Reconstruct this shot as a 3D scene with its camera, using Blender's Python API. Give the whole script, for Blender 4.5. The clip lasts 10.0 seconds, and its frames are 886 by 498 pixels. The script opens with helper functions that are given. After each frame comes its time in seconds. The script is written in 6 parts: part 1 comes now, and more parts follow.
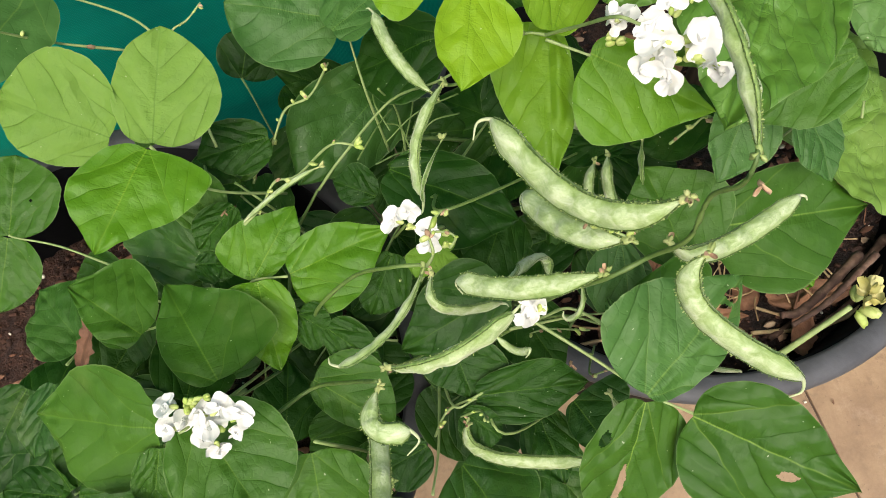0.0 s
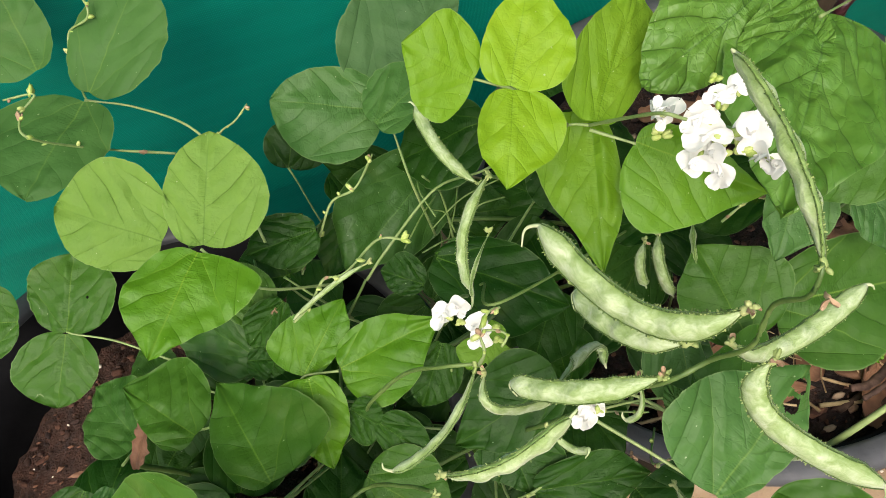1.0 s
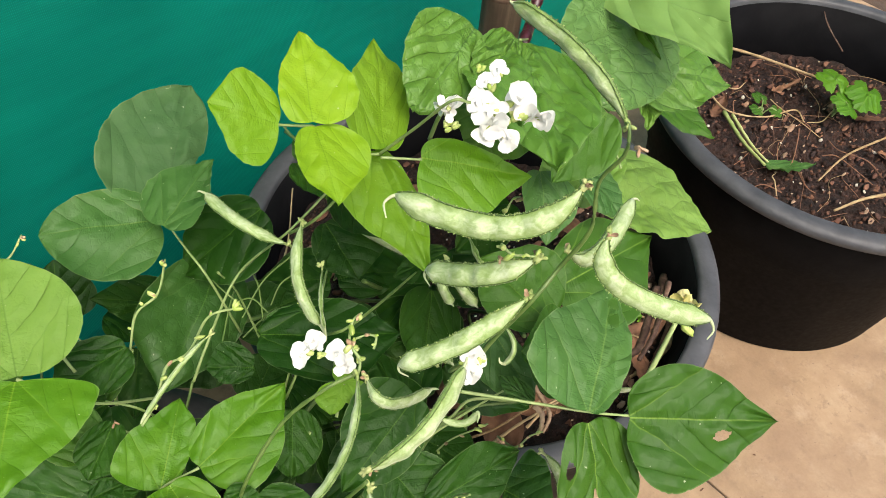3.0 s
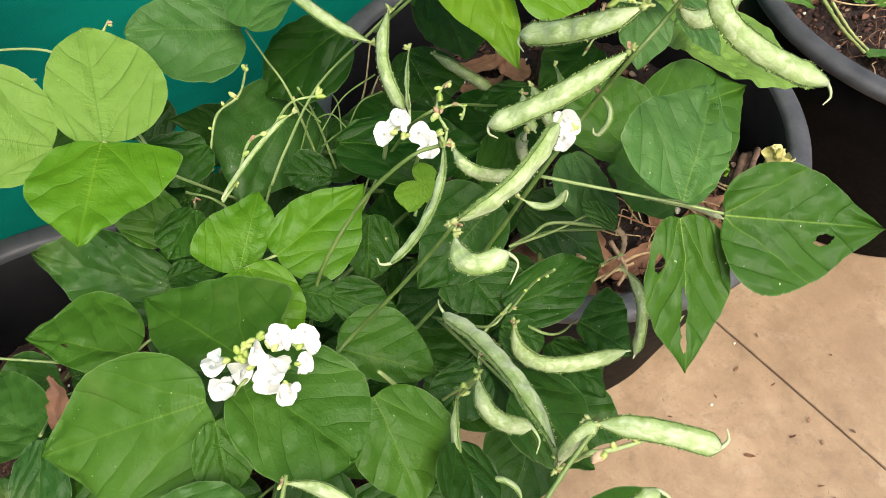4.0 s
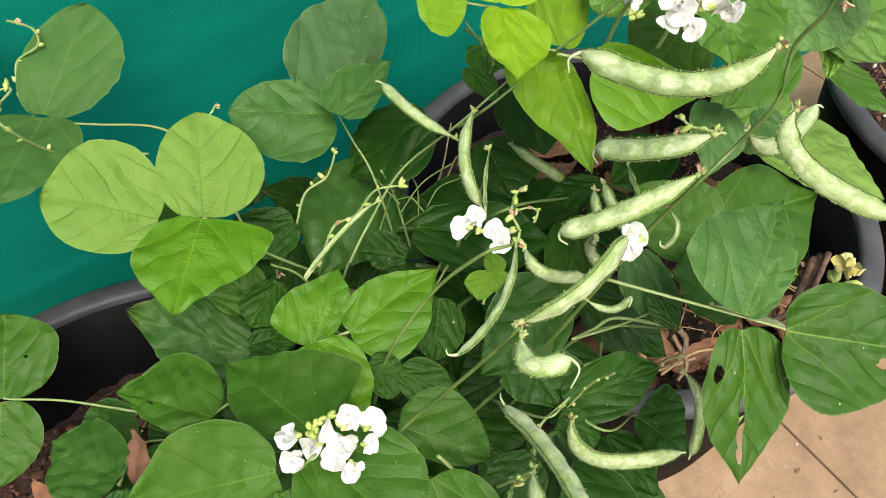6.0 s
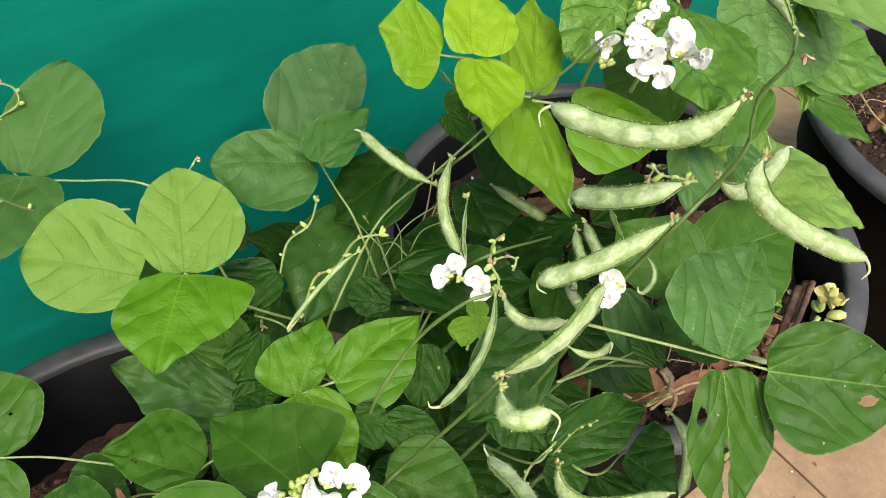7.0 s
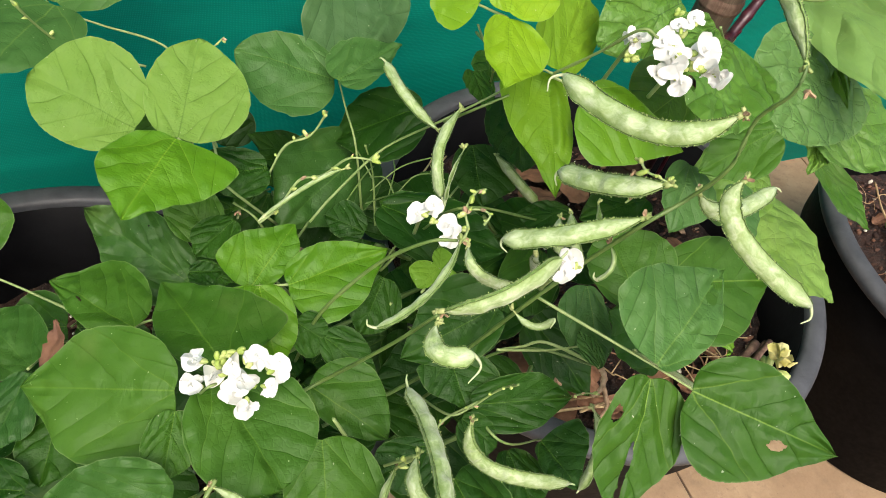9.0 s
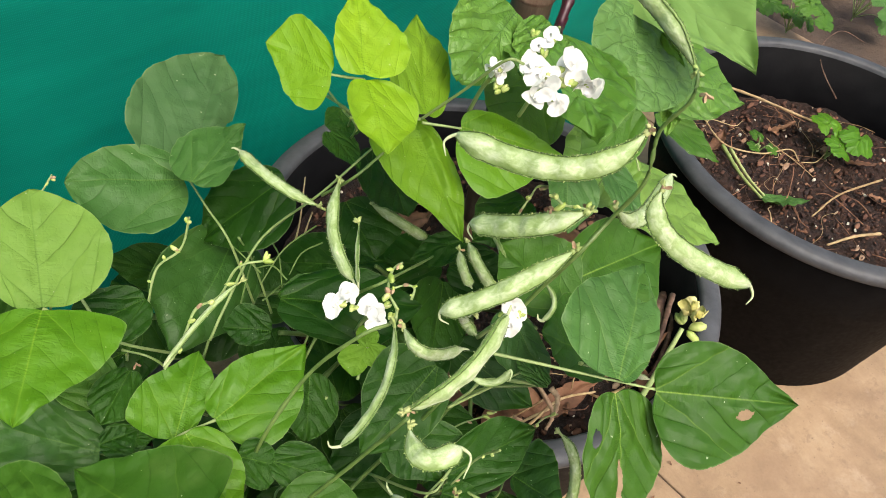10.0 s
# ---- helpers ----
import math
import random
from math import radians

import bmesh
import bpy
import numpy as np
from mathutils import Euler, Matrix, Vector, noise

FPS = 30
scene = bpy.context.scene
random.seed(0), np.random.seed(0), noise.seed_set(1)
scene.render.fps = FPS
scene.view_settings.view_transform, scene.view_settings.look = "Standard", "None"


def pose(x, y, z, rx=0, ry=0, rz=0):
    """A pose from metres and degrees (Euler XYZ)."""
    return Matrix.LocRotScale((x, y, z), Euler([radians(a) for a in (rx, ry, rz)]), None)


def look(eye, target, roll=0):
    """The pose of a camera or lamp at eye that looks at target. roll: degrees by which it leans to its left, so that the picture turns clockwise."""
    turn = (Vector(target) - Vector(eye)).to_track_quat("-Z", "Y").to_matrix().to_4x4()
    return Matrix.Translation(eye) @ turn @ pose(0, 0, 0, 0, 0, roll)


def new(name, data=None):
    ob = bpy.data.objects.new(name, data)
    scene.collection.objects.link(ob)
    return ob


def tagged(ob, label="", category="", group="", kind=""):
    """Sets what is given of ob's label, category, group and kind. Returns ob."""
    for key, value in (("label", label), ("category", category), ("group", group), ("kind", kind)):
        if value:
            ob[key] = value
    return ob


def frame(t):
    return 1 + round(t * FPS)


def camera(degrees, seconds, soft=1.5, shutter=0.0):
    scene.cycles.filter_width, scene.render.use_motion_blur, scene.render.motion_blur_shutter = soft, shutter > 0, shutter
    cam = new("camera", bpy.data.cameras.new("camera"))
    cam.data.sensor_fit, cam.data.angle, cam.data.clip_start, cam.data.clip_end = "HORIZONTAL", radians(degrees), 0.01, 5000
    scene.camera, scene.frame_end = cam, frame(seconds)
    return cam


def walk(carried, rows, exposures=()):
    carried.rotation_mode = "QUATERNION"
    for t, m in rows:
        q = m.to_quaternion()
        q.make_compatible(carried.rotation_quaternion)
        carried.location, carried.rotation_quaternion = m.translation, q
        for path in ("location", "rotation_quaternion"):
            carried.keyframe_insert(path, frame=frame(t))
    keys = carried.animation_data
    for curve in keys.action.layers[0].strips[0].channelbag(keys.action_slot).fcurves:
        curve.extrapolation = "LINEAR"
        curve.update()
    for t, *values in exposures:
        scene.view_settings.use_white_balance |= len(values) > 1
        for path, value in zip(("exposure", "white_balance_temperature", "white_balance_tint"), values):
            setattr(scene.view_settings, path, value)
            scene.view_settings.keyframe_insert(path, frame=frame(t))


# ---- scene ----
cam = camera(59.20, 10.0, soft=0.65)
PATH = [
    (0, pose(-0.0029, -0.0007, 0.9249, 22.19, 1.11, -17.89)),
    (0.5, pose(0.0084, 0.0056, 0.9295, 24.10, 2.52, -21.43)),
    (1, pose(0.0036, 0.0219, 0.9297, 26.12, 5.15, -18.46)),
    (1.5, pose(-0.0287, 0.0193, 0.9369, 26.94, 1.93, -15.37)),
    (2, pose(-0.0820, 0.0028, 0.9496, 35.31, -3.78, -25.33)),
    (2.2, pose(-0.0853, 0.0161, 0.9481, 37.42, -6.47, -31.09)),
    (3.3, pose(-0.1287, -0.0454, 0.8874, 39.84, -3.30, -45.33)),
    (3.5, pose(-0.1430, -0.0551, 0.8660, 40.11, -2.97, -42.61)),
    (4, pose(-0.1653, -0.0691, 0.8400, 35.84, -2.25, -39.39)),
    (4.5, pose(-0.1757, -0.0729, 0.8344, 33.40, -2.47, -38.15)),
    (5, pose(-0.1751, -0.0699, 0.8538, 36.38, -1.72, -34.11)),
    (5.5, pose(-0.1658, -0.0650, 0.8673, 39.24, -0.62, -33.98)),
    (5.7, pose(-0.1701, -0.0652, 0.8690, 39.42, -1.05, -32.98)),
    (6.8, pose(-0.1578, -0.0635, 0.8799, 41.57, -1.02, -34.56)),
    (7, pose(-0.1561, -0.0618, 0.8826, 41.69, -0.43, -34.72)),
    (7.5, pose(-0.1583, -0.0590, 0.8867, 42.29, 0.26, -33.89)),
    (8, pose(-0.1602, -0.0654, 0.8835, 41.51, -1.15, -32.81)),
    (8.5, pose(-0.1641, -0.0931, 0.8786, 40.83, -6.25, -23.93)),
    (9, pose(-0.1555, -0.0937, 0.8762, 39.16, -11.54, -21.87)),
    (9.5, pose(-0.1582, -0.0835, 0.8849, 40.64, -9.17, -29.77)),
    (10, pose(-0.1652, -0.0295, 0.8790, 42.60, -8.26, -42.65)),
]
walk(cam, PATH, exposures=[(0.0, 0.72), (2.2, 0.78), (3.3, 0.95), (5.0, 0.92), (5.7, 0.92), (6.8, 0.86), (9.0, 0.86), (10.0, 0.92)])

# ---- light: bright overcast sky, soft high sun ----
SUN_EL, SUN_AZ = 58.0, 200.0
world = bpy.data.worlds.new("sky")
scene.world = world
world.use_nodes = True
wn = world.node_tree
sky = wn.nodes.new("ShaderNodeTexSky")
sky.sky_type, sky.sun_disc = "NISHITA", False
sky.sun_elevation, sky.sun_rotation = radians(SUN_EL), radians(SUN_AZ)
sky.air_density, sky.dust_density, sky.ozone_density = 1.0, 6.0, 0.6
wn.links.new(sky.outputs[0], wn.nodes["Background"].inputs[0])
wn.nodes["Background"].inputs[1].default_value = 0.15
sun = new("sun", bpy.data.lights.new("sun", "SUN"))
sun.data.energy, sun.data.angle, sun.data.color = 1.4, radians(35), (1.0, 0.96, 0.9)
sun_dir = Vector((math.sin(radians(SUN_AZ)) * math.cos(radians(SUN_EL)), math.cos(radians(SUN_AZ)) * math.cos(radians(SUN_EL)), math.sin(radians(SUN_EL))))
sun.matrix_world = look(sun_dir * 5, (0, 0, 0))

# ---- sizes of the place ----
RIM_Z, RIM_R = 0.297, 0.252
POTS = {"left": (-0.220, 0.212), "middle": (0.309, 0.291), "right": (0.839, 0.145)}
NET_Y = 0.57
CAMERA_SIDE = Vector((-0.13, -0.05, 0.88))


# ---- materials ----
class Mat:
    def __init__(self, name):
        self.m = bpy.data.materials.new(name)
        self.m.use_nodes = True
        self.t = self.m.node_tree
        self.b = self.t.nodes["Principled BSDF"]
        self.out = self.t.nodes["Material Output"]

    def n(self, kind, **values):
        node = self.t.nodes.new("ShaderNode" + kind)
        for k, val in values.items():
            if k == "op":
                node.operation = val
            elif k == "blend":
                node.data_type, node.blend_type = "RGBA", val
            else:
                node.inputs[k.replace("_", " ")].default_value = val
        return node

    def l(self, a, b):
        self.t.links.new(a, b)

    def math(self, op, a, b=0.0, c=0.0):
        node = self.n("Math", op=op)
        for i, x in enumerate((a, b, c)):
            if isinstance(x, (int, float)):
                node.inputs[i].default_value = x
            else:
                self.l(x, node.inputs[i])
        return node.outputs[0]

    def noise(self, scale, detail=4.0, rough=0.55, coords=None, distortion=0.0):
        node = self.n("TexNoise", Scale=scale, Detail=detail, Roughness=rough, Distortion=distortion)
        if coords is not None:
            self.l(coords, node.inputs["Vector"])
        return node.outputs["Fac"]

    def ramp(self, fac, stops):
        node = self.n("ValToRGB")
        el = node.color_ramp.elements
        while len(el) < len(stops):
            el.new(0.5)
        for e, (p, c) in zip(el, stops):
            e.position, e.color = p, (*c, 1) if len(c) == 3 else c
        self.l(fac, node.inputs[0])
        return node.outputs[0]

    def mix(self, fac, a, b, blend="MIX"):
        node = self.n("Mix", blend=blend)
        for i, x in ((0, fac), (6, a), (7, b)):
            if isinstance(x, (int, float)):
                node.inputs[i].default_value = x
            elif isinstance(x, tuple):
                node.inputs[i].default_value = (*x, 1)
            else:
                self.l(x, node.inputs[i])
        return node.outputs[2]

    def bump(self, height, strength, distance):
        node = self.n("Bump", Strength=strength, Distance=distance)
        self.l(height, node.inputs["Height"])
        self.l(node.outputs[0], self.b.inputs["Normal"])
        return node

    def obj(self):
        return self.n("TexCoord").outputs["Object"]

    def rand(self):
        return self.n("ObjectInfo").outputs["Random"]


def leaf_material(name, deep, light, vein, rough, translucent, relief, waxy=0.0, gloss=0.16, cells=0.05, mesh=19.0, lines=0.3, groove_shade=0.24, depth=0.0026):
    """Green leaf: midrib, a pair of veins from the base and side veins with crease shade painted in, blotches, specks,
    a pale rim, light passing through.
    """
    deep, light, vein = [(c[0] * 1.0, c[1] * 1.0, c[2] * 0.37) for c in (deep, light, vein)]
    k = Mat(name)
    uv = k.n("UVMap").outputs[0]
    sep = k.n("SeparateXYZ")
    k.l(uv, sep.inputs[0])
    rim_map = k.n("UVMap")
    rim_map.uv_map = "Rim"
    rim_sep = k.n("SeparateXYZ")
    k.l(rim_map.outputs[0], rim_sep.inputs[0])
    lat = k.math("ABSOLUTE", k.math("MULTIPLY_ADD", sep.outputs[0], 2.0, -1.0))
    wob = k.noise(3.0, 2.0, coords=uv)
    along = k.math("ADD", sep.outputs[1], k.math("MULTIPLY_ADD", wob, 0.13, -0.065))
    # above the basal veins the side veins leave the midrib; below them they leave the basal vein
    low = k.math("SUBTRACT", along, k.math("MULTIPLY", lat, 0.72))
    low = k.math("SUBTRACT", low, k.math("MULTIPLY", k.math("MULTIPLY", lat, lat), -0.06))
    q = k.math("SUBTRACT", along, k.math("MULTIPLY", lat, 0.48))
    q = k.math("SUBTRACT", q, k.math("MULTIPLY", k.math("MULTIPLY", lat, lat), 0.22))
    q_low = k.math("SUBTRACT", k.math("MULTIPLY", lat, 1.05), k.math("MULTIPLY", along, 0.55))
    above = k.math("GREATER_THAN", low, 0.0)
    pick = k.math("ADD", k.math("MULTIPLY", q, above), k.math("MULTIPLY", q_low, k.math("SUBTRACT", 1.0, above)))
    fr = k.math("ABSOLUTE", k.math("SUBTRACT", k.math("FRACT", k.math("MULTIPLY_ADD", pick, 3.2, 0.5)), 0.5))
    side = k.math("SUBTRACT", 1.0, k.math("MINIMUM", k.math("MULTIPLY", fr, 30.0), 1.0))
    basal = k.math("SUBTRACT", 1.0, k.math("MINIMUM", k.math("MULTIPLY", k.math("ABSOLUTE", low), 70.0), 1.0))
    mid = k.math("SUBTRACT", 1.0, k.math("MINIMUM", k.math("MULTIPLY", lat, 55.0), 1.0))
    fade = k.math("SUBTRACT", 0.8, k.math("MULTIPLY", lat, 0.6))
    side = k.math("MULTIPLY", side, k.math("MULTIPLY", fade, k.math("MULTIPLY_ADD", wob, 0.9, 0.2)))
    basal = k.math("MULTIPLY", basal, fade)
    mid = k.math("MULTIPLY", mid, k.math("SUBTRACT", 1.1, k.math("MULTIPLY", along, 0.8)))
    veins = k.math("MAXIMUM", k.math("MULTIPLY", basal, 1.3), k.math("MULTIPLY", mid, 1.9))
    net = k.n("TexVoronoi", Scale=mesh)
    net.feature = "DISTANCE_TO_EDGE"
    warp = k.n("VectorMath", op="ADD")
    k.l(uv, warp.inputs[0])
    drift = k.n("TexNoise", Scale=9.0, Detail=2.0)
    k.l(uv, drift.inputs["Vector"])
    small_drift = k.n("VectorMath", op="MULTIPLY")
    small_drift.inputs[1].default_value = (0.07, 0.07, 0.0)
    k.l(drift.outputs["Color"], small_drift.inputs[0])
    k.l(small_drift.outputs[0], warp.inputs[1])
    k.l(warp.outputs[0], net.inputs["Vector"])
    pillow = k.math("POWER", k.math("MINIMUM", k.math("MULTIPLY", net.outputs["Distance"], 4.0), 1.0), 0.5)
    pucker = k.noise(12.0, 2.0, coords=uv)
    big = k.noise(16.0, 3.0, coords=k.obj())
    small = k.noise(160.0, 4.0, coords=k.obj())
    cloudy = k.noise(42.0, 4.0, 0.6, coords=k.obj())
    tone = k.math("ADD", k.math("MULTIPLY", big, 0.55), k.math("MULTIPLY", small, 0.16))
    tone = k.math("ADD", tone, k.math("MULTIPLY_ADD", cloudy, 0.3, -0.06))
    tone = k.math("ADD", tone, k.math("MULTIPLY_ADD", k.rand(), 0.34, -0.17))
    col = k.ramp(tone, [(0.25, deep), (0.85, light)])
    # Side-vein grooves coloured darker, in place of the shade in their creases.
    col = k.mix(k.math("MULTIPLY", side, groove_shade), col, tuple(0.6 * c for c in deep))
    col = k.mix(k.math("MULTIPLY", veins, lines), col, vein)
    rim = k.math("MULTIPLY", k.math("SUBTRACT", k.math("ABSOLUTE", k.math("MULTIPLY_ADD", rim_sep.outputs[0], 2.0, -1.0)), 0.975), 40.0)
    rim = k.math("MULTIPLY", k.math("MAXIMUM", rim, 0.0), 0.35)
    col = k.mix(rim, col, (0.22, 0.30, 0.12))
    tired = k.ramp(k.noise(9.0, 5.0, 0.65, coords=k.obj()), [(0.60, (0, 0, 0)), (0.72, (1, 1, 1))])
    col = k.mix(k.math("MULTIPLY", tired, 0.22), col, (0.16, 0.21, 0.06))
    spots = k.math("GREATER_THAN", k.noise(420.0, 1.0, coords=k.obj()), 0.79)
    col = k.mix(k.math("MULTIPLY", spots, 0.5), col, (0.45, 0.5, 0.35))
    path = k.math("ABSOLUTE", k.math("SUBTRACT", k.noise(75.0, 1.0, 0.4, coords=k.obj(), distortion=0.8), 0.5))
    mined = k.math("GREATER_THAN", k.noise(21.0, 1.0, coords=k.obj()), 0.77)
    trail = k.math("MULTIPLY", k.math("LESS_THAN", path, 0.008), mined)
    col = k.mix(k.math("MULTIPLY", trail, 0.28), col, (0.36, 0.42, 0.24))
    k.l(col, k.b.inputs["Base Color"])
    rg = k.math("ADD", k.math("MULTIPLY_ADD", small, 0.16, rough - 0.18), k.math("MULTIPLY", cloudy, 0.2))
    k.l(rg, k.b.inputs["Roughness"])
    k.b.inputs["Specular IOR Level"].default_value = gloss
    k.b.inputs["Coat Weight"].default_value = waxy
    k.b.inputs["Coat Roughness"].default_value = 0.3
    groove = k.math("MINIMUM", k.math("MULTIPLY", k.math("ABSOLUTE", low), 9.0), 1.0)
    quilt = k.math("MULTIPLY", k.math("POWER", k.math("MULTIPLY", fr, 2.0), 0.4), k.math("MINIMUM", k.math("MULTIPLY", lat, 9.0), 1.0))
    quilt = k.math("MULTIPLY", quilt, k.math("POWER", groove, 0.6))
    # short cross wrinkles beside the midrib, strongest near the stalk
    ruck = k.n("Mapping", Scale=(9.0, 30.0, 1.0))
    k.l(uv, ruck.inputs["Vector"])
    wrinkle = k.noise(1.0, 2.0, 0.5, coords=ruck.outputs[0], distortion=0.5)
    near_rib = k.math("MULTIPLY", k.math("MAXIMUM", k.math("SUBTRACT", 1.0, k.math("MULTIPLY", lat, 2.6)), 0.0), k.math("MAXIMUM", k.math("SUBTRACT", 0.9, along), 0.0))
    h = k.math("ADD", k.math("MULTIPLY", quilt, k.math("MULTIPLY_ADD", wob, 1.5, -0.2)), k.math("MULTIPLY", pillow, cells))
    h = k.math("ADD", h, k.math("MULTIPLY", pucker, 0.26))
    h = k.math("ADD", h, k.math("MULTIPLY", k.math("MULTIPLY", wrinkle, near_rib), 0.75))
    h = k.math("ADD", h, k.math("MULTIPLY", small, 0.04))
    bump = k.bump(h, relief, depth)
    tr = k.n("BsdfTranslucent")
    bright = k.mix(1.0, col, (1.35, 1.35, 0.6), "MULTIPLY")
    k.l(bright, tr.inputs["Color"])
    k.l(bump.outputs[0], tr.inputs["Normal"])
    mx = k.n("MixShader", Fac=translucent)
    k.l(k.b.outputs[0], mx.inputs[1])
    k.l(tr.outputs[0], mx.inputs[2])
    k.l(mx.outputs[0], k.out.inputs["Surface"])
    return k.m


def plain_material(name, a, b, rough, scale=60.0, relief=0.3, distance=0.001, metal=0.0, translucent=0.0, stops=(0.3, 0.75), gloss=0.5):
    k = Mat(name)
    k.b.inputs["Specular IOR Level"].default_value = gloss
    fac = k.math("ADD", k.math("MULTIPLY", k.noise(scale, 5.0, coords=k.obj()), 0.75), k.math("MULTIPLY_ADD", k.rand(), 0.3, -0.02))
    col = k.ramp(fac, [(stops[0], a), (stops[1], b)])
    k.l(col, k.b.inputs["Base Color"])
    fine = k.noise(scale * 5, 4.0, coords=k.obj())
    k.l(k.math("MULTIPLY_ADD", fine, 0.24, rough - 0.12), k.b.inputs["Roughness"])
    k.b.inputs["Metallic"].default_value = metal
    bump = k.bump(k.math("ADD", fine, fac), relief, distance)
    if translucent:
        tr = k.n("BsdfTranslucent")
        k.l(col, tr.inputs["Color"])
        mx = k.n("MixShader", Fac=translucent)
        k.l(k.b.outputs[0], mx.inputs[1])
        k.l(tr.outputs[0], mx.inputs[2])
        k.l(mx.outputs[0], k.out.inputs["Surface"])
    return k.m


def net_material():
    """Knitted teal shade cloth."""
    k = Mat("shade_cloth")
    co = k.obj()
    mp = k.n("Mapping", Scale=(1.0, 1.0, 1.0))
    k.l(co, mp.inputs["Vector"])
    wx = k.n("TexWave", Scale=210.0, Distortion=1.2, Detail=1.0)
    wx.wave_type, wx.bands_direction = "BANDS", "X"
    wz = k.n("TexWave", Scale=150.0, Distortion=1.5, Detail=1.0)
    wz.wave_type, wz.bands_direction = "BANDS", "Z"
    k.l(mp.outputs[0], wx.inputs["Vector"])
    k.l(mp.outputs[0], wz.inputs["Vector"])
    weave = k.math("MULTIPLY", wx.outputs["Fac"], wz.outputs["Fac"])
    st = k.n("Mapping", Scale=(3.0, 1.0, 18.0))
    k.l(co, st.inputs["Vector"])
    streak = k.noise(3.0, 5.0, coords=st.outputs[0])
    blot = k.noise(5.0, 4.0, coords=co)
    fac = k.math("ADD", k.math("MULTIPLY", streak, 0.36), k.math("ADD", k.math("MULTIPLY", blot, 0.42), k.math("MULTIPLY", weave, 0.25)))
    col = k.ramp(fac, [(0.25, (0.0005, 0.150, 0.100)), (0.8, (0.002, 0.275, 0.185))])
    k.l(col, k.b.inputs["Base Color"])
    k.b.inputs["Roughness"].default_value = 0.6
    k.b.inputs["Specular IOR Level"].default_value = 0.14
    k.bump(k.math("ADD", k.math("MULTIPLY", weave, 0.3), k.math("MULTIPLY", streak, 0.6)), 0.5, 0.0016)
    tr = k.n("BsdfTranslucent")
    k.l(col, tr.inputs["Color"])
    mx = k.n("MixShader", Fac=0.3)
    k.l(k.b.outputs[0], mx.inputs[1])
    k.l(tr.outputs[0], mx.inputs[2])
    k.l(mx.outputs[0], k.out.inputs["Surface"])
    return k.m


def tile_material():
    """Weathered buff terracotta paving."""
    k = Mat("terracotta_tile")
    co = k.n("NewGeometry").outputs["Position"]
    big = k.noise(5.0, 5.0, 0.6, coords=co)
    mid = k.noise(26.0, 5.0, 0.6, coords=co)
    fine = k.noise(260.0, 4.0, 0.6, coords=co)
    fac = k.math("ADD", k.math("MULTIPLY", big, 0.5), k.math("MULTIPLY", mid, 0.5))
    col = k.ramp(fac, [(0.34, (0.150, 0.088, 0.044)), (0.46, (0.235, 0.155, 0.082)), (0.56, (0.295, 0.20, 0.112)), (0.68, (0.355, 0.26, 0.155))])
    dirt = k.ramp(k.noise(55.0, 6.0, 0.7, coords=co), [(0.54, (0, 0, 0)), (0.68, (1, 1, 1))])
    col = k.mix(k.math("MULTIPLY", dirt, 0.6), col, (0.13, 0.08, 0.045))
    patch = k.ramp(k.noise(11.0, 6.0, 0.72, coords=co, distortion=0.6), [(0.50, (0, 0, 0)), (0.66, (1, 1, 1))])
    col = k.mix(k.math("MULTIPLY", patch, 0.55), col, (0.165, 0.098, 0.052))
    worn = k.ramp(k.noise(17.0, 5.0, 0.7, coords=co), [(0.56, (0, 0, 0)), (0.70, (1, 1, 1))])
    col = k.mix(k.math("MULTIPLY", worn, 0.4), col, (0.43, 0.335, 0.23))
    flecks = k.ramp(k.noise(190.0, 2.0, 0.5, coords=co), [(0.69, (0, 0, 0)), (0.73, (1, 1, 1))])
    col = k.mix(k.math("MULTIPLY", flecks, 0.6), col, (0.09, 0.05, 0.03))
    smear = k.ramp(k.noise(2.6, 6.0, 0.7, coords=co, distortion=1.2), [(0.52, (0, 0, 0)), (0.64, (1, 1, 1))])
    col = k.mix(k.math("MULTIPLY", smear, 0.45), col, (0.19, 0.115, 0.062))
    col = k.mix(k.math("MULTIPLY", fine, 0.25), col, (0.40, 0.30, 0.20))
    k.l(col, k.b.inputs["Base Color"])
    k.l(k.math("MULTIPLY_ADD", mid, 0.3, 0.5), k.b.inputs["Roughness"])
    k.bump(k.math("ADD", k.math("MULTIPLY", mid, 0.6), k.math("MULTIPLY", fine, 0.4)), 0.35, 0.002)
    return k.m


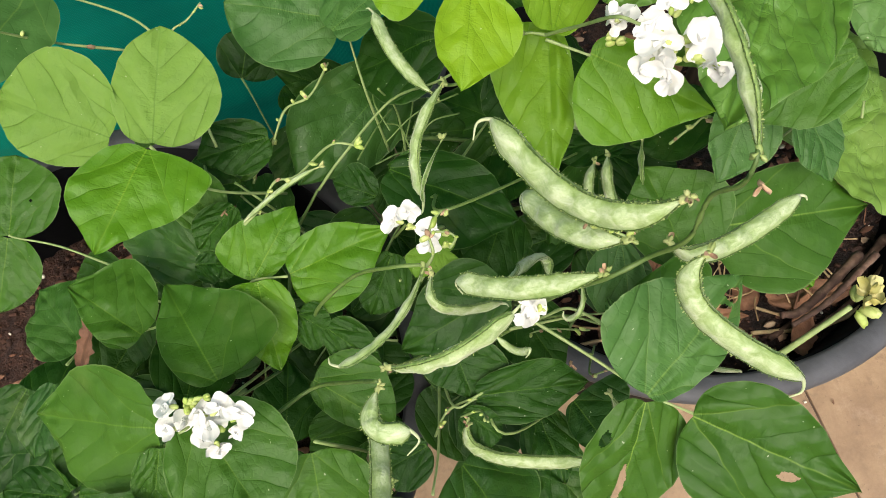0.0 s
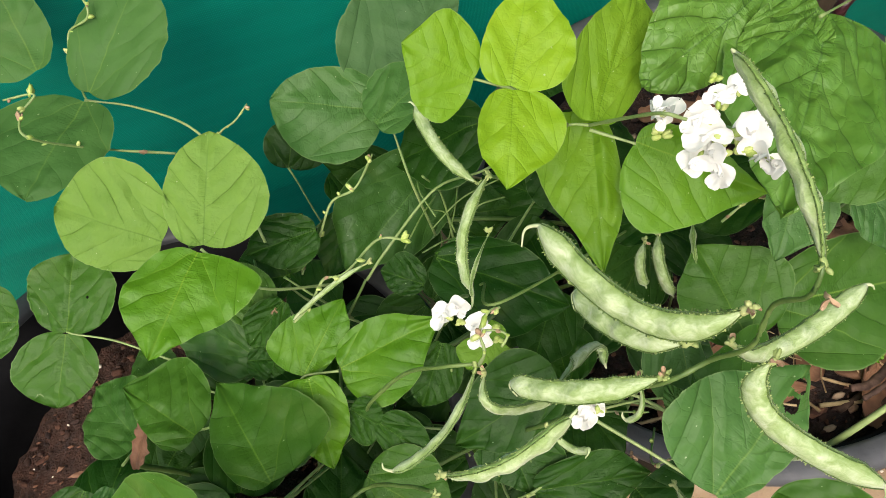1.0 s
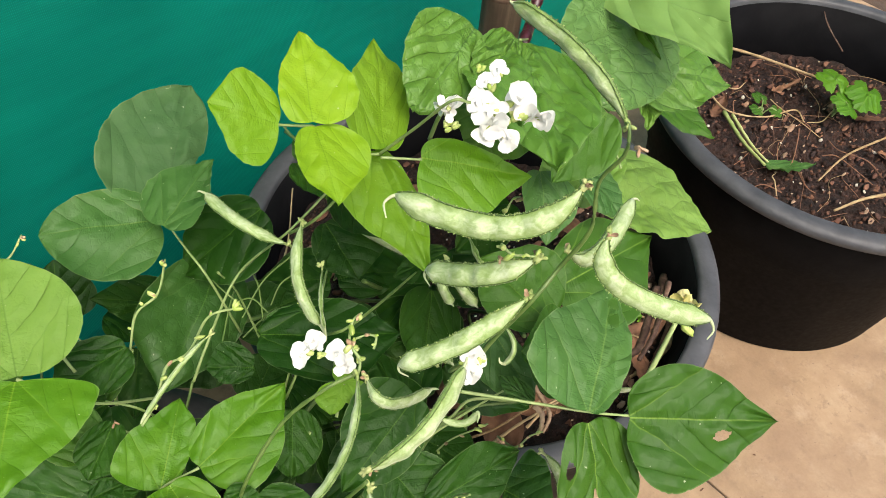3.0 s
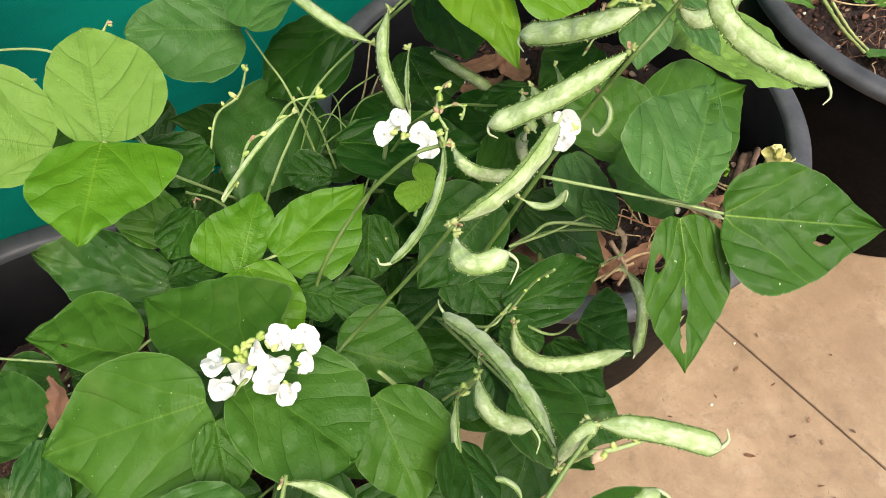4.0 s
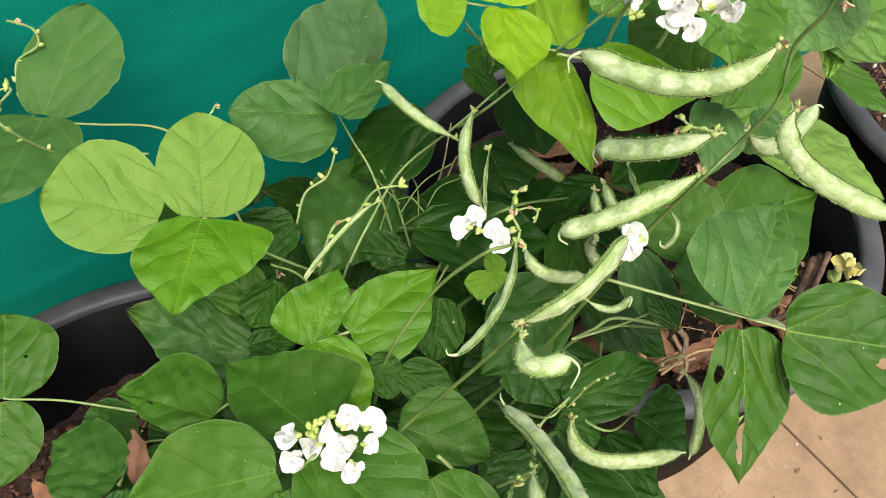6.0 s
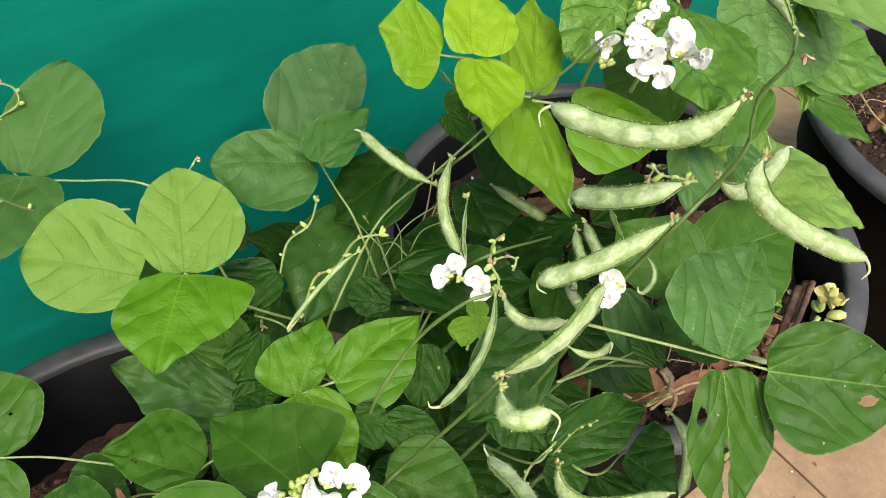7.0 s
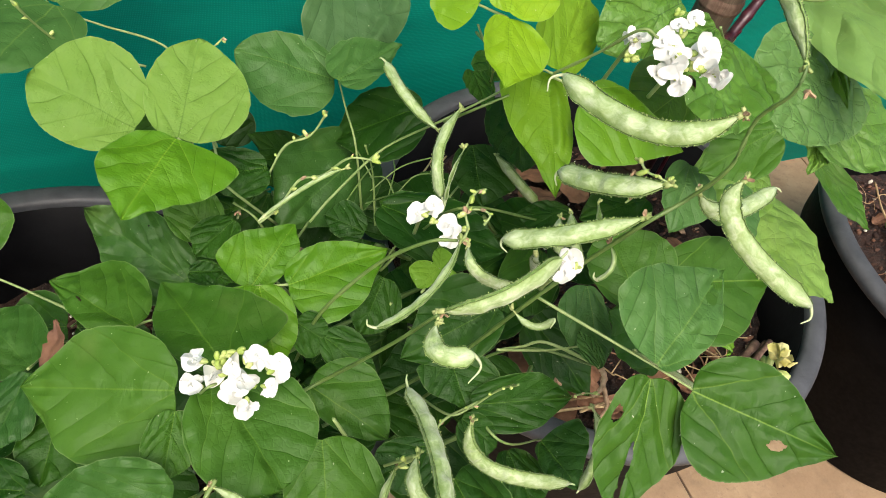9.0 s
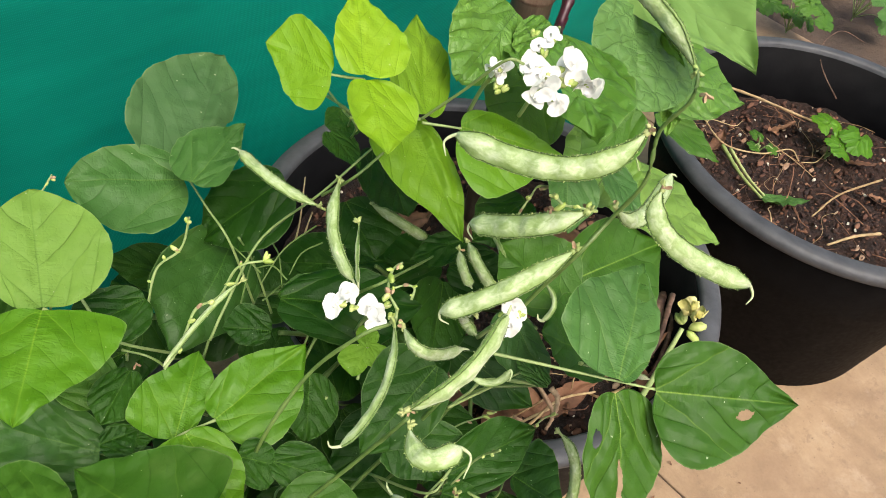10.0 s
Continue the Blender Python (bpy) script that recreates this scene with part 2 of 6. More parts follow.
def pod_material():
    """Pale downy bean skin: green towards the edges, cloudy whitish over the seeds."""
    k = Mat("bean_pod_skin")
    co = k.obj()
    cloud = k.noise(95.0, 4.0, 0.6, coords=co, distortion=0.4)
    fine = k.noise(700.0, 4.0, coords=co)
    uv = k.n("SeparateXYZ")
    k.l(k.n("UVMap").outputs[0], uv.inputs[0])
    edge = k.math("ABSOLUTE", k.math("MULTIPLY_ADD", uv.outputs[0], 2.0, -1.0))
    st = k.n("CombineXYZ")
    k.l(k.math("MULTIPLY", uv.outputs[0], 2.4), st.inputs[0])
    k.l(k.math("MULTIPLY", uv.outputs[1], 9.0), st.inputs[1])
    k.l(k.math("MULTIPLY", k.rand(), 40.0), st.inputs[2])
    streak = k.noise(1.3, 4.0, 0.55, coords=st.outputs[0], distortion=0.8)
    fac = k.math("ADD", k.math("MULTIPLY", streak, 0.68), k.math("ADD", k.math("MULTIPLY", cloud, 0.22), k.math("MULTIPLY", fine, 0.10)))
    fac = k.math("SUBTRACT", fac, k.math("MULTIPLY", k.math("POWER", edge, 3.2), 0.30))
    col = k.ramp(fac, [(0.14, (0.075, 0.145, 0.02)), (0.30, (0.165, 0.25, 0.06)), (0.45, (0.25, 0.335, 0.13)), (0.65, (0.43, 0.49, 0.30))])
    k.l(col, k.b.inputs["Base Color"])
    k.b.inputs["Roughness"].default_value = 0.5
    k.b.inputs["Specular IOR Level"].default_value = 0.35
    k.b.inputs["Sheen Weight"].default_value = 0.25
    k.bump(k.math("ADD", k.math("MULTIPLY", cloud, 0.8), k.math("MULTIPLY", fine, 0.3)), 0.6, 0.0022)
    return k.m


M_LEAF = {
    "bullate": leaf_material("leaf_blistered", (0.066, 0.150, 0.09), (0.118, 0.222, 0.15), (0.06, 0.13, 0.07), 0.5, 0.15, 0.8, 0.0, gloss=0.24, cells=0.22, mesh=9.0, lines=0.5, groove_shade=0.8, depth=0.006),
    "milky": leaf_material("leaf_pale_sage", (0.118, 0.228, 0.15), (0.19, 0.32, 0.22), (0.15, 0.26, 0.15), 0.55, 0.24, 0.5, 0.0, gloss=0.25, cells=0.1, mesh=8.0, lines=0.4, groove_shade=0.5, depth=0.005),
    "faded": leaf_material("leaf_yellowing", (0.12, 0.17, 0.03), (0.22, 0.26, 0.07), (0.16, 0.20, 0.06), 0.5, 0.2, 0.6),
    "tiny": leaf_material("leaf_small_light_green", (0.09, 0.20, 0.03), (0.15, 0.285, 0.06), (0.08, 0.16, 0.03), 0.5, 0.3, 0.2),
    "fresh": leaf_material("leaf_yellowish_green", (0.105, 0.225, 0.022), (0.195, 0.335, 0.05), (0.085, 0.19, 0.02), 0.5, 0.3, 0.7, gloss=0.25),
    "lime": leaf_material("leaf_lime", (0.135, 0.275, 0.014), (0.26, 0.41, 0.035), (0.115, 0.235, 0.02), 0.5, 0.34, 0.4, gloss=0.25),
    "pale": leaf_material("leaf_light_green", (0.100, 0.20, 0.075), (0.178, 0.30, 0.14), (0.065, 0.14, 0.04), 0.55, 0.24, 0.95, lines=0.32),
    "bright": leaf_material("leaf_fresh_green", (0.06, 0.17, 0.012), (0.12, 0.26, 0.025), (0.20, 0.33, 0.07), 0.48, 0.26, 0.7, gloss=0.28),
    "mid": leaf_material("leaf_green", (0.031, 0.092, 0.018), (0.060, 0.143, 0.034), (0.12, 0.21, 0.06), 0.5, 0.12, 0.7, gloss=0.2),
    # Deep green, darkened further so low leaves carry their shade in the colour.
    "dark": leaf_material("leaf_deep_shaded_green", (0.007, 0.033, 0.005), (0.024, 0.077, 0.013), (0.085, 0.16, 0.045), 0.5, 0.05, 0.75, gloss=0.16),
    "dark2": leaf_material("leaf_blue_green", (0.015, 0.058, 0.019), (0.040, 0.104, 0.036), (0.075, 0.15, 0.06), 0.48, 0.06, 0.6, 0.0, gloss=0.22, cells=0.08),
    "sage": leaf_material("leaf_soft_green", (0.031, 0.093, 0.042), (0.062, 0.143, 0.075), (0.12, 0.20, 0.09), 0.52, 0.1, 0.7, gloss=0.26),
    "deep": leaf_material("leaf_strong_green", (0.022, 0.071, 0.013), (0.047, 0.117, 0.026), (0.17, 0.27, 0.11), 0.5, 0.08, 0.8, gloss=0.18, cells=0.015, lines=0.42, groove_shade=0.4, depth=0.0032),
    "veined": leaf_material("leaf_ribbed_green", (0.045, 0.125, 0.016), (0.090, 0.190, 0.035), (0.17, 0.28, 0.08), 0.5, 0.18, 0.9, gloss=0.25, lines=0.4),
    "soft": leaf_material("leaf_silky_green", (0.037, 0.107, 0.047), (0.073, 0.166, 0.085), (0.15, 0.24, 0.12), 0.52, 0.12, 0.75, gloss=0.26, cells=0.1, mesh=8.0, groove_shade=0.4, depth=0.004),
    "dull": leaf_material("leaf_matt_green", (0.038, 0.104, 0.058), (0.074, 0.163, 0.10), (0.14, 0.22, 0.12), 0.58, 0.18, 0.55),
    "grey": leaf_material("leaf_greyed_green", (0.043, 0.10, 0.085), (0.078, 0.15, 0.135), (0.035, 0.08, 0.06), 0.6, 0.15, 0.9),
    "glossy": leaf_material("leaf_crinkled", (0.066, 0.160, 0.045), (0.130, 0.250, 0.085), (0.035, 0.095, 0.022), 0.46, 0.15, 1.0, 0.0, gloss=0.36, cells=0.10, mesh=10.0, lines=0.6, groove_shade=0.9, depth=0.0048),
    "pale2": leaf_material("leaf_sage_green", (0.105, 0.21, 0.085), (0.18, 0.30, 0.14), (0.11, 0.21, 0.08), 0.48, 0.2, 0.9, 0.0, gloss=0.3, cells=0.14, mesh=9.0, lines=0.4, groove_shade=0.5, depth=0.0032),
}
M_STEM = plain_material("green_stem", (0.06, 0.11, 0.02), (0.15, 0.22, 0.055), 0.5, 90.0)
M_STALK = plain_material("pale_leaf_stalk", (0.15, 0.22, 0.06), (0.27, 0.34, 0.13), 0.5, 90.0)
M_POD = pod_material()
M_SUTURE = plain_material("pod_suture", (0.030, 0.070, 0.006), (0.10, 0.17, 0.02), 0.6, 500.0, 0.8)
M_CALYX = plain_material("calyx", (0.20, 0.27, 0.07), (0.40, 0.42, 0.17), 0.6, 200.0)
M_BEAK = plain_material("pod_beak", (0.32, 0.40, 0.19), (0.45, 0.47, 0.28), 0.6, 200.0)
M_WITHERED = plain_material("withered_bloom", (0.20, 0.115, 0.065), (0.48, 0.34, 0.21), 0.8, 300.0)
M_PETAL = plain_material("white_petal", (0.78, 0.78, 0.73), (0.86, 0.86, 0.83), 0.55, 80.0, 0.25, 0.0008, translucent=0.35)
M_BUD = plain_material("flower_bud", (0.27, 0.37, 0.06), (0.48, 0.52, 0.20), 0.5, 150.0)
M_YELLOW = plain_material("yellow_petal", (0.50, 0.47, 0.12), (0.76, 0.71, 0.36), 0.6, 90.0, translucent=0.2)
M_PLASTIC = plain_material("black_plastic", (0.003, 0.003, 0.0034), (0.008, 0.008, 0.0085), 0.6, 30.0, 0.25, 0.001, gloss=0.04)
# Worn rim; its grey is raised over the tub's black to hold top light.
M_RIM = plain_material("worn_toplit_grey_plastic", (0.018, 0.019, 0.021), (0.066, 0.068, 0.072), 0.55, 40.0, 0.4, 0.001, gloss=0.4)
M_SOIL = plain_material("potting_soil", (0.009, 0.004, 0.0028), (0.072, 0.029, 0.015), 0.95, 90.0, 1.0, 0.006)
M_DRY = plain_material("dry_leaf", (0.08, 0.034, 0.016), (0.27, 0.13, 0.065), 0.75, 60.0, 0.6)
M_STRAW = plain_material("straw", (0.20, 0.12, 0.05), (0.48, 0.36, 0.19), 0.75, 140.0)
def chip_material(name, stops, rough):
    """Loose bits, each of its own shade."""
    k = Mat(name)
    own = k.n("NewGeometry").outputs["Random Per Island"]
    grain = k.noise(300.0, 3.0, coords=k.obj())
    col = k.ramp(k.math("ADD", k.math("MULTIPLY", own, 0.8), k.math("MULTIPLY", grain, 0.2)), stops)
    k.l(col, k.b.inputs["Base Color"])
    k.b.inputs["Roughness"].default_value = rough
    k.bump(grain, 0.7, 0.001)
    return k.m


M_CHIP = chip_material("bark_chip", [(0.15, (0.022, 0.010, 0.007)), (0.5, (0.11, 0.045, 0.025)), (0.75, (0.19, 0.09, 0.05)), (0.97, (0.42, 0.33, 0.22))], 0.85)
M_FRINGE = chip_material("pod_fringe", [(0.1, (0.022, 0.050, 0.006)), (0.5, (0.09, 0.145, 0.025)), (0.95, (0.34, 0.40, 0.14))], 0.6)
M_CLOD = chip_material("soil_crumb", [(0.1, (0.011, 0.005, 0.0035)), (0.6, (0.058, 0.025, 0.014)), (0.95, (0.15, 0.068, 0.036))], 0.95)
M_PEBBLE = plain_material("pale_pebble", (0.42, 0.38, 0.30), (0.70, 0.66, 0.55), 0.8, 200.0)
def bark_material(name, stops, rough):
    """Weathered cane or stalk with long fibres and scuffs."""
    k = Mat(name)
    fibre = k.n("Mapping", Scale=(1.0, 1.0, 0.06))
    k.l(k.obj(), fibre.inputs["Vector"])
    long = k.noise(140.0, 4.0, coords=fibre.outputs[0])
    blot = k.noise(30.0, 4.0, coords=k.obj())
    scuff = k.ramp(k.noise(60.0, 5.0, 0.7, coords=fibre.outputs[0]), [(0.6, (0, 0, 0)), (0.7, (1, 1, 1))])
    fac = k.math("ADD", k.math("MULTIPLY", long, 0.55), k.math("MULTIPLY", blot, 0.45))
    col = k.ramp(fac, stops)
    col = k.mix(k.math("MULTIPLY", scuff, 0.35), col, (0.26, 0.20, 0.14))
    k.l(col, k.b.inputs["Base Color"])
    k.l(k.math("MULTIPLY_ADD", blot, 0.25, rough - 0.1), k.b.inputs["Roughness"])
    k.b.inputs["Specular IOR Level"].default_value = 0.3
    k.bump(long, 0.6, 0.0015)
    return k.m


M_POLE = bark_material("bamboo_brown", [(0.3, (0.028, 0.018, 0.012)), (0.5, (0.075, 0.052, 0.034)), (0.7, (0.13, 0.095, 0.065))], 0.55)
M_BARK = bark_material("dry_stalk_bark", [(0.3, (0.025, 0.014, 0.010)), (0.5, (0.085, 0.048, 0.032)), (0.7, (0.20, 0.13, 0.09))], 0.8)
M_RIBBON = plain_material("orange_ribbon", (0.62, 0.16, 0.01), (0.85, 0.42, 0.03), 0.5, 120.0, 0.6, translucent=0.2)
M_MAROON = plain_material("maroon_stem", (0.025, 0.003, 0.007), (0.085, 0.008, 0.018), 0.35, 60.0)
M_TILE = tile_material()
M_GROUT = plain_material("dark_joint", (0.045, 0.028, 0.02), (0.10, 0.065, 0.045), 0.9, 150.0, 0.8)
M_NET = net_material()
M_GROUND = plain_material("bare_earth", (0.022, 0.014, 0.009), (0.075, 0.048, 0.030), 0.95, 8.0, 0.8, 0.01)


# ---- builders ----
def mesh_object(name, bm, material, parent=None, label="", smooth=True):
    me = bpy.data.meshes.new(name)
    bm.normal_update()
    bm.to_mesh(me)
    bm.free()
    me.materials.append(material)
    if smooth:
        me.polygons.foreach_set("use_smooth", [True] * len(me.polygons))
    ob = new(name, me)
    if parent is not None:
        ob.parent = parent
        if parent.name in ROOTED:
            ob.matrix_parent_inverse = Matrix.Translation(-parent.location)
    if label:
        tagged(ob, label)
    return ob


ROOTED = ("bean_plant", "broad_leaved_plant", "spinach_vine")


def empty(name, place, label, category, group=""):
    ob = new(name)
    ob.location = place
    ob.empty_display_size = 0.05
    bpy.context.view_layer.update()
    return tagged(ob, label, category, group)


def smooth_line(points, n):
    """Points along a soft curve through the given ones."""
    p = [Vector(q) for q in points]
    if len(p) == 2:
        return [p[0].lerp(p[1], i / (n - 1)) for i in range(n)]
    e = [2 * p[0] - p[1]] + p + [2 * p[-1] - p[-2]]
    res = []
    for i in range(n):
        u = i / (n - 1) * (len(p) - 1)
        k = min(int(u), len(p) - 2)
        t = u - k
        a, b, c, d = e[k:k + 4]
        res.append(0.5 * ((2 * b) + (c - a) * t + (2 * a - 5 * b + 4 * c - d) * t * t + (3 * b - a - 3 * c + d) * t ** 3))
    return res


def tube(bm, line, radius, sides=8):
    """Sweep a round section along line; radius(u) in metres."""
    rings = []
    n = len(line)
    up = Vector((0.13, 0.21, 0.97))
    for i, p in enumerate(line):
        t = (line[min(i + 1, n - 1)] - line[max(i - 1, 0)]).normalized()
        a = t.cross(up)
        if a.length < 0.05:
            a = t.cross(Vector((1, 0, 0)))
        a.normalize()
        b = t.cross(a)
        r = radius(i / (n - 1))
        rings.append([bm.verts.new(p + (a * math.cos(w) + b * math.sin(w)) * r) for w in [2 * math.pi * k / sides for k in range(sides)]])
    for r0, r1 in zip(rings, rings[1:]):
        for k in range(sides):
            bm.faces.new((r0[k], r0[(k + 1) % sides], r1[(k + 1) % sides], r1[k]))
    bm.faces.new(rings[0][::-1])
    bm.faces.new(rings[-1])


def blob(bm, centre, size, axis=(0, 0, 1), seed=0, lump=0.15, rings=6, sides=8):
    """A lumpy egg: size is (across, across, along)."""
    q = Vector((0, 0, 1)).rotation_difference(Vector(axis).normalized())
    c = Vector(centre)
    rows = []
    for i in range(rings + 1):
        th = math.pi * i / rings
        row = []
        for k in range(sides if 0 < i < rings else 1):
            ph = 2 * math.pi * k / sides
            d = Vector((math.sin(th) * math.cos(ph), math.sin(th) * math.sin(ph), math.cos(th)))
            w = 1 + lump * noise.noise(d * 1.7 + Vector((seed * 3.1, seed * 1.7, 0)))
            row.append(bm.verts.new(c + q @ Vector((d.x * size[0], d.y * size[1], d.z * size[2])) * w))
        rows.append(row)
    for r0, r1 in zip(rows, rows[1:]):
        for k in range(sides):
            f = [r0[k % len(r0)], r1[k % len(r1)], r1[(k + 1) % len(r1)], r0[(k + 1) % len(r0)]]
            f = list(dict.fromkeys(f))
            if len(f) > 2:
                bm.faces.new(f)


COUNT = [0]


def blade(base, tip, normal, wl, wr, ul, ur, holes=(), droop=0.5, crinkle=0.5, rows=50, cols=26, point=2.1, bullate=0.0):
    """A leaf blade as a fine grid: rounded base, pointed tip, raised between the veins, gently waved edges."""
    COUNT[0] += 1
    seed = COUNT[0] * 1.37
    b, t, n = Vector(base), Vector(tip), Vector(normal).normalized()
    ax = t - b
    length = ax.length
    ax.normalize()
    n = (n - ax * n.dot(ax)).normalized()
    sd = ax.cross(n)
    if bullate:
        rows, cols = 64, 52
    if holes:
        rows, cols = 120, 100
    bm = bmesh.new()
    uv = bm.loops.layers.uv.new("UVMap")
    rim = bm.loops.layers.uv.new("Rim")
    wmax = max(wl, wr)
    back = 0.045 * length

    def half(s, w, u):
        if s < u:
            return w * math.sqrt(max(0.0, 1 - ((u - s) / u) ** 2.2))
        q = (s - u) / (1 - u)
        if 2.5 < point <= 4:
            return w * (1 - q ** (point * 0.72)) ** 0.76
        if point > 4:
            return w * (1 - q ** 2.3) ** 0.55
        return w * (1 - q ** point) * (1 - 0.15 * math.sin(max(0.0, q - 0.5) / 0.5 * math.pi))

    grid, info = [], {}
    for i in range(rows + 1):
        s = 0.5 - 0.5 * math.cos(math.pi * (i / rows) ** 0.92)
        line = []
        for j in range(cols + 1):
            c = 2 * j / cols - 1
            h = half(s, wl if c < 0 else wr, ul if c < 0 else ur)
            h *= 1 + 0.03 * noise.noise(Vector((s * 3.2, seed, 3 if c < 0 else 8))) + 0.012 * noise.noise(Vector((s * 17.0, seed, 3 if c < 0 else 8))) + 0.012 * noise.noise(Vector((s * 48.0, seed, 3 if c < 0 else 8)))
            x = c * h
            lat = abs(x) / wmax
            # lobes of the base reach behind the stalk
            y = s * length - back * math.sin(min(1.0, lat * 2.2) * math.pi * 0.5) * max(0.0, 1 - s * 3.2)
            low = s - 0.72 * lat + 0.06 * lat * lat
            q = s - 0.48 * lat - 0.22 * lat * lat if low > 0 else 1.05 * lat - 0.55 * s
            ridge = abs((q * 3.2 + 0.5) % 1.0 - 0.5) * 2
            z = 0.0008 * crinkle * (ridge ** 0.7) * min(1.0, lat * 6) * min(1.0, abs(low) * 9) * (length / 0.08)
            if bullate:
                near = noise.voronoi(Vector((x * 72, y * 72, seed)))[0]
                z += bullate * min(1.0, (near[1] - near[0]) * 1.8) * min(1.0, (1 - abs(c)) * 5)
            z += 0.10 * wmax * lat ** 1.4 * (0.35 + 0.5 * noise.noise(Vector((seed, s * 1.6, c * 0.8))))
            z -= droop * length * 0.16 * max(0.0, s - 0.35) ** 2
            z += 0.045 * length * noise.noise(Vector((s * 2.3, c * 1.6 + 5, seed)))
            z += 0.0035 * crinkle * min(1.0, length / 0.06) * abs(c) ** 3 * noise.noise(Vector((s * 11, seed * 2, c * 2)))
            z += 0.0022 * crinkle * min(1.0, length / 0.06) * noise.noise(Vector((x * 110, y * 110, seed))) * (1.2 - lat)
            z *= min(1.0, s * 5 + lat * 1.5)
            ve = bm.verts.new(b + ax * y + sd * x + n * z)
            info[ve] = (0.5 + 0.5 * x / wmax, s, s, c)
            line.append(ve)
        grid.append(line)
    for i in range(rows):
        for j in range(cols):
            f = (grid[i][j], grid[i][j + 1], grid[i + 1][j + 1], grid[i + 1][j])
            s = sum(info[x][2] for x in f) / 4
            c = sum(info[x][3] for x in f) / 4
            if any(((s - hs) / rs) ** 2 + ((c - hc) / rc) ** 2 < 1 + 0.5 * noise.noise(Vector((s * 30, c * 12, seed))) for hs, hc, rs, rc in holes):
                continue
            face = bm.faces.new(f)
            for lp in face.loops:
                lp[uv].uv = info[lp.vert][:2]
                lp[rim].uv = (0.5 + 0.5 * info[lp.vert][3], info[lp.vert][2])
    bmesh.ops.remove_doubles(bm, verts=bm.verts[:], dist=0.00004)
    loose = [x for x in bm.verts if not x.link_faces]
    bmesh.ops.delete(bm, geom=loose, context="VERTS")
    return bm


STALK_LABEL = {}


def leaf_stalk(plant, points, material=None):
    """A leaf of the plant: its stalk, under which the leaflets hang."""
    bm = bmesh.new()
    tube(bm, smooth_line(points, 6 * len(points)), lambda u: 0.0007 + 0.0004 * u + 0.0004 * math.exp(-(u / 0.05) ** 2), 7)
    return mesh_object("leaf", bm, material or M_STALK, plant)


TONE_LABEL = {"lime": "young yellow-green leaflet", "pale": "soft light green leaflet", "bright": "fresh bright green leaflet", "fresh": "young yellowish green leaflet", "grey": "greyed thin leaflet", "glossy": "thick crinkled glossy leaf blade", "bullate": "blistered grey-green leaf blade", "faded": "yellowing olive leaf blade", "milky": "smooth pale sage leaf blade"}


def leaflet(stalk, base, tip, normal, wl, wr, ul, ur, tone, holes=(), point=2.1):
    crinkle = {"glossy": 1.0, "dark2": 1.0, "pale2": 1.0, "grey": 0.9}.get(tone, 0.6)
    bm = blade(base, tip, normal, wl, wr, ul, ur, holes, 0.6, crinkle, point=point, bullate={"glossy": 0.0004, "pale2": 0.0011, "bullate": 0.0016, "milky": 0.0005}.get(tone, 0.0))
    label = TONE_LABEL.get(tone, "")
    if holes:
        label = "green leaflet with eaten holes"
    return mesh_object("leaflet", bm, M_LEAF[tone], stalk, label)


def stem(plant, points, r0, r1, material=None):
    bm = bmesh.new()
    n = 9 * len(points)
    tube(bm, smooth_line(points, n), lambda u: 0.82 * (r0 + (r1 - r0) * (1 - u)) * (1 + 0.22 * math.exp(-(((u * (len(points) - 1)) % 1.0 - 0.5) / 0.08) ** 2)), 9)
    return mesh_object("stem", bm, material or M_STEM, plant)


def raceme(plant, points, r0, r1):
    """A spent flower stalk: knobbly, with small stubs and buds at its nodes."""
    rnd = random.Random(round(points[0][0] * 1e4))
    line = smooth_line(points, 9 * len(points))
    bm = bmesh.new()
    tube(bm, line, lambda u: (r0 + (r1 - r0) * (1 - u)) * (1 + 0.35 * abs(math.sin(u * len(points) * 3.1))), 7)
    stalk = mesh_object("flower_stalk", bm, M_STALK, plant)
    k = 2
    while k < len(line) - 3:
        d = Vector((rnd.uniform(-1, 1), rnd.uniform(-1, 0.6), rnd.uniform(-0.2, 1))).normalized()
        for n in range(rnd.choice((1, 1, 2, 3))):
            bm = bmesh.new()
            w = r0 * rnd.uniform(1.0, 2.3)
            blob(bm, line[k] + d * (r0 + w), (w, w * 0.9, w * rnd.uniform(1.2, 2.6)), d, k, 0.4)
            mesh_object("bud", bm, M_BUD if rnd.random() < 0.75 else M_WITHERED, stalk)
            d = (d + Vector((rnd.uniform(-1, 1), rnd.uniform(-1, 1), rnd.uniform(-1, 1))) * 0.9).normalized()
        k += rnd.randint(4, 11)
    return stalk


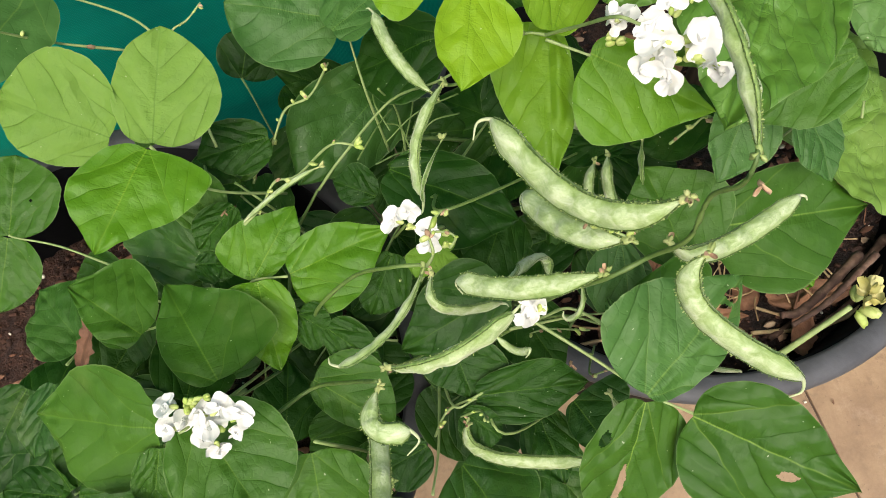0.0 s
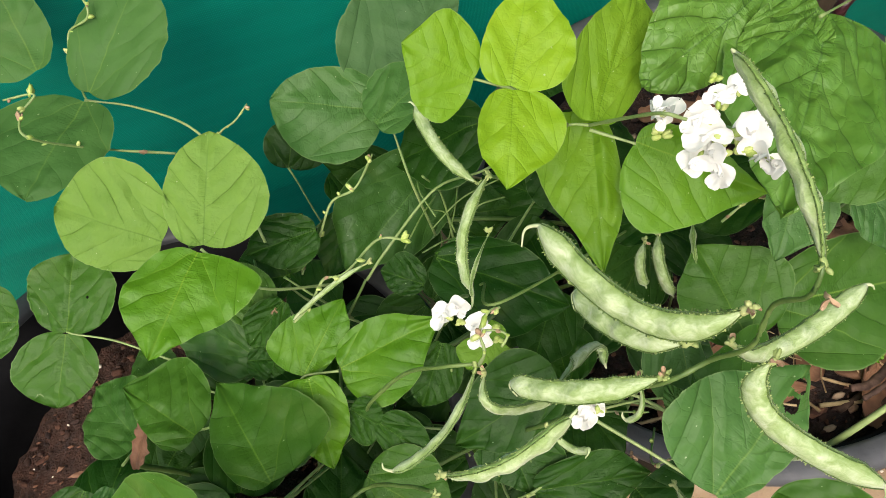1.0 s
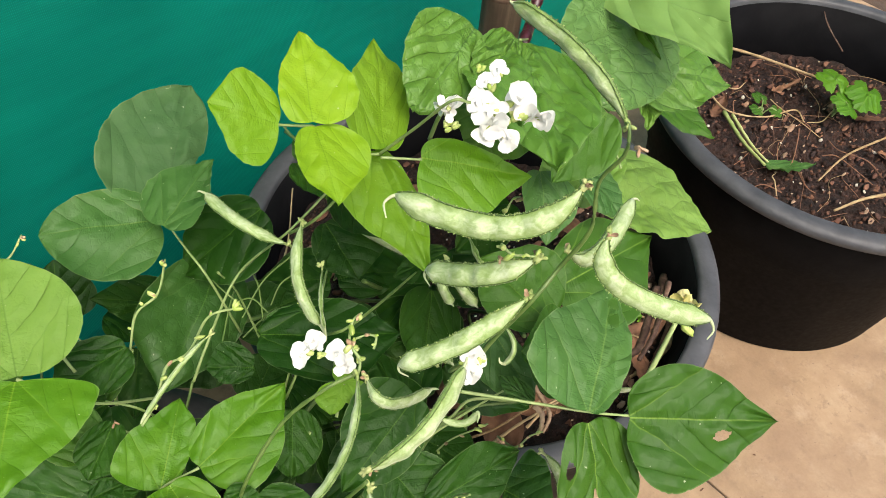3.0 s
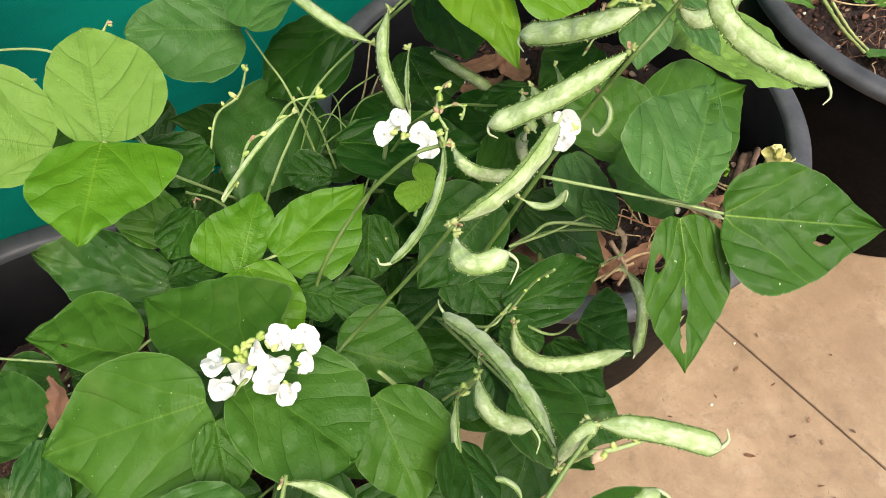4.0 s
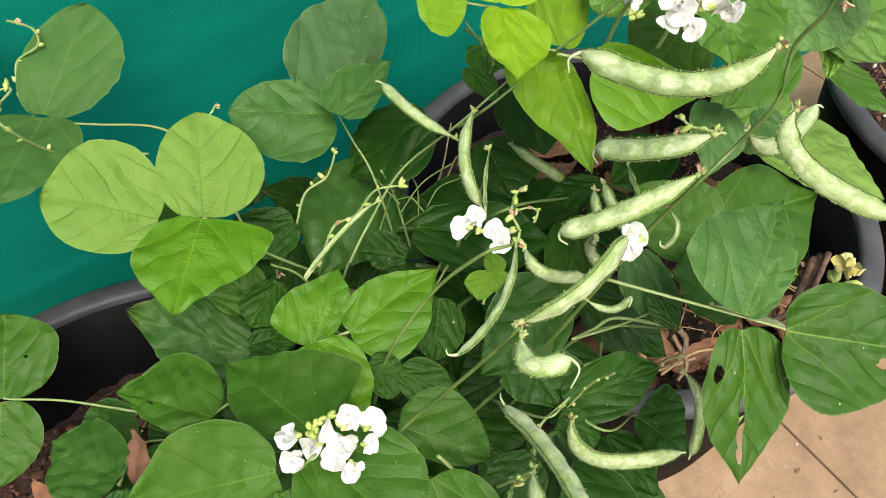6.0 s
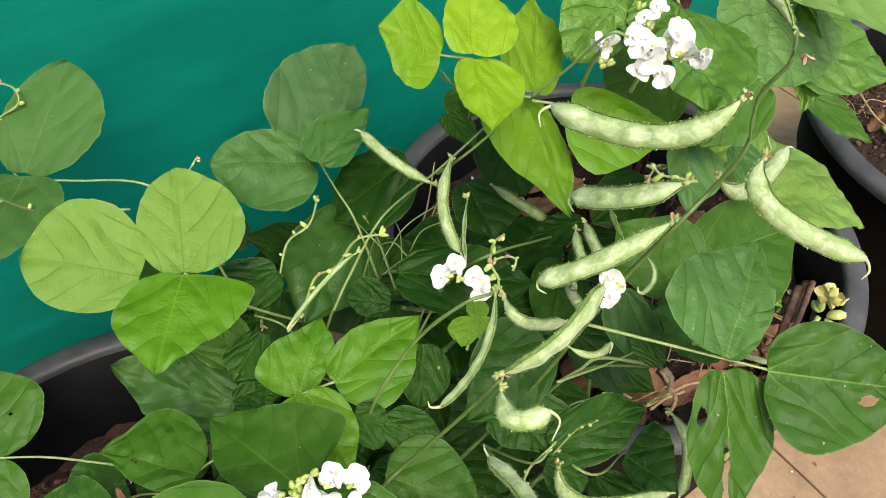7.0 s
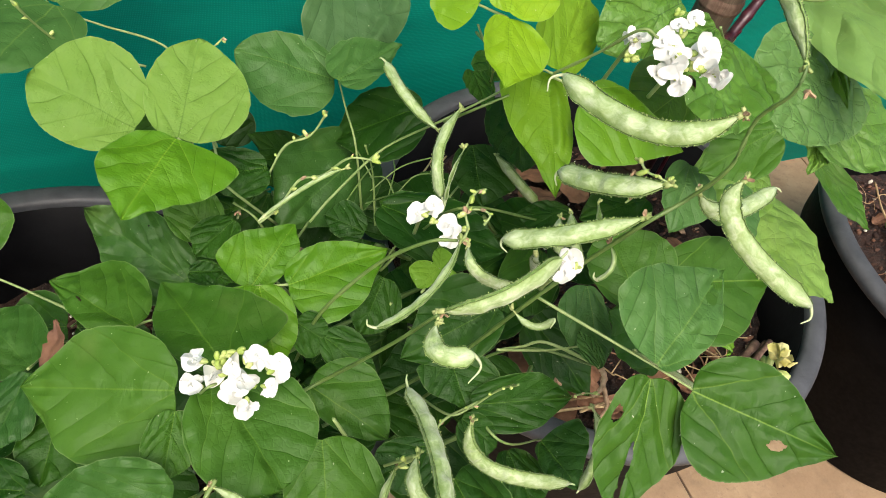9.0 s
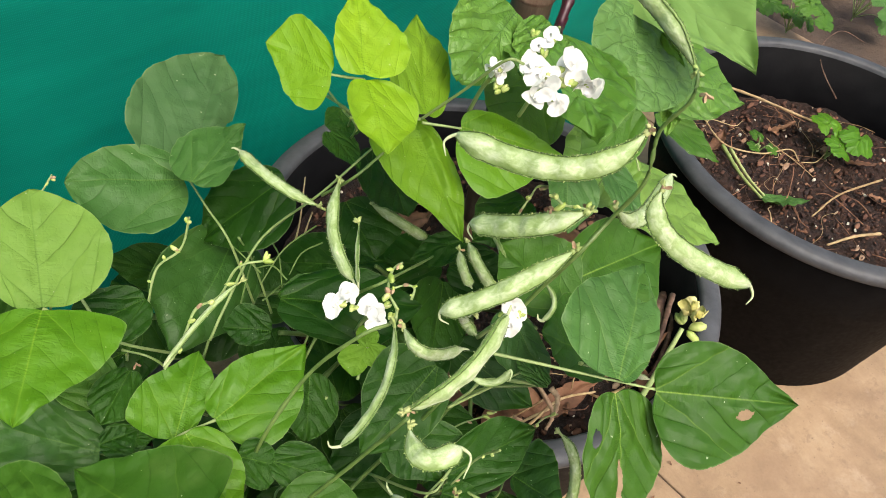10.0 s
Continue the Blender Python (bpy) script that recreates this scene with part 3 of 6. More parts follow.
def pod(base, mid, tip, tail, width, roll, plump=1.0):
    """A flat curved bean pod: seeds swelling the middle, thin wings, a warty suture along each edge, beak and calyx."""
    plant = bean
    COUNT[0] += 1
    seed = COUNT[0] * 0.77
    b, m, t = Vector(base), Vector(mid), Vector(tip)
    ctrl = 2 * m - 0.5 * (b + t)
    n = 46
    line = [b * (1 - u) ** 2 + ctrl * 2 * u * (1 - u) + t * u * u for u in [i / (n - 1) for i in range(n)]]
    length = sum((q - p).length for p, q in zip(line, line[1:]))
    seeds = max(2, round(length / 0.017))
    bm = bmesh.new()
    uv = bm.loops.layers.uv.new("UVMap")
    rings, edges, info = [], ([], []), {}
    sides = 22
    for i, p in enumerate(line):
        u = i / (n - 1)
        tg = (line[min(i + 1, n - 1)] - line[max(i - 1, 0)]).normalized()
        view = (CAMERA_SIDE - p).normalized()
        flat = (view - tg * view.dot(tg)).normalized()
        flat = Matrix.Rotation(radians(roll), 3, tg) @ flat
        side = tg.cross(flat)
        w = 0.53 * width * min(1.0, u / 0.26 + 0.10) ** 0.75 * min(1.0, (1 - u) / 0.10 + 0.10) ** 0.55
        w *= 0.94 + 0.10 * u + 0.07 * noise.noise(Vector((u * 5, seed, 0)))
        swell = 0.5 + 0.5 * math.cos(2 * math.pi * (u * seeds + 0.2 * math.sin(seed) + 0.35 * noise.noise(Vector((u * 3, seed, 9)))))
        th = w * (0.24 + 0.26 * swell) * plump
        wave = w * 0.07 * noise.noise(Vector((u * 9, seed, 2)))
        left = w * (1 + 0.07 * noise.noise(Vector((u * 34, seed, 4))))
        right = w * (1 + 0.07 * noise.noise(Vector((u * 34, seed, 7))))
        ring = []
        for k in range(sides):
            a = 2 * math.pi * k / sides
            cx, cy = math.cos(a), math.sin(a)
            hump = max(0.0, 1 - (abs(cx) / 0.86) ** 2.2) ** 0.8
            out = th * hump * (1 + 0.3 * noise.noise(Vector((u * 15, a * 1.3, seed)))) + 0.19 * w * abs(cy) ** 0.35
            q = p + side * ((left if cx > 0 else right) * cx) + flat * (math.copysign(out, cy) + wave * abs(cx))
            ve = bm.verts.new(q)
            info[ve] = (0.5 + 0.5 * cx, u * length / 0.08)
            ring.append(ve)
        rings.append(ring)
        edges[0].append(p + side * left + flat * wave)
        edges[1].append(p - side * right + flat * wave)
    for r0, r1 in zip(rings, rings[1:]):
        for k in range(sides):
            bm.faces.new((r0[k], r0[(k + 1) % sides], r1[(k + 1) % sides], r1[k]))
    bm.faces.new(rings[0][::-1])
    bm.faces.new(rings[-1])
    for f in bm.faces:
        for lp in f.loops:
            lp[uv].uv = info[lp.vert]
    body = mesh_object("pod", bm, M_POD, plant)
    for e, strong in ((edges[0], 1.0), (edges[1], 0.8)):
        sm, fm = bmesh.new(), bmesh.new()
        rnd = random.Random(int(seed * 100))
        steps = max(40, int(length / 0.00075))
        fine = smooth_line(e, steps)
        frames = []
        for k in range(steps):
            away = (fine[k] - line[min(n - 1, k * n // steps)]).normalized()
            d = (fine[min(k + 1, steps - 1)] - fine[max(k - 1, 0)]).normalized()
            away = (away - d * away.dot(d)).normalized()
            frames.append((away, d, away.cross(d)))
        for s in (-1, 1):
            tube(sm, [p + f[2] * s * width * 0.085 - f[0] * width * 0.035 for p, f in zip(fine, frames)], lambda u: width * 0.026, 5)
        suture = mesh_object("suture", sm, M_SUTURE, body, "pair of dark green seams along the pod edge")
        for k in range(2, steps - 2):
            away, d, across = frames[k]
            for s in (-1, 1):
                if rnd.random() < 0.12:
                    continue
                r = width * rnd.uniform(0.022, 0.05)
                root = fine[k] + across * s * width * rnd.uniform(0.05, 0.11) - away * width * rnd.uniform(0.02, 0.06) + d * rnd.uniform(-0.0005, 0.0005)
                top = root + (away * rnd.uniform(0.6, 1.0) + across * s * rnd.uniform(0.2, 1.0) + d * rnd.uniform(-0.4, 0.4)) * width * rnd.uniform(0.04, 0.11) * strong
                vs = [fm.verts.new(q) for q in (root + d * r, root + across * r, root - d * r, root - across * r, top + d * r * 0.5, top - d * r * 0.5)]
                for face in ((0, 1, 4), (1, 2, 5, 4), (2, 3, 5), (3, 0, 4, 5)):
                    fm.faces.new([vs[j] for j in face])
        mesh_object("fringe", fm, M_FRINGE, suture, "row of tiny pale warts", smooth=False)
    bk = bmesh.new()
    q = Vector(tail)
    bend = (t + q) * 0.5 + (t - line[-4]).normalized() * (q - t).length * 0.35
    beak_r = max(0.0009, width * 0.07)
    tube(bk, smooth_line([line[-3], t, bend, q], 16), lambda u: beak_r * (1.45 - 1.1 * u), 6)
    mesh_object("beak", bk, M_BEAK, body)
    cb = bmesh.new()
    rnd = random.Random(int(seed * 10))
    d = (b - line[4]).normalized()
    blob(cb, b + d * 0.0012, (width * 0.15, width * 0.15, 0.0028), d, seed, 0.6)
    for k in range(3):
        way = (d * 0.4 + Vector((rnd.uniform(-1, 1), rnd.uniform(-1, 1), rnd.uniform(-0.6, 1)))).normalized()
        blob(cb, b + d * 0.003 + way * 0.0018, (0.0012, 0.0010, 0.0018), way, seed + k, 0.8)
    mesh_object("calyx", cb, M_CALYX, body)
    if rnd.random() < 0.45:
        wb = bmesh.new()
        for k in range(2):
            way = Vector((rnd.uniform(-1, 1), rnd.uniform(-1, 1), rnd.uniform(0, 1))).normalized()
            petal(wb, b + d * 0.002 + way * 0.002, 0.0024, way, view, 1.4, k + seed, 0.6, 0.9)
        mesh_object("dried_petal", wb, M_WITHERED, body, "shrivelled brown petal at the pod's base")
    return body


def petal(bm, centre, size, axis, facing, cup, seed, broad=1.0, fold=0.3):
    """One thin petal, narrow at its claw, rounded and notched at the end, folded along its middle."""
    ax, fa = Vector(axis).normalized(), Vector(facing).normalized()
    fa = (fa - ax * fa.dot(ax)).normalized()
    sd = ax.cross(fa)
    c = Vector(centre)
    rows, cols = 10, 12
    for layer in (0, 1):
        grid = []
        for i in range(rows + 1):
            s = i / rows
            h = 1.32 * max(0.0, s) ** 0.55 * max(0.0, 1 - s ** 3.2) ** 0.5 + 0.03
            line = []
            for j in range(cols + 1):
                k = 2 * j / cols - 1
                x = k * h * size * 0.72 * broad * (1 + 0.10 * noise.noise(Vector((s * 3, seed, k))))
                y = (s - 0.45) * size * 1.75 - 0.22 * size * max(0, s - 0.6) / 0.4 * math.exp(-(k / 0.3) ** 2)
                z = cup * size * (s - 0.45) ** 2 * 1.6 + fold * abs(k) * h * size * 0.7 + 0.14 * size * noise.noise(Vector((k * 1.5, s * 2.5, seed)))
                line.append(bm.verts.new(c + ax * y + sd * x + fa * (z - 0.0003 * layer)))
            grid.append(line)
        for i in range(rows):
            for j in range(cols):
                q = (grid[i][j], grid[i][j + 1], grid[i + 1][j + 1], grid[i + 1][j])
                bm.faces.new(q if layer == 0 else q[::-1])


def flower_cluster(plant, blooms, buds):
    """White bean flowers crowded on one stalk, with green-yellow buds between them."""
    centre = sum((Vector(p) for p, r in blooms), Vector()) / len(blooms)
    view = (CAMERA_SIDE - centre).normalized()
    low = centre - view * 0.022 + Vector((0.004, 0.01, -0.02))
    line = smooth_line([centre + Vector((0, 0, -0.002)), centre - view * 0.008, low, low + Vector((0.006, 0.012, -0.03))], 18)
    bm = bmesh.new()
    tube(bm, line, lambda u: 0.0011 + 0.0004 * u, 7)
    head = mesh_object("inflorescence", bm, M_STALK, plant, "cluster of open white bean flowers with buds")
    for i, (p, r) in enumerate(blooms):
        rnd = random.Random(i * 7 + round(p[0] * 1e4))
        p = Vector(p)
        out = (p - centre)
        out = out.normalized() if out.length > 0.004 else Vector((rnd.uniform(-1, 1), rnd.uniform(-1, 1), 0.2)).normalized()
        fb = bmesh.new()
        face = (view * 1.0 + out * 0.5 + Vector((rnd.uniform(-0.4, 0.4), rnd.uniform(-0.4, 0.4), 0.2))).normalized()
        tilt = (out + Vector((rnd.uniform(-0.6, 0.6), rnd.uniform(-0.6, 0.6), rnd.uniform(-0.2, 0.6)))).normalized()
        petal(fb, p - view * r * 0.2, r * rnd.uniform(1.05, 1.25), tilt, face, rnd.uniform(0.2, 0.7), i + p.x * 90, 1.3, rnd.uniform(-0.4, -0.1))
        turned = Matrix.Rotation(radians(rnd.uniform(70, 110)), 3, face) @ tilt
        for s in (1, -1):
            way = (turned * s * rnd.uniform(0.5, 0.9) + tilt * rnd.uniform(-0.9, 0.2)).normalized()
            petal(fb, p + view * r * 0.22 + way * r * 0.5, r * rnd.uniform(0.7, 1.05), way, (face + way * rnd.uniform(0.1, 0.8)).normalized(), rnd.uniform(0.2, 0.9), i * 3 + s, rnd.uniform(0.8, 1.05), rnd.uniform(0.15, 0.6))
        keel = (view + tilt * 0.4).normalized()
        petal(fb, p + view * r * 0.4, r * 0.5, keel, turned, 0.5, i + 11.0, 0.7, 0.9)
        mesh_object("flower", fb, M_PETAL, head)
        kb = bmesh.new()
        blob(kb, p - tilt * r * 0.7, (r * 0.28, r * 0.26, r * 0.42), tilt, i, 0.2)
        mesh_object("calyx", kb, M_BUD, head)
    for i, p in enumerate(buds):
        rnd = random.Random(i + 50)
        for j in range(3):
            bb = bmesh.new()
            d = Vector((rnd.uniform(-1, 1), rnd.uniform(-1, 1), rnd.uniform(0, 1))).normalized()
            blob(bb, Vector(p) + d * 0.003, (0.0018, 0.0015, 0.0028), d, i + j, 0.3)
            mesh_object("bud", bb, M_BUD, head)
    return head


def withered_flower(plant, place, size):
    """A spent bloom: shrivelled brown petals hanging from a short foot-stalk."""
    p = Vector(place)
    bm = bmesh.new()
    for k in range(3):
        d = Vector((0.6 * math.sin(k * 2.4), 0.6 * math.cos(k * 2.4) - 0.3, -0.5))
        petal(bm, p + d * size * 0.3, size * 0.45, d, Vector((0.3, -0.4, 0.9)), 1.2, k + p.x * 70, 0.5, 0.9)
    ob = mesh_object("withered_flower", bm, M_WITHERED, plant, "shrivelled pink-brown spent bloom")
    return ob


# ---- setting ----
def floor():
    base = bmesh.new()
    bmesh.ops.create_grid(base, x_segments=1, y_segments=1, size=60.0)
    for ve in base.verts:
        ve.co.z = -0.006
    ground = mesh_object("ground", base, M_GROUND, smooth=False)
    tagged(ground, "bare brown earth round the paved yard", "ground", kind="structure")
    bed = bmesh.new()
    bmesh.ops.create_grid(bed, x_segments=1, y_segments=1, size=1.0, matrix=Matrix.LocRotScale((0.147, -0.93, -0.0035), None, (1.50, 1.80, 1)))
    fl = mesh_object("floor", bed, M_GROUT, smooth=False)
    tagged(fl, "terracotta paved floor with narrow dark joints", "floor", kind="structure")
    size, gap = 0.60, 0.0028
    tile = bmesh.new()
    bmesh.ops.create_cube(tile, size=1.0, matrix=Matrix.LocRotScale((0, 0, -0.0015), None, (size - gap, size - gap, 0.003)))
    top = [e for e in tile.edges if all(ve.co.z > -0.0005 for ve in e.verts)]
    bmesh.ops.bevel(tile, geom=top, offset=0.0008, segments=1, affect="EDGES")
    first = mesh_object("tile", tile, M_TILE, fl, smooth=False)
    spots = [(0.447 + size * (i - 0.5), 0.27 - size * (j - 0.5)) for i in range(-2, 3) for j in range(0, 6)]
    first.location = (*spots[0], 0)
    for x, y in spots[1:]:
        t = new("tile", first.data)
        t.parent, t.location = fl, (x, y, 0)


def shade_net():
    """Teal shade cloth stretched behind the tubs, creased, with a little body."""
    x0, x1, z0, z1 = -1.3, 1.42, 0.0, 1.9
    nx, nz = 190, 130
    bm = bmesh.new()
    grid = []
    creases = [((-0.2, 0.46), (0.5, 0.60), 0.006), ((-0.6, 0.40), (0.1, 0.43), 0.004), ((0.0, 0.36), (0.28, 0.40), 0.004), ((-0.7, 0.26), (-0.1, 0.21), 0.005), ((-0.5, 0.55), (0.3, 0.72), 0.004), ((0.2, 0.30), (0.7, 0.36), 0.003), ((-0.5, 0.17), (0.0, 0.13), 0.005)]
    for i in range(nx + 1):
        row = []
        for k in range(nz + 1):
            x = x0 + (x1 - x0) * i / nx
            z = z0 + (z1 - z0) * (k / nz) ** 1.5
            y = NET_Y + 0.005 * noise.noise(Vector((x * 1.6, z * 1.8, 1))) + 0.0016 * noise.noise(Vector((x * 6, z * 14, 4)))
            for (ax, az), (bx, bz), d in creases:
                t = (x - ax) / (bx - ax)
                if -0.15 < t < 1.15:
                    e = z - (az + (bz - az) * t) - 0.012 * math.sin(t * 7)
                    y -= 0.6 * d * math.exp(-(e / 0.006) ** 2) * min(1, max(0, (t + 0.15) * 5)) * min(1, max(0, (1.15 - t) * 5))
            row.append(bm.verts.new((x, y, z)))
        grid.append(row)
    for i in range(nx):
        for k in range(nz):
            bm.faces.new((grid[i][k], grid[i + 1][k], grid[i + 1][k + 1], grid[i][k + 1]))
    net = mesh_object("wall_net", bm, M_NET)
    tagged(net, "creased teal green shade cloth stretched as a wall", "shade net", kind="structure")


def lathe(bm, profile, centre, sides=96, close=False):
    rings = [[bm.verts.new((centre[0] + r * math.cos(2 * math.pi * k / sides), centre[1] + r * math.sin(2 * math.pi * k / sides), z)) for k in range(sides)] for r, z in profile]
    for r0, r1 in zip(rings, rings[1:]):
        for k in range(sides):
            bm.faces.new((r0[k], r0[(k + 1) % sides], r1[(k + 1) % sides], r1[k]))
    if close:
        bm.faces.new(rings[0][::-1])


def tub(centre, label):
    root = empty("plant_tub", (centre[0], centre[1], 0), label, "plant pot", "black tubs along the net")
    h, r = RIM_Z, RIM_R
    bm = bmesh.new()
    lathe(bm, [(0.001, 0.003), (0.185, 0.003), (0.19, 0.0), (0.196, 0.004), (0.226, h * 0.66), (0.231, h * 0.68), (0.2385, h - 0.03), (0.2385, h - 0.008), (0.226, h - 0.008), (0.222, h * 0.7), (0.19, 0.012), (0.001, 0.012)], (0, 0))
    mesh_object("body", bm, M_PLASTIC, root, "black plastic tub wall")
    rm = bmesh.new()
    lathe(rm, [(0.228, h - 0.012), (0.2285, h - 0.003), (0.232, h), (0.246, h - 0.001), (0.2505, h - 0.004), (r, h - 0.008), (r - 0.001, h - 0.014), (0.249, h - 0.016), (0.241, h - 0.015), (0.2405, h - 0.012), (0.228, h - 0.012)], (0, 0))
    mesh_object("rim", rm, M_RIM, root, "worn grey rolled rim, lightened for light from above")
    return root


def soil(centre, z, seed, label):
    bm = bmesh.new()
    rows = []
    for i in range(1, 57):
        row = []
        for k in range(180):
            th = 2 * math.pi * k / 180
            rr = 0.2215 * i / 56
            x, y = rr * math.cos(th), rr * math.sin(th)
            q = Vector((x * 9 + seed, y * 9, 0))
            row.append(bm.verts.new((x, y, 0.016 * noise.noise(q) + 0.008 * noise.noise(q * 4.5) + 0.005 * noise.noise(q * 13) + 0.003 * noise.noise(q * 31))))
        rows.append(row)
    for r0, r1 in zip(rows, rows[1:]):
        for k in range(180):
            bm.faces.new((r0[k], r0[(k + 1) % 180], r1[(k + 1) % 180], r1[k]))
    bm.faces.new(rows[0])
    ob = mesh_object("potting_soil", bm, M_SOIL)
    ob.location = (*centre, z)
    tagged(ob, label, "soil", kind="stuff")
    rnd = random.Random(seed)
    cb, pb, fb = bmesh.new(), bmesh.new(), bmesh.new()
    for i in range(2400):
        a, r = rnd.uniform(0, 6.283), 0.212 * math.sqrt(rnd.random())
        s = 0.0009 + 0.0032 * rnd.random() ** 2.5
        x, y = r * math.cos(a), r * math.sin(a)
        q = Vector((x * 9 + seed, y * 9, 0))
        p = Vector((x, y, 0.001 + 0.016 * noise.noise(q) + 0.008 * noise.noise(q * 4.5)))
        d = Vector((rnd.uniform(-1, 1), rnd.uniform(-1, 1), rnd.uniform(0, 1)))
        if i % 40 == 0:
            blob(pb, p + Vector((0, 0, 0.002)), (s * 0.9, s * 0.7, s * 1.1), d, i, 0.5, 4, 6)
        elif i % 4 == 0:
            lie = Vector((rnd.uniform(-0.5, 0.5), rnd.uniform(-0.5, 0.5), 1))
            blob(fb, p + Vector((0, 0, 0.003)), (s * 2.4, s * 1.2, 0.0006), lie, i, 0.8, 4, 6)
        else:
            blob(cb, p, (s, s * 0.8, s * 1.2), d, i, 0.9, 4, 6)
    for name, bm, mat, words, cat in (("soil_crumbs", cb, M_CLOD, "loose brown crumbs of earth", "soil"), ("bark_chips", fb, M_CHIP, "flat reddish bark chips on the soil", "bark chips"), ("pale_grit", pb, M_PEBBLE, "scattered pale grit on the soil", "grit")):
        c = mesh_object(name, bm, mat)
        c.location = (*centre, z)
        tagged(c, words, cat, kind="stuff")


def dry_leaf(place, length, width, turn, tilt, seed, material=None):
    d = Vector((math.cos(turn), math.sin(turn), 0))
    b = Vector(place) - d * length / 2
    t = Vector(place) + d * length / 2 + Vector((0, 0, 0.004))
    nrm = Vector((math.sin(tilt) * -d.y, math.sin(tilt) * d.x, math.cos(tilt)))
    bm = blade(b, t, nrm, width / 2, width / 2, 0.45, 0.4, (), -1.5, 2.2, 20, 14)
    ob = mesh_object("dry_leaf", bm, material or M_DRY)
    return tagged(ob, "curled dry brown leaf lying on the soil", "dead leaf", "leaf litter")


def twig(points, r, label="dry pale straw stem lying on the soil", material=None, name="straw"):
    bm = bmesh.new()
    tube(bm, smooth_line(points, 7 * len(points)), lambda u: r * (1.1 - 0.4 * u) * (1 + 0.12 * math.sin(u * 40)), 7)
    ob = mesh_object(name, bm, material or M_STRAW)
    return tagged(ob, label, "dry stem", "dry stems in the tubs")


floor()
shade_net()
tub(POTS["left"], "large black plastic tub beside the net, wide rim")
tub(POTS["middle"], "large black plastic tub holding the bean plant")
tub(POTS["right"], "large black plastic tub with bare soil and seedling")
soil(POTS["left"], 0.19, 3, "dark crumbly potting soil in a tub")
soil(POTS["middle"], 0.212, 8, "dark potting soil strewn with dry leaves")
soil(POTS["right"], 0.205, 13, "brown potting soil with grit and straw")

# ---- bean plant ----
bean = empty("bean_plant", (0.30, 0.28, 0.226), "climbing bean plant with broad leaves, white flowers and pale pods", "bean plant")
left_plant = empty("broad_leaved_plant", (-0.20, 0.22, 0.222), "low dark green plant with crinkled broad leaves", "plant")
vine = empty("spinach_vine", (0.40, 0.37, 0.0), "climbing vine with maroon stems and thick crinkled leaves", "vine")

stem(bean, [(0.1293, 0.0898, 0.7017), (0.1267, 0.085, 0.6992), (0.1248, 0.083, 0.6885), (0.123, 0.0894, 0.668), (0.1195, 0.0845, 0.6421), (0.113, 0.0908, 0.6135), (0.0957, 0.0918, 0.5983), (0.0858, 0.1036, 0.5569), (0.0632, 0.1115, 0.507), (0.0447, 0.1282, 0.4312), (0.0125, 0.1423, 0.3698), (-0.0415, 0.141, 0.3437)], 0.0019, 0.0009)
stem(bean, [(0.026, 0.1475, 0.5352), (0.0089, 0.1532, 0.531), (-0.0128, 0.1694, 0.493), (-0.0422, 0.1739, 0.4436), (-0.0511, 0.1852, 0.3689)], 0.0016, 0.0012)
stem(bean, [(-0.0146, 0.0895, 0.5563), (-0.0291, 0.1058, 0.5051), (-0.0583, 0.125, 0.4439), (-0.0914, 0.106, 0.4676)], 0.0016, 0.0012)
stem(bean, [(0.1529, 0.1079, 0.4002), (0.119, 0.1311, 0.4), (0.0783, 0.13, 0.4142), (0.0422, 0.1177, 0.423), (0.0293, 0.131, 0.37)], 0.0015, 0.0012)
stem(bean, [(0.2119, 0.2566, 0.399), (0.1887, 0.2565, 0.3881), (0.0528, 0.1812, 0.5205), (0.0541, 0.2271, 0.4466), (0.0219, 0.2224, 0.4084)], 0.0013, 0.0010)
stem(bean, [(0.1017, 0.2467, 0.5506), (0.078, 0.2474, 0.54), (0.0745, 0.2733, 0.5061)], 0.0014, 0.0010)
raceme(bean, [(0.0130, 0.3462, 0.4591), (-0.0064, 0.3251, 0.4567), (-0.0261, 0.3246, 0.4488), (-0.0436, 0.3125, 0.4280), (-0.0599, 0.3134, 0.4039), (-0.0669, 0.3038, 0.3970)], 0.0009, 0.0007)
raceme(bean, [(0.0153, 0.2469, 0.5029), (-0.0025, 0.2555, 0.5003), (-0.0272, 0.237, 0.5076), (-0.0413, 0.2399, 0.503), (-0.0545, 0.2356, 0.4857), (-0.0692, 0.2315, 0.4762)], 0.0008, 0.0006)
raceme(bean, [(-0.1957, 0.4026, 0.5593), (-0.1762, 0.3994, 0.5591), (-0.1884, 0.3911, 0.5541), (-0.1876, 0.3775, 0.5474), (-0.1618, 0.3904, 0.5024), (-0.1154, 0.3727, 0.4955)], 0.0008, 0.0006)
raceme(bean, [(-0.0578, 0.3858, 0.5061), (-0.0698, 0.3784, 0.5016), (-0.0815, 0.375, 0.499), (-0.0877, 0.3642, 0.4933)], 0.0007, 0.0005)
raceme(bean, [(0.0469, 0.1648, 0.5565), (0.0401, 0.1653, 0.5536), (0.0332, 0.1595, 0.5466), (0.0324, 0.1503, 0.54), (0.027, 0.146, 0.5346)], 0.0008, 0.0006)
raceme(bean, [(0.0759, 0.0899, 0.4162), (0.0643, 0.0994, 0.4173), (0.0401, 0.0924, 0.4254), (0.0197, 0.091, 0.415), (0.0069, 0.0791, 0.4058)], 0.0008, 0.0006)
raceme(bean, [(0.1008, 0.307, 0.5634), (0.1037, 0.2908, 0.5539), (0.1052, 0.2792, 0.5468), (0.1602, 0.3545, 0.4526)], 0.0008, 0.0006)
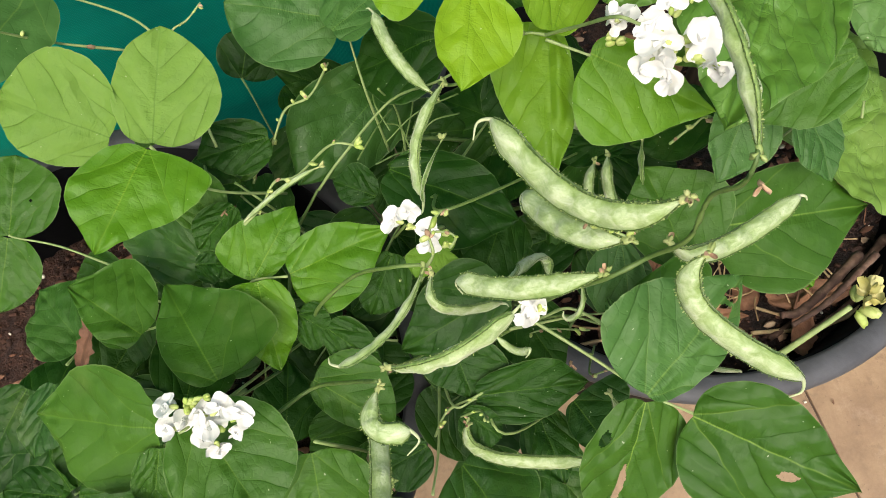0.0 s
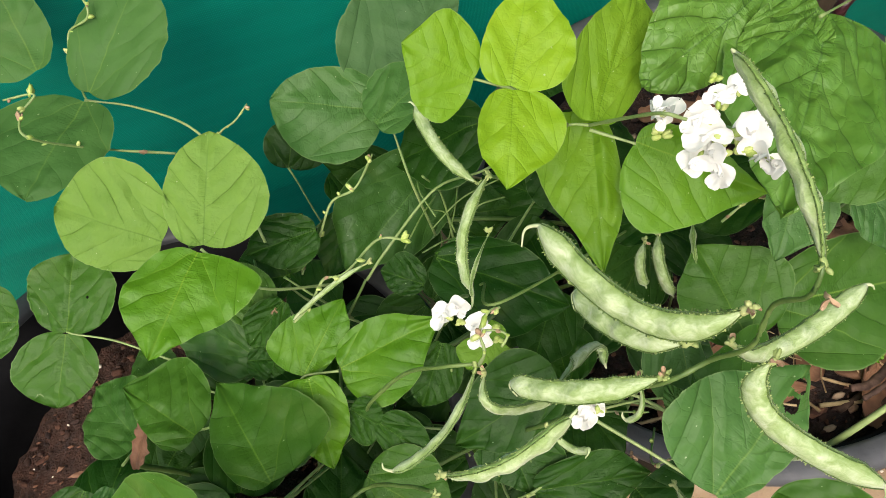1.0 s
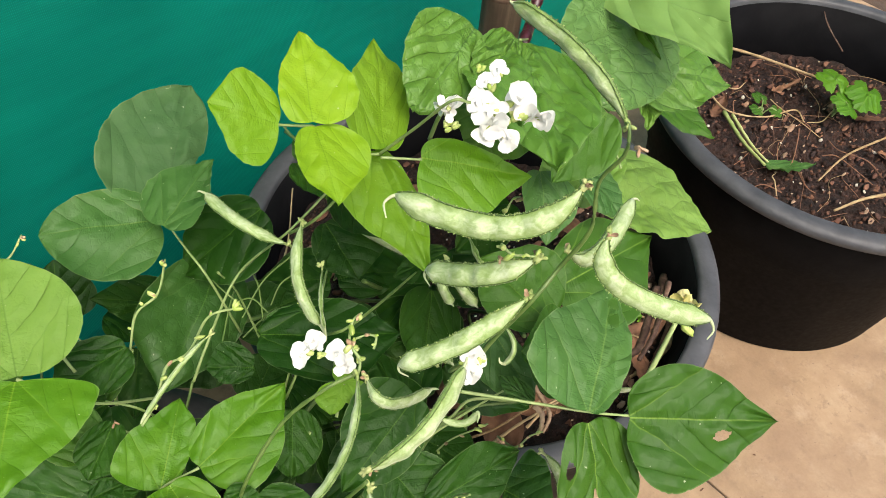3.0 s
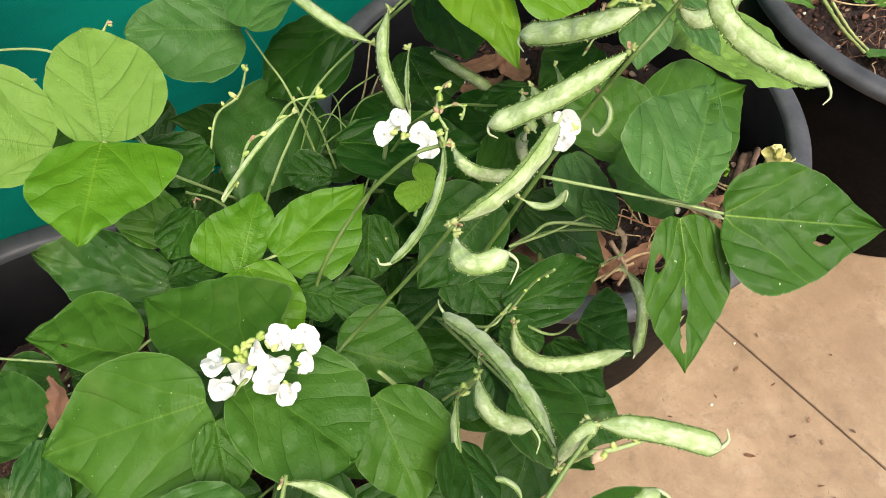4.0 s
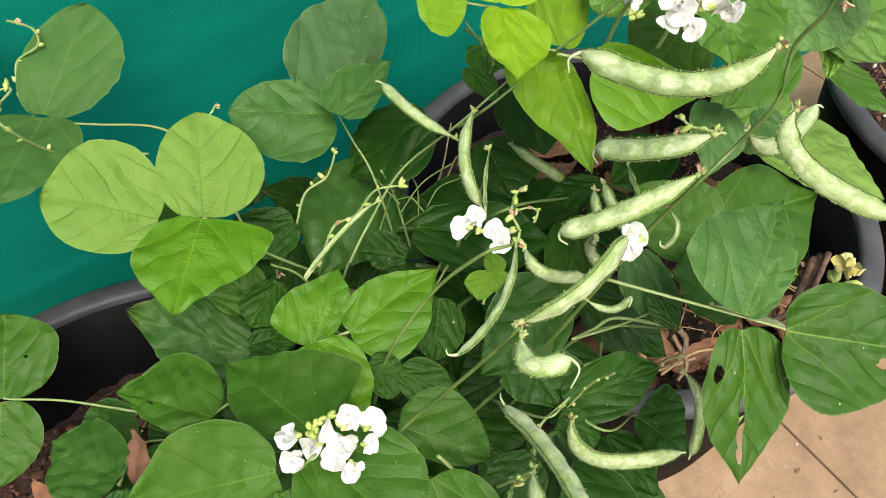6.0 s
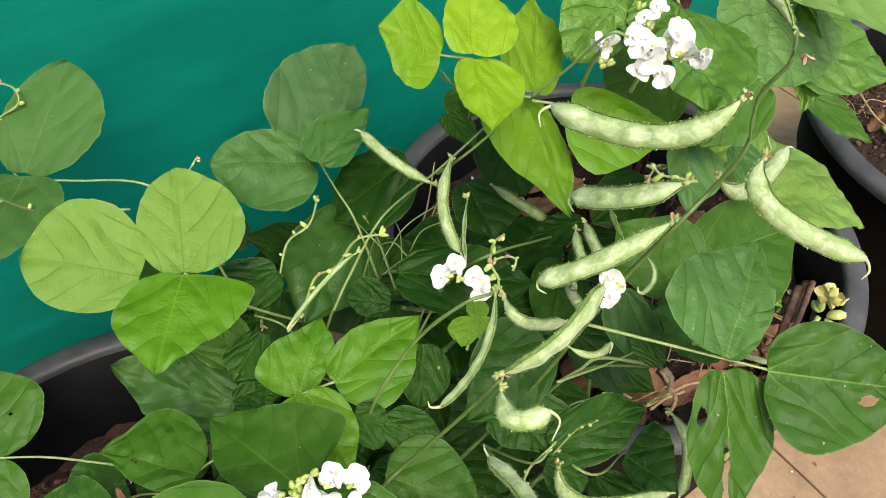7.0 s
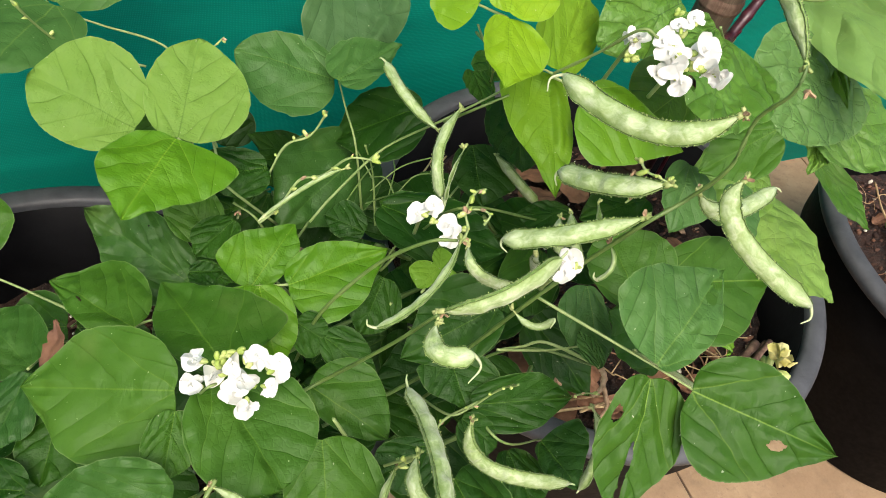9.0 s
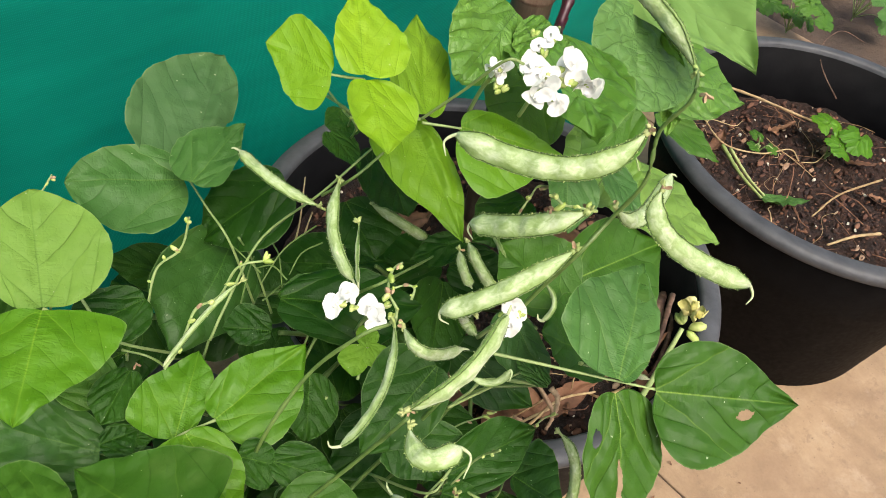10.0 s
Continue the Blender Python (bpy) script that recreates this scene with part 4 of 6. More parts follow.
raceme(bean, [(0.2552, 0.1888, 0.4713), (0.2428, 0.2108, 0.4755), (0.231, 0.2109, 0.468), (0.2169, 0.2084, 0.4577)], 0.0008, 0.0006)
raceme(bean, [(-0.0288, 0.0605, 0.4403), (-0.0274, 0.0505, 0.4788), (-0.0335, 0.0803, 0.4039), (-0.061, 0.0884, 0.469)], 0.0010, 0.0008)
stem(bean, [(-0.042, -0.0234, 0.5752), (-0.0491, -0.0246, 0.5714), (-0.0567, -0.0259, 0.5674), (-0.066, -0.028, 0.5623), (-0.0738, -0.0296, 0.5581), (-0.0798, -0.0275, 0.5564), (-0.0715, -0.0056, 0.4799), (-0.0706, 0.0226, 0.4032), (-0.0894, 0.0398, 0.4033)], 0.0011, 0.0012)
stem(bean, [(-0.0753, -0.0295, 0.5574), (-0.0793, -0.0363, 0.5524), (-0.0848, -0.0451, 0.5456)], 0.0013, 0.0010)
stem(bean, [(-0.1312, 0.0619, 0.4944), (-0.1432, 0.0521, 0.4844), (-0.1602, 0.0409, 0.4713)], 0.0016, 0.0012)
raceme(bean, [(-0.0317, -0.0374, 0.5728), (-0.0412, -0.0328, 0.5709), (-0.0493, -0.028, 0.5697), (-0.0478, -0.0224, 0.5475)], 0.0010, 0.0007)
raceme(bean, [(-0.1155, 0.014, 0.4778), (-0.1216, 0.0229, 0.4795), (-0.1307, 0.0301, 0.479)], 0.0012, 0.0008)
stem(bean, [(-0.0209, 0.2706, 0.4208), (-0.0507, 0.248, 0.3918), (-0.0677, 0.2039, 0.3738)], 0.0015, 0.0012)
raceme(bean, [(0.1069, 0.1005, 0.6172), (0.1014, 0.1055, 0.618), (0.0968, 0.1101, 0.6189), (0.0953, 0.1162, 0.6224)], 0.0007, 0.0005)
raceme(bean, [(0.1025, 0.1444, 0.3282), (0.1174, 0.1421, 0.3337), (0.1362, 0.134, 0.338), (0.1468, 0.1295, 0.3404)], 0.0007, 0.0005)
raceme(bean, [(0.1398, 0.08, 0.411), (0.1311, 0.0844, 0.4093), (0.1188, 0.0871, 0.4052), (0.1467, 0.1182, 0.3349)], 0.0007, 0.0005)
raceme(bean, [(0.0347, 0.1594, 0.5472), (0.0423, 0.1561, 0.5485), (0.0457, 0.152, 0.5474), (0.0414, 0.149, 0.5433)], 0.0007, 0.0005)
raceme(bean, [(-0.1547, 0.423, 0.4926), (-0.1678, 0.4392, 0.4974), (-0.1727, 0.4611, 0.4974), (-0.1725, 0.4746, 0.5066), (-0.1656, 0.488, 0.5188), (-0.1484, 0.4877, 0.5266), (-0.1465, 0.4978, 0.5342), (-0.1595, 0.5118, 0.5376)], 0.0008, 0.0006)
stem(bean, [(0.1451, 0.1883, 0.6377), (0.1353, 0.1941, 0.6399), (0.1352, 0.2191, 0.6041), (0.1289, 0.2442, 0.5679)], 0.0012, 0.0010, M_STALK)
raceme(bean, [(0.0851, 0.0899, 0.416), (0.0762, 0.0926, 0.4122), (0.0668, 0.0959, 0.4083), (0.0549, 0.0944, 0.4002)], 0.0007, 0.0005)
raceme(bean, [(0.0422, 0.0944, 0.3925), (0.051, 0.0991, 0.4006), (0.0592, 0.0955, 0.4035)], 0.0007, 0.0005)
raceme(bean, [(-0.0922, 0.3731, 0.4981), (-0.0843, 0.409, 0.4294), (-0.0862, 0.3779, 0.4048), (-0.0968, 0.3468, 0.4014), (-0.093, 0.2898, 0.4341)], 0.0008, 0.0007)
stem(bean, [(0.0430, 0.3120, 0.4140), (0.0505, 0.2990, 0.4250), (0.0520, 0.2820, 0.4240)], 0.0008, 0.0006, M_STEM)
stem(bean, [(0.0370, 0.2940, 0.4180), (0.0650, 0.3040, 0.4300), (0.0990, 0.3100, 0.4300)], 0.0008, 0.0006, M_STEM)
stem(bean, [(0.0450, 0.2780, 0.4220), (0.0590, 0.3020, 0.4260), (0.0670, 0.3220, 0.4180)], 0.0008, 0.0006, M_STEM)
stem(bean, [(0.0610, 0.2920, 0.4140), (0.0755, 0.2965, 0.4250), (0.0960, 0.2970, 0.4240)], 0.0008, 0.0006, M_STEM)
stem(bean, [(0.0610, 0.2750, 0.4180), (0.0455, 0.2755, 0.4300), (0.0240, 0.2720, 0.4300)], 0.0008, 0.0006, M_STEM)
stem(bean, [(0.0390, 0.3350, 0.4220), (0.0380, 0.3210, 0.4260), (0.0430, 0.3030, 0.4180)], 0.0008, 0.0006, M_STEM)
stem(bean, [(0.0500, 0.3230, 0.4140), (0.0345, 0.3050, 0.4250), (0.0130, 0.2830, 0.4240)], 0.0008, 0.0006, M_STEM)

# Leaflets in the 'dark' tone have under-canopy shade mixed into their green.
lf = leaf_stalk(bean, [(-0.1087, 0.2852, 0.508), (-0.0846, 0.2573, 0.4884), (-0.0433, 0.2779, 0.4153)])
leaflet(lf, (-0.1323, 0.3012, 0.5055), (-0.1874, 0.3369, 0.5277), (-0.03, -0.56, 0.83), 0.0289, 0.0423, 0.46, 0.50, 'pale', point=3.6)
leaflet(lf, (-0.1077, 0.29, 0.504), (-0.0815, 0.3491, 0.5364), (-0.03, -0.47, 0.88), 0.0263, 0.0404, 0.40, 0.39, 'pale', point=3.2)
leaflet(lf, (-0.1101, 0.2818, 0.511), (-0.1507, 0.2228, 0.513), (0.19, -0.09, 0.98), 0.0448, 0.0315, 0.13, 0.55, 'bright', point=1.7)
lf = leaf_stalk(bean, [(-0.1701, 0.4415, 0.4981), (-0.1371, 0.4258, 0.4926), (-0.0989, 0.3834, 0.502), (-0.0835, 0.3481, 0.4856), (-0.0785, 0.3085, 0.4515)])
leaflet(lf, (-0.1649, 0.4448, 0.5008), (-0.1043, 0.5069, 0.5383), (-0.17, -0.38, 0.91), 0.0302, 0.0417, 0.45, 0.50, 'dull', point=2.8)
leaflet(lf, (-0.1666, 0.4301, 0.509), (-0.2117, 0.3605, 0.5159), (0.1, 0.04, 0.99), 0.0370, 0.0576, 0.46, 0.52, 'dull', point=2.6)
leaflet(lf, (-0.1972, 0.4735, 0.5078), (-0.2105, 0.5585, 0.542), (-0.03, -0.38, 0.93), 0.0520, 0.0216, 0.52, 0.36, 'dull')
lf = leaf_stalk(bean, [(0.0337, 0.3828, 0.457), (0.0335, 0.3578, 0.4466), (0.0339, 0.3294, 0.4341), (0.041, 0.3119, 0.3733)])
leaflet(lf, (0.0337, 0.385, 0.4601), (0.1152, 0.4596, 0.4968), (-0.01, -0.43, 0.9), 0.0562, 0.0213, 0.39, 0.57, 'grey', holes=((0.42, 0.95, 0.08, 0.12),), point=3.4)
leaflet(lf, (0.0215, 0.3534, 0.4836), (0.0802, 0.376, 0.4973), (-0.22, -0.01, 0.98), 0.0327, 0.0212, 0.40, 0.20, 'sage', point=1.8)
leaflet(lf, (0.0285, 0.38, 0.4609), (-0.0455, 0.4060, 0.48), (0.1, -0.39, 0.92), 0.0440, 0.0300, 0.42, 0.36, 'sage', point=3.4)
lf = leaf_stalk(bean, [(0.0436, 0.333, 0.4303), (0.0552, 0.3333, 0.3943), (0.0547, 0.3079, 0.3537)])
leaflet(lf, (0.0608, 0.3658, 0.3943), (-0.0341, 0.2985, 0.3833), (0.32, -0.57, 0.76), 0.0401, 0.0458, 0.31, 0.60, 'dark2')
leaflet(lf, (0.0996, 0.353, 0.4452), (0.0270, 0.3671, 0.4081), (-0.47, -0.11, 0.88), 0.0411, 0.0337, 0.44, 0.51, 'dark')
lf = leaf_stalk(bean, [(-0.055, 0.2043, 0.4402), (-0.0796, 0.2102, 0.4353), (-0.0812, 0.2014, 0.4207), (-0.0507, 0.2033, 0.358)])
leaflet(lf, (-0.0793, 0.2112, 0.4338), (-0.038, 0.2496, 0.448), (0.03, -0.38, 0.93), 0.0320, 0.0144, 0.19, 0.62, 'bright', point=2.0)
leaflet(lf, (-0.0537, 0.2075, 0.4351), (0.019, 0.2135, 0.4488), (-0.17, -0.21, 0.96), 0.0211, 0.0368, 0.36, 0.31, 'bright', point=1.9)
leaflet(lf, (-0.0748, 0.2046, 0.4445), (-0.0755, 0.1456, 0.432), (0.06, -0.21, 0.98), 0.0199, 0.0311, 0.39, 0.16, 'bright')
lf = leaf_stalk(bean, [(-0.1297, 0.1146, 0.4854), (-0.117, 0.1153, 0.4913), (-0.0561, 0.1932, 0.343)])
leaflet(lf, (-0.1101, 0.1452, 0.4557), (-0.1338, 0.2237, 0.4443), (-0.04, 0.13, 0.99), 0.0223, 0.0500, 0.43, 0.15, 'mid', point=2.0)
leaflet(lf, (-0.1196, 0.1202, 0.4858), (-0.0977, 0.0562, 0.4725), (0.15, -0.15, 0.98), 0.0392, 0.0339, 0.47, 0.53, 'mid', point=4.5)
leaflet(lf, (-0.1412, 0.1193, 0.4869), (-0.2180, 0.1570, 0.4620), (-0.08, -0.45, 0.89), 0.0400, 0.0345, 0.38, 0.40, 'mid', point=2.3)
lf = leaf_stalk(bean, [(-0.1129, 0.2551, 0.391), (-0.1021, 0.2042, 0.4361), (-0.0784, 0.2219, 0.3577)])
leaflet(lf, (-0.1136, 0.2491, 0.4011), (-0.1734, 0.3202, 0.4171), (-0.25, -0.41, 0.88), 0.0319, 0.0275, 0.26, 0.52, 'dark2', holes=((0.4, -0.8, 0.018, 0.05), (0.3, -0.72, 0.012, 0.03), (0.5, 0.6, 0.009, 0.02)), point=1.8)
leaflet(lf, (-0.155, 0.195, 0.4399), (-0.1988, 0.2462, 0.4367), (0.06, 0.12, 0.99), 0.0181, 0.0392, 0.21, 0.62, 'mid', holes=((0.6, -0.2, 0.03, 0.05),), point=1.8)
lf = leaf_stalk(bean, [(-0.1554, 0.2003, 0.4318), (-0.1386, 0.1981, 0.4381), (-0.1078, 0.2379, 0.3547)])
lf = leaf_stalk(bean, [(-0.074, 0.2842, 0.4394), (-0.0596, 0.2674, 0.4339), (-0.041, 0.2628, 0.3804)])
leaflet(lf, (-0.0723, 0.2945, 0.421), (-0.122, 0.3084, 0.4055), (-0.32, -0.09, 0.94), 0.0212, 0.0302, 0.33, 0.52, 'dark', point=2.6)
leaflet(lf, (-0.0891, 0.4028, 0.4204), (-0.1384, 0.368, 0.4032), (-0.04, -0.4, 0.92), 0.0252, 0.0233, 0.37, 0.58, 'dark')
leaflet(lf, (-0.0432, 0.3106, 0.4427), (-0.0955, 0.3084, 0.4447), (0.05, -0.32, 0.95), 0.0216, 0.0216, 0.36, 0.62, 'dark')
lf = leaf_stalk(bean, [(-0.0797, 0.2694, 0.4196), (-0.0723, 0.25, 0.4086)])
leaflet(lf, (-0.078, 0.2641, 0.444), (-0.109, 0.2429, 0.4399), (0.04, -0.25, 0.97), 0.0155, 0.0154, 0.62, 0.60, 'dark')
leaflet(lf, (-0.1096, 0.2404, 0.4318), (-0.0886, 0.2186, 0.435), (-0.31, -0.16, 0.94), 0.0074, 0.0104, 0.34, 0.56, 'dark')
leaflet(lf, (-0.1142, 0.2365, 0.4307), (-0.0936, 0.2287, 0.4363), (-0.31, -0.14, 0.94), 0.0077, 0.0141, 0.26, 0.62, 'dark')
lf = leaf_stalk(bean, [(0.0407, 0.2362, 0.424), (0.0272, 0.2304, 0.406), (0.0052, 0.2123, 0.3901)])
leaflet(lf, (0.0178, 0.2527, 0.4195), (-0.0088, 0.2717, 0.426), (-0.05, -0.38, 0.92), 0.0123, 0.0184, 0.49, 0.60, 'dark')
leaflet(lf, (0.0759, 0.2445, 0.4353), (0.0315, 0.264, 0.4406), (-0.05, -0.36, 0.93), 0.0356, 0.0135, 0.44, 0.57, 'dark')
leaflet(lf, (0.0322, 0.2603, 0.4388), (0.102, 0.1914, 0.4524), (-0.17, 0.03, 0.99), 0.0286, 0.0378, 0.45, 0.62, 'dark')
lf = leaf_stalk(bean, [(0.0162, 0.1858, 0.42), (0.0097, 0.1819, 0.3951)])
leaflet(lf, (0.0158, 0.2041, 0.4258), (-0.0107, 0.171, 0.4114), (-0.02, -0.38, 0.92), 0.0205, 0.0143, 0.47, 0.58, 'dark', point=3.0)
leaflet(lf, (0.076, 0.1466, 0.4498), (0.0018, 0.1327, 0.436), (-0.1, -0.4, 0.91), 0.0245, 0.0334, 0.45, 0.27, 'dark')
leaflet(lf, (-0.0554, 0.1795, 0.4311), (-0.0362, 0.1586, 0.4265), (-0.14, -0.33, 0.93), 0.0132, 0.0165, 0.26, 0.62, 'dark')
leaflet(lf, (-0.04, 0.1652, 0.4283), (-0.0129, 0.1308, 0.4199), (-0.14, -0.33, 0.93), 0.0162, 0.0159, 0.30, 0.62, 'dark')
lf = leaf_stalk(bean, [(0.0437, 0.1814, 0.4593), (0.0273, 0.1695, 0.4508)])
leaflet(lf, (0.0422, 0.1813, 0.4604), (0.0244, 0.171, 0.4558), (-0.02, -0.38, 0.93), 0.0063, 0.0141, 0.43, 0.62, 'tiny', point=3.0)
leaflet(lf, (0.0461, 0.1802, 0.4601), (0.0544, 0.1584, 0.4513), (-0.02, -0.38, 0.93), 0.0062, 0.0122, 0.60, 0.24, 'tiny', point=3.0)
leaflet(lf, (0.0432, 0.1808, 0.4602), (0.0494, 0.1936, 0.4656), (-0.02, -0.38, 0.93), 0.0059, 0.0099, 0.50, 0.48, 'tiny', point=3.0)
lf = leaf_stalk(bean, [(0.1416, 0.0321, 0.502), (0.12, 0.0488, 0.5109), (0.0975, 0.0783, 0.5105), (0.0698, 0.1131, 0.5112)])
leaflet(lf, (0.1168, 0.0482, 0.5167), (0.1848, 0.0878, 0.5369), (-0.01, -0.44, 0.9), 0.0470, 0.0196, 0.26, 0.56, 'soft', holes=((0.86, 0.22, 0.05, 0.36), (0.73, 0.24, 0.055, 0.22)), point=1.9)
leaflet(lf, (0.1188, 0.0465, 0.5018), (0.0805, -0.013, 0.4496), (-0.13, -0.61, 0.78), 0.0310, 0.0258, 0.31, 0.47, 'deep', holes=((0.64, 0.05, 0.2, 0.1), (0.28, 0.72, 0.05, 0.12), (0.82, 0.1, 0.05, 0.14)), point=1.8)
leaflet(lf, (0.1393, 0.0317, 0.5033), (0.2046, -0.0313, 0.5038), (-0.41, -0.41, 0.82), 0.0328, 0.0430, 0.36, 0.31, 'deep', holes=((0.62, 0.3, 0.06, 0.1),), point=1.6)
leaflet(lf, (0.181, 0.0794, 0.4342), (0.157, 0.1227, 0.4521), (0.42, -0.14, 0.9), 0.0356, 0.0645, 0.56, 0.59, 'mid')
lf = leaf_stalk(bean, [(0.2448, 0.1578, 0.4069), (0.2254, 0.1549, 0.4037)])
leaflet(lf, (0.2434, 0.1569, 0.4099), (0.3646, 0.1413, 0.3982), (0.03, -0.42, 0.91), 0.0385, 0.0553, 0.52, 0.38, 'deep', point=1.7)
lf = leaf_stalk(bean, [(0.3545, 0.1951, 0.4624), (0.3515, 0.1863, 0.4552)])
leaflet(lf, (0.3956, 0.2156, 0.4304), (0.293, 0.2275, 0.4382), (0.03, -0.35, 0.94), 0.0359, 0.0473, 0.62, 0.27, 'pale2')
leaflet(lf, (0.2119, 0.1396, 0.4141), (0.2015, 0.2051, 0.4408), (-0.03, -0.38, 0.92), 0.0315, 0.0482, 0.51, 0.45, 'mid')
leaflet(lf, (0.2947, 0.2521, 0.3965), (0.2169, 0.2444, 0.3996), (0.05, -0.06, 1), 0.0274, 0.0307, 0.62, 0.24, 'dark')
lf = leaf_stalk(bean, [(0.3213, 0.2012, 0.4507), (0.2982, 0.1958, 0.436)])
leaflet(lf, (0.358, 0.2179, 0.4057), (0.4302, 0.114, 0.3829), (0.23, -0.06, 0.97), 0.0874, 0.0478, 0.47, 0.36, 'pale2', point=2.4)
lf = leaf_stalk(bean, [(0.0882, 0.2564, 0.6061), (0.0963, 0.2494, 0.5949), (0.1177, 0.248, 0.569)])
leaflet(lf, (0.0711, 0.2653, 0.6117), (0.0415, 0.2852, 0.631), (0.06, -0.65, 0.76), 0.0284, 0.0254, 0.26, 0.60, 'lime')
leaflet(lf, (0.0868, 0.2541, 0.6118), (0.1153, 0.3004, 0.636), (0.02, -0.47, 0.88), 0.0182, 0.0299, 0.22, 0.30, 'lime')
leaflet(lf, (0.0883, 0.2542, 0.6072), (0.0675, 0.2076, 0.5951), (0.14, -0.31, 0.94), 0.0281, 0.0172, 0.35, 0.45, 'lime')
lf = leaf_stalk(bean, [(0.0716, 0.267, 0.6094), (0.0882, 0.2564, 0.6061)])
lf = leaf_stalk(bean, [(0.1289, 0.2442, 0.5679), (0.1177, 0.248, 0.569), (0.1093, 0.2647, 0.539), (0.0753, 0.2746, 0.5073), (0.0465, 0.3065, 0.4504), (0.0001, 0.2797, 0.4367), (-0.0202, 0.2701, 0.4208)])
leaflet(lf, (0.1331, 0.244, 0.5703), (0.1914, 0.32, 0.5873), (0.19, -0.35, 0.91), 0.0274, 0.0215, 0.23, 0.57, 'fresh', point=1.7)
leaflet(lf, (0.1372, 0.2582, 0.5553), (0.1123, 0.1756, 0.5241), (-0.12, -0.32, 0.94), 0.0145, 0.0363, 0.49, 0.16, 'fresh', point=1.7)
leaflet(lf, (0.1488, 0.2265, 0.5652), (0.2104, 0.1801, 0.5443), (-0.08, -0.5, 0.86), 0.0168, 0.0443, 0.30, 0.29, 'bright', point=1.4)
lf = leaf_stalk(bean, [(0.1485, 0.2258, 0.5642), (0.1281, 0.2421, 0.5668)])
lf = leaf_stalk(bean, [(-0.0526, 0.1464, 0.4006), (-0.031, 0.1716, 0.3692), (0.0028, 0.1633, 0.3561)])
leaflet(lf, (-0.058, 0.1365, 0.4212), (-0.0168, 0.0924, 0.4086), (0.01, -0.27, 0.96), 0.0331, 0.0146, 0.37, 0.43, 'mid', point=2.6)
leaflet(lf, (-0.0669, 0.0858, 0.4505), (-0.0756, 0.0299, 0.4158), (0.11, -0.54, 0.84), 0.0366, 0.0252, 0.50, 0.39, 'mid', point=1.7)
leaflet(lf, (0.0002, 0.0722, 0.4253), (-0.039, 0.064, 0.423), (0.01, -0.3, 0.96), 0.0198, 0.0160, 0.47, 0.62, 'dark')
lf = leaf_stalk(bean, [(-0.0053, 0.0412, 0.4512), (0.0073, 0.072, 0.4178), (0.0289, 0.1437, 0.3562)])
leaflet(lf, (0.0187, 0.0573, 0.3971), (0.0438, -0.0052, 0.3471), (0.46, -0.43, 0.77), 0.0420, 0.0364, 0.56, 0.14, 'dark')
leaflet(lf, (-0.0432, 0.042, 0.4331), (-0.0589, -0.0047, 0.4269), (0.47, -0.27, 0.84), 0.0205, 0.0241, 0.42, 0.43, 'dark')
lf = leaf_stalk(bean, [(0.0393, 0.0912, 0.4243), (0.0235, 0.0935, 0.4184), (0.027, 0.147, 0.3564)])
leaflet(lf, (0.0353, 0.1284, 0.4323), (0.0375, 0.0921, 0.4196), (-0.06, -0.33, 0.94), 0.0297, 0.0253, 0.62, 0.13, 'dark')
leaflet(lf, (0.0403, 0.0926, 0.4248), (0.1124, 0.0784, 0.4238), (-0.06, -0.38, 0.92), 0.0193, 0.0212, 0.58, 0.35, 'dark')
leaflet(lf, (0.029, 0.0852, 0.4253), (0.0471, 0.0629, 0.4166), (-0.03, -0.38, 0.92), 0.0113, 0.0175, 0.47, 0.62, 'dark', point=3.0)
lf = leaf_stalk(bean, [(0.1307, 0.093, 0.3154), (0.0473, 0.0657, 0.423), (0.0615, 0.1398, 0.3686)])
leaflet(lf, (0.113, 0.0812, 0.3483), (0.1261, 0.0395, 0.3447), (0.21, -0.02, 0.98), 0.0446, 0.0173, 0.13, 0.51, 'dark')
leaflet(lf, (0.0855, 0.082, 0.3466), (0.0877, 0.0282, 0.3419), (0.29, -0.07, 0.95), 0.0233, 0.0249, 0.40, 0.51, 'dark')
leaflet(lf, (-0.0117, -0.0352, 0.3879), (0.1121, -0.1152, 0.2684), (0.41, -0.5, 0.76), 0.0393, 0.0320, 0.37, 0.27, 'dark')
lf = leaf_stalk(bean, [(-0.2785, 0.3561, 0.3367), (-0.2720, 0.3520, 0.335), (-0.242, 0.338, 0.325), (-0.198, 0.305, 0.315)])
leaflet(lf, (-0.2786, 0.3561, 0.3367), (-0.2544, 0.4138, 0.3613), (-0.03, -0.38, 0.92), 0.0365, 0.0403, 0.61, 0.51, 'mid', holes=((0.45, 0.4, 0.016, 0.03),), point=3.4)
leaflet(lf, (-0.2815, 0.3565, 0.333), (-0.3081, 0.3046, 0.3081), (-0.02, -0.43, 0.9), 0.0306, 0.0419, 0.39, 0.60, 'mid', point=3.0)
leaflet(lf, (-0.3148, 0.3765, 0.3439), (-0.3614, 0.3895, 0.3478), (-0.03, -0.38, 0.92), 0.0321, 0.0347, 0.51, 0.51, 'mid', point=3.0)
lf = leaf_stalk(bean, [(-0.1413, 0.1107, 0.4783), (-0.0881, 0.1732, 0.3406)])
leaflet(lf, (-0.1429, 0.1087, 0.4838), (-0.155, 0.0782, 0.4728), (-0.03, -0.33, 0.94), 0.0150, 0.0140, 0.50, 0.52, 'mid', point=3.2)
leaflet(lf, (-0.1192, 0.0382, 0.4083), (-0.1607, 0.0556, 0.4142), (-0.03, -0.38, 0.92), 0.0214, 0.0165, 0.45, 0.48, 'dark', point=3)
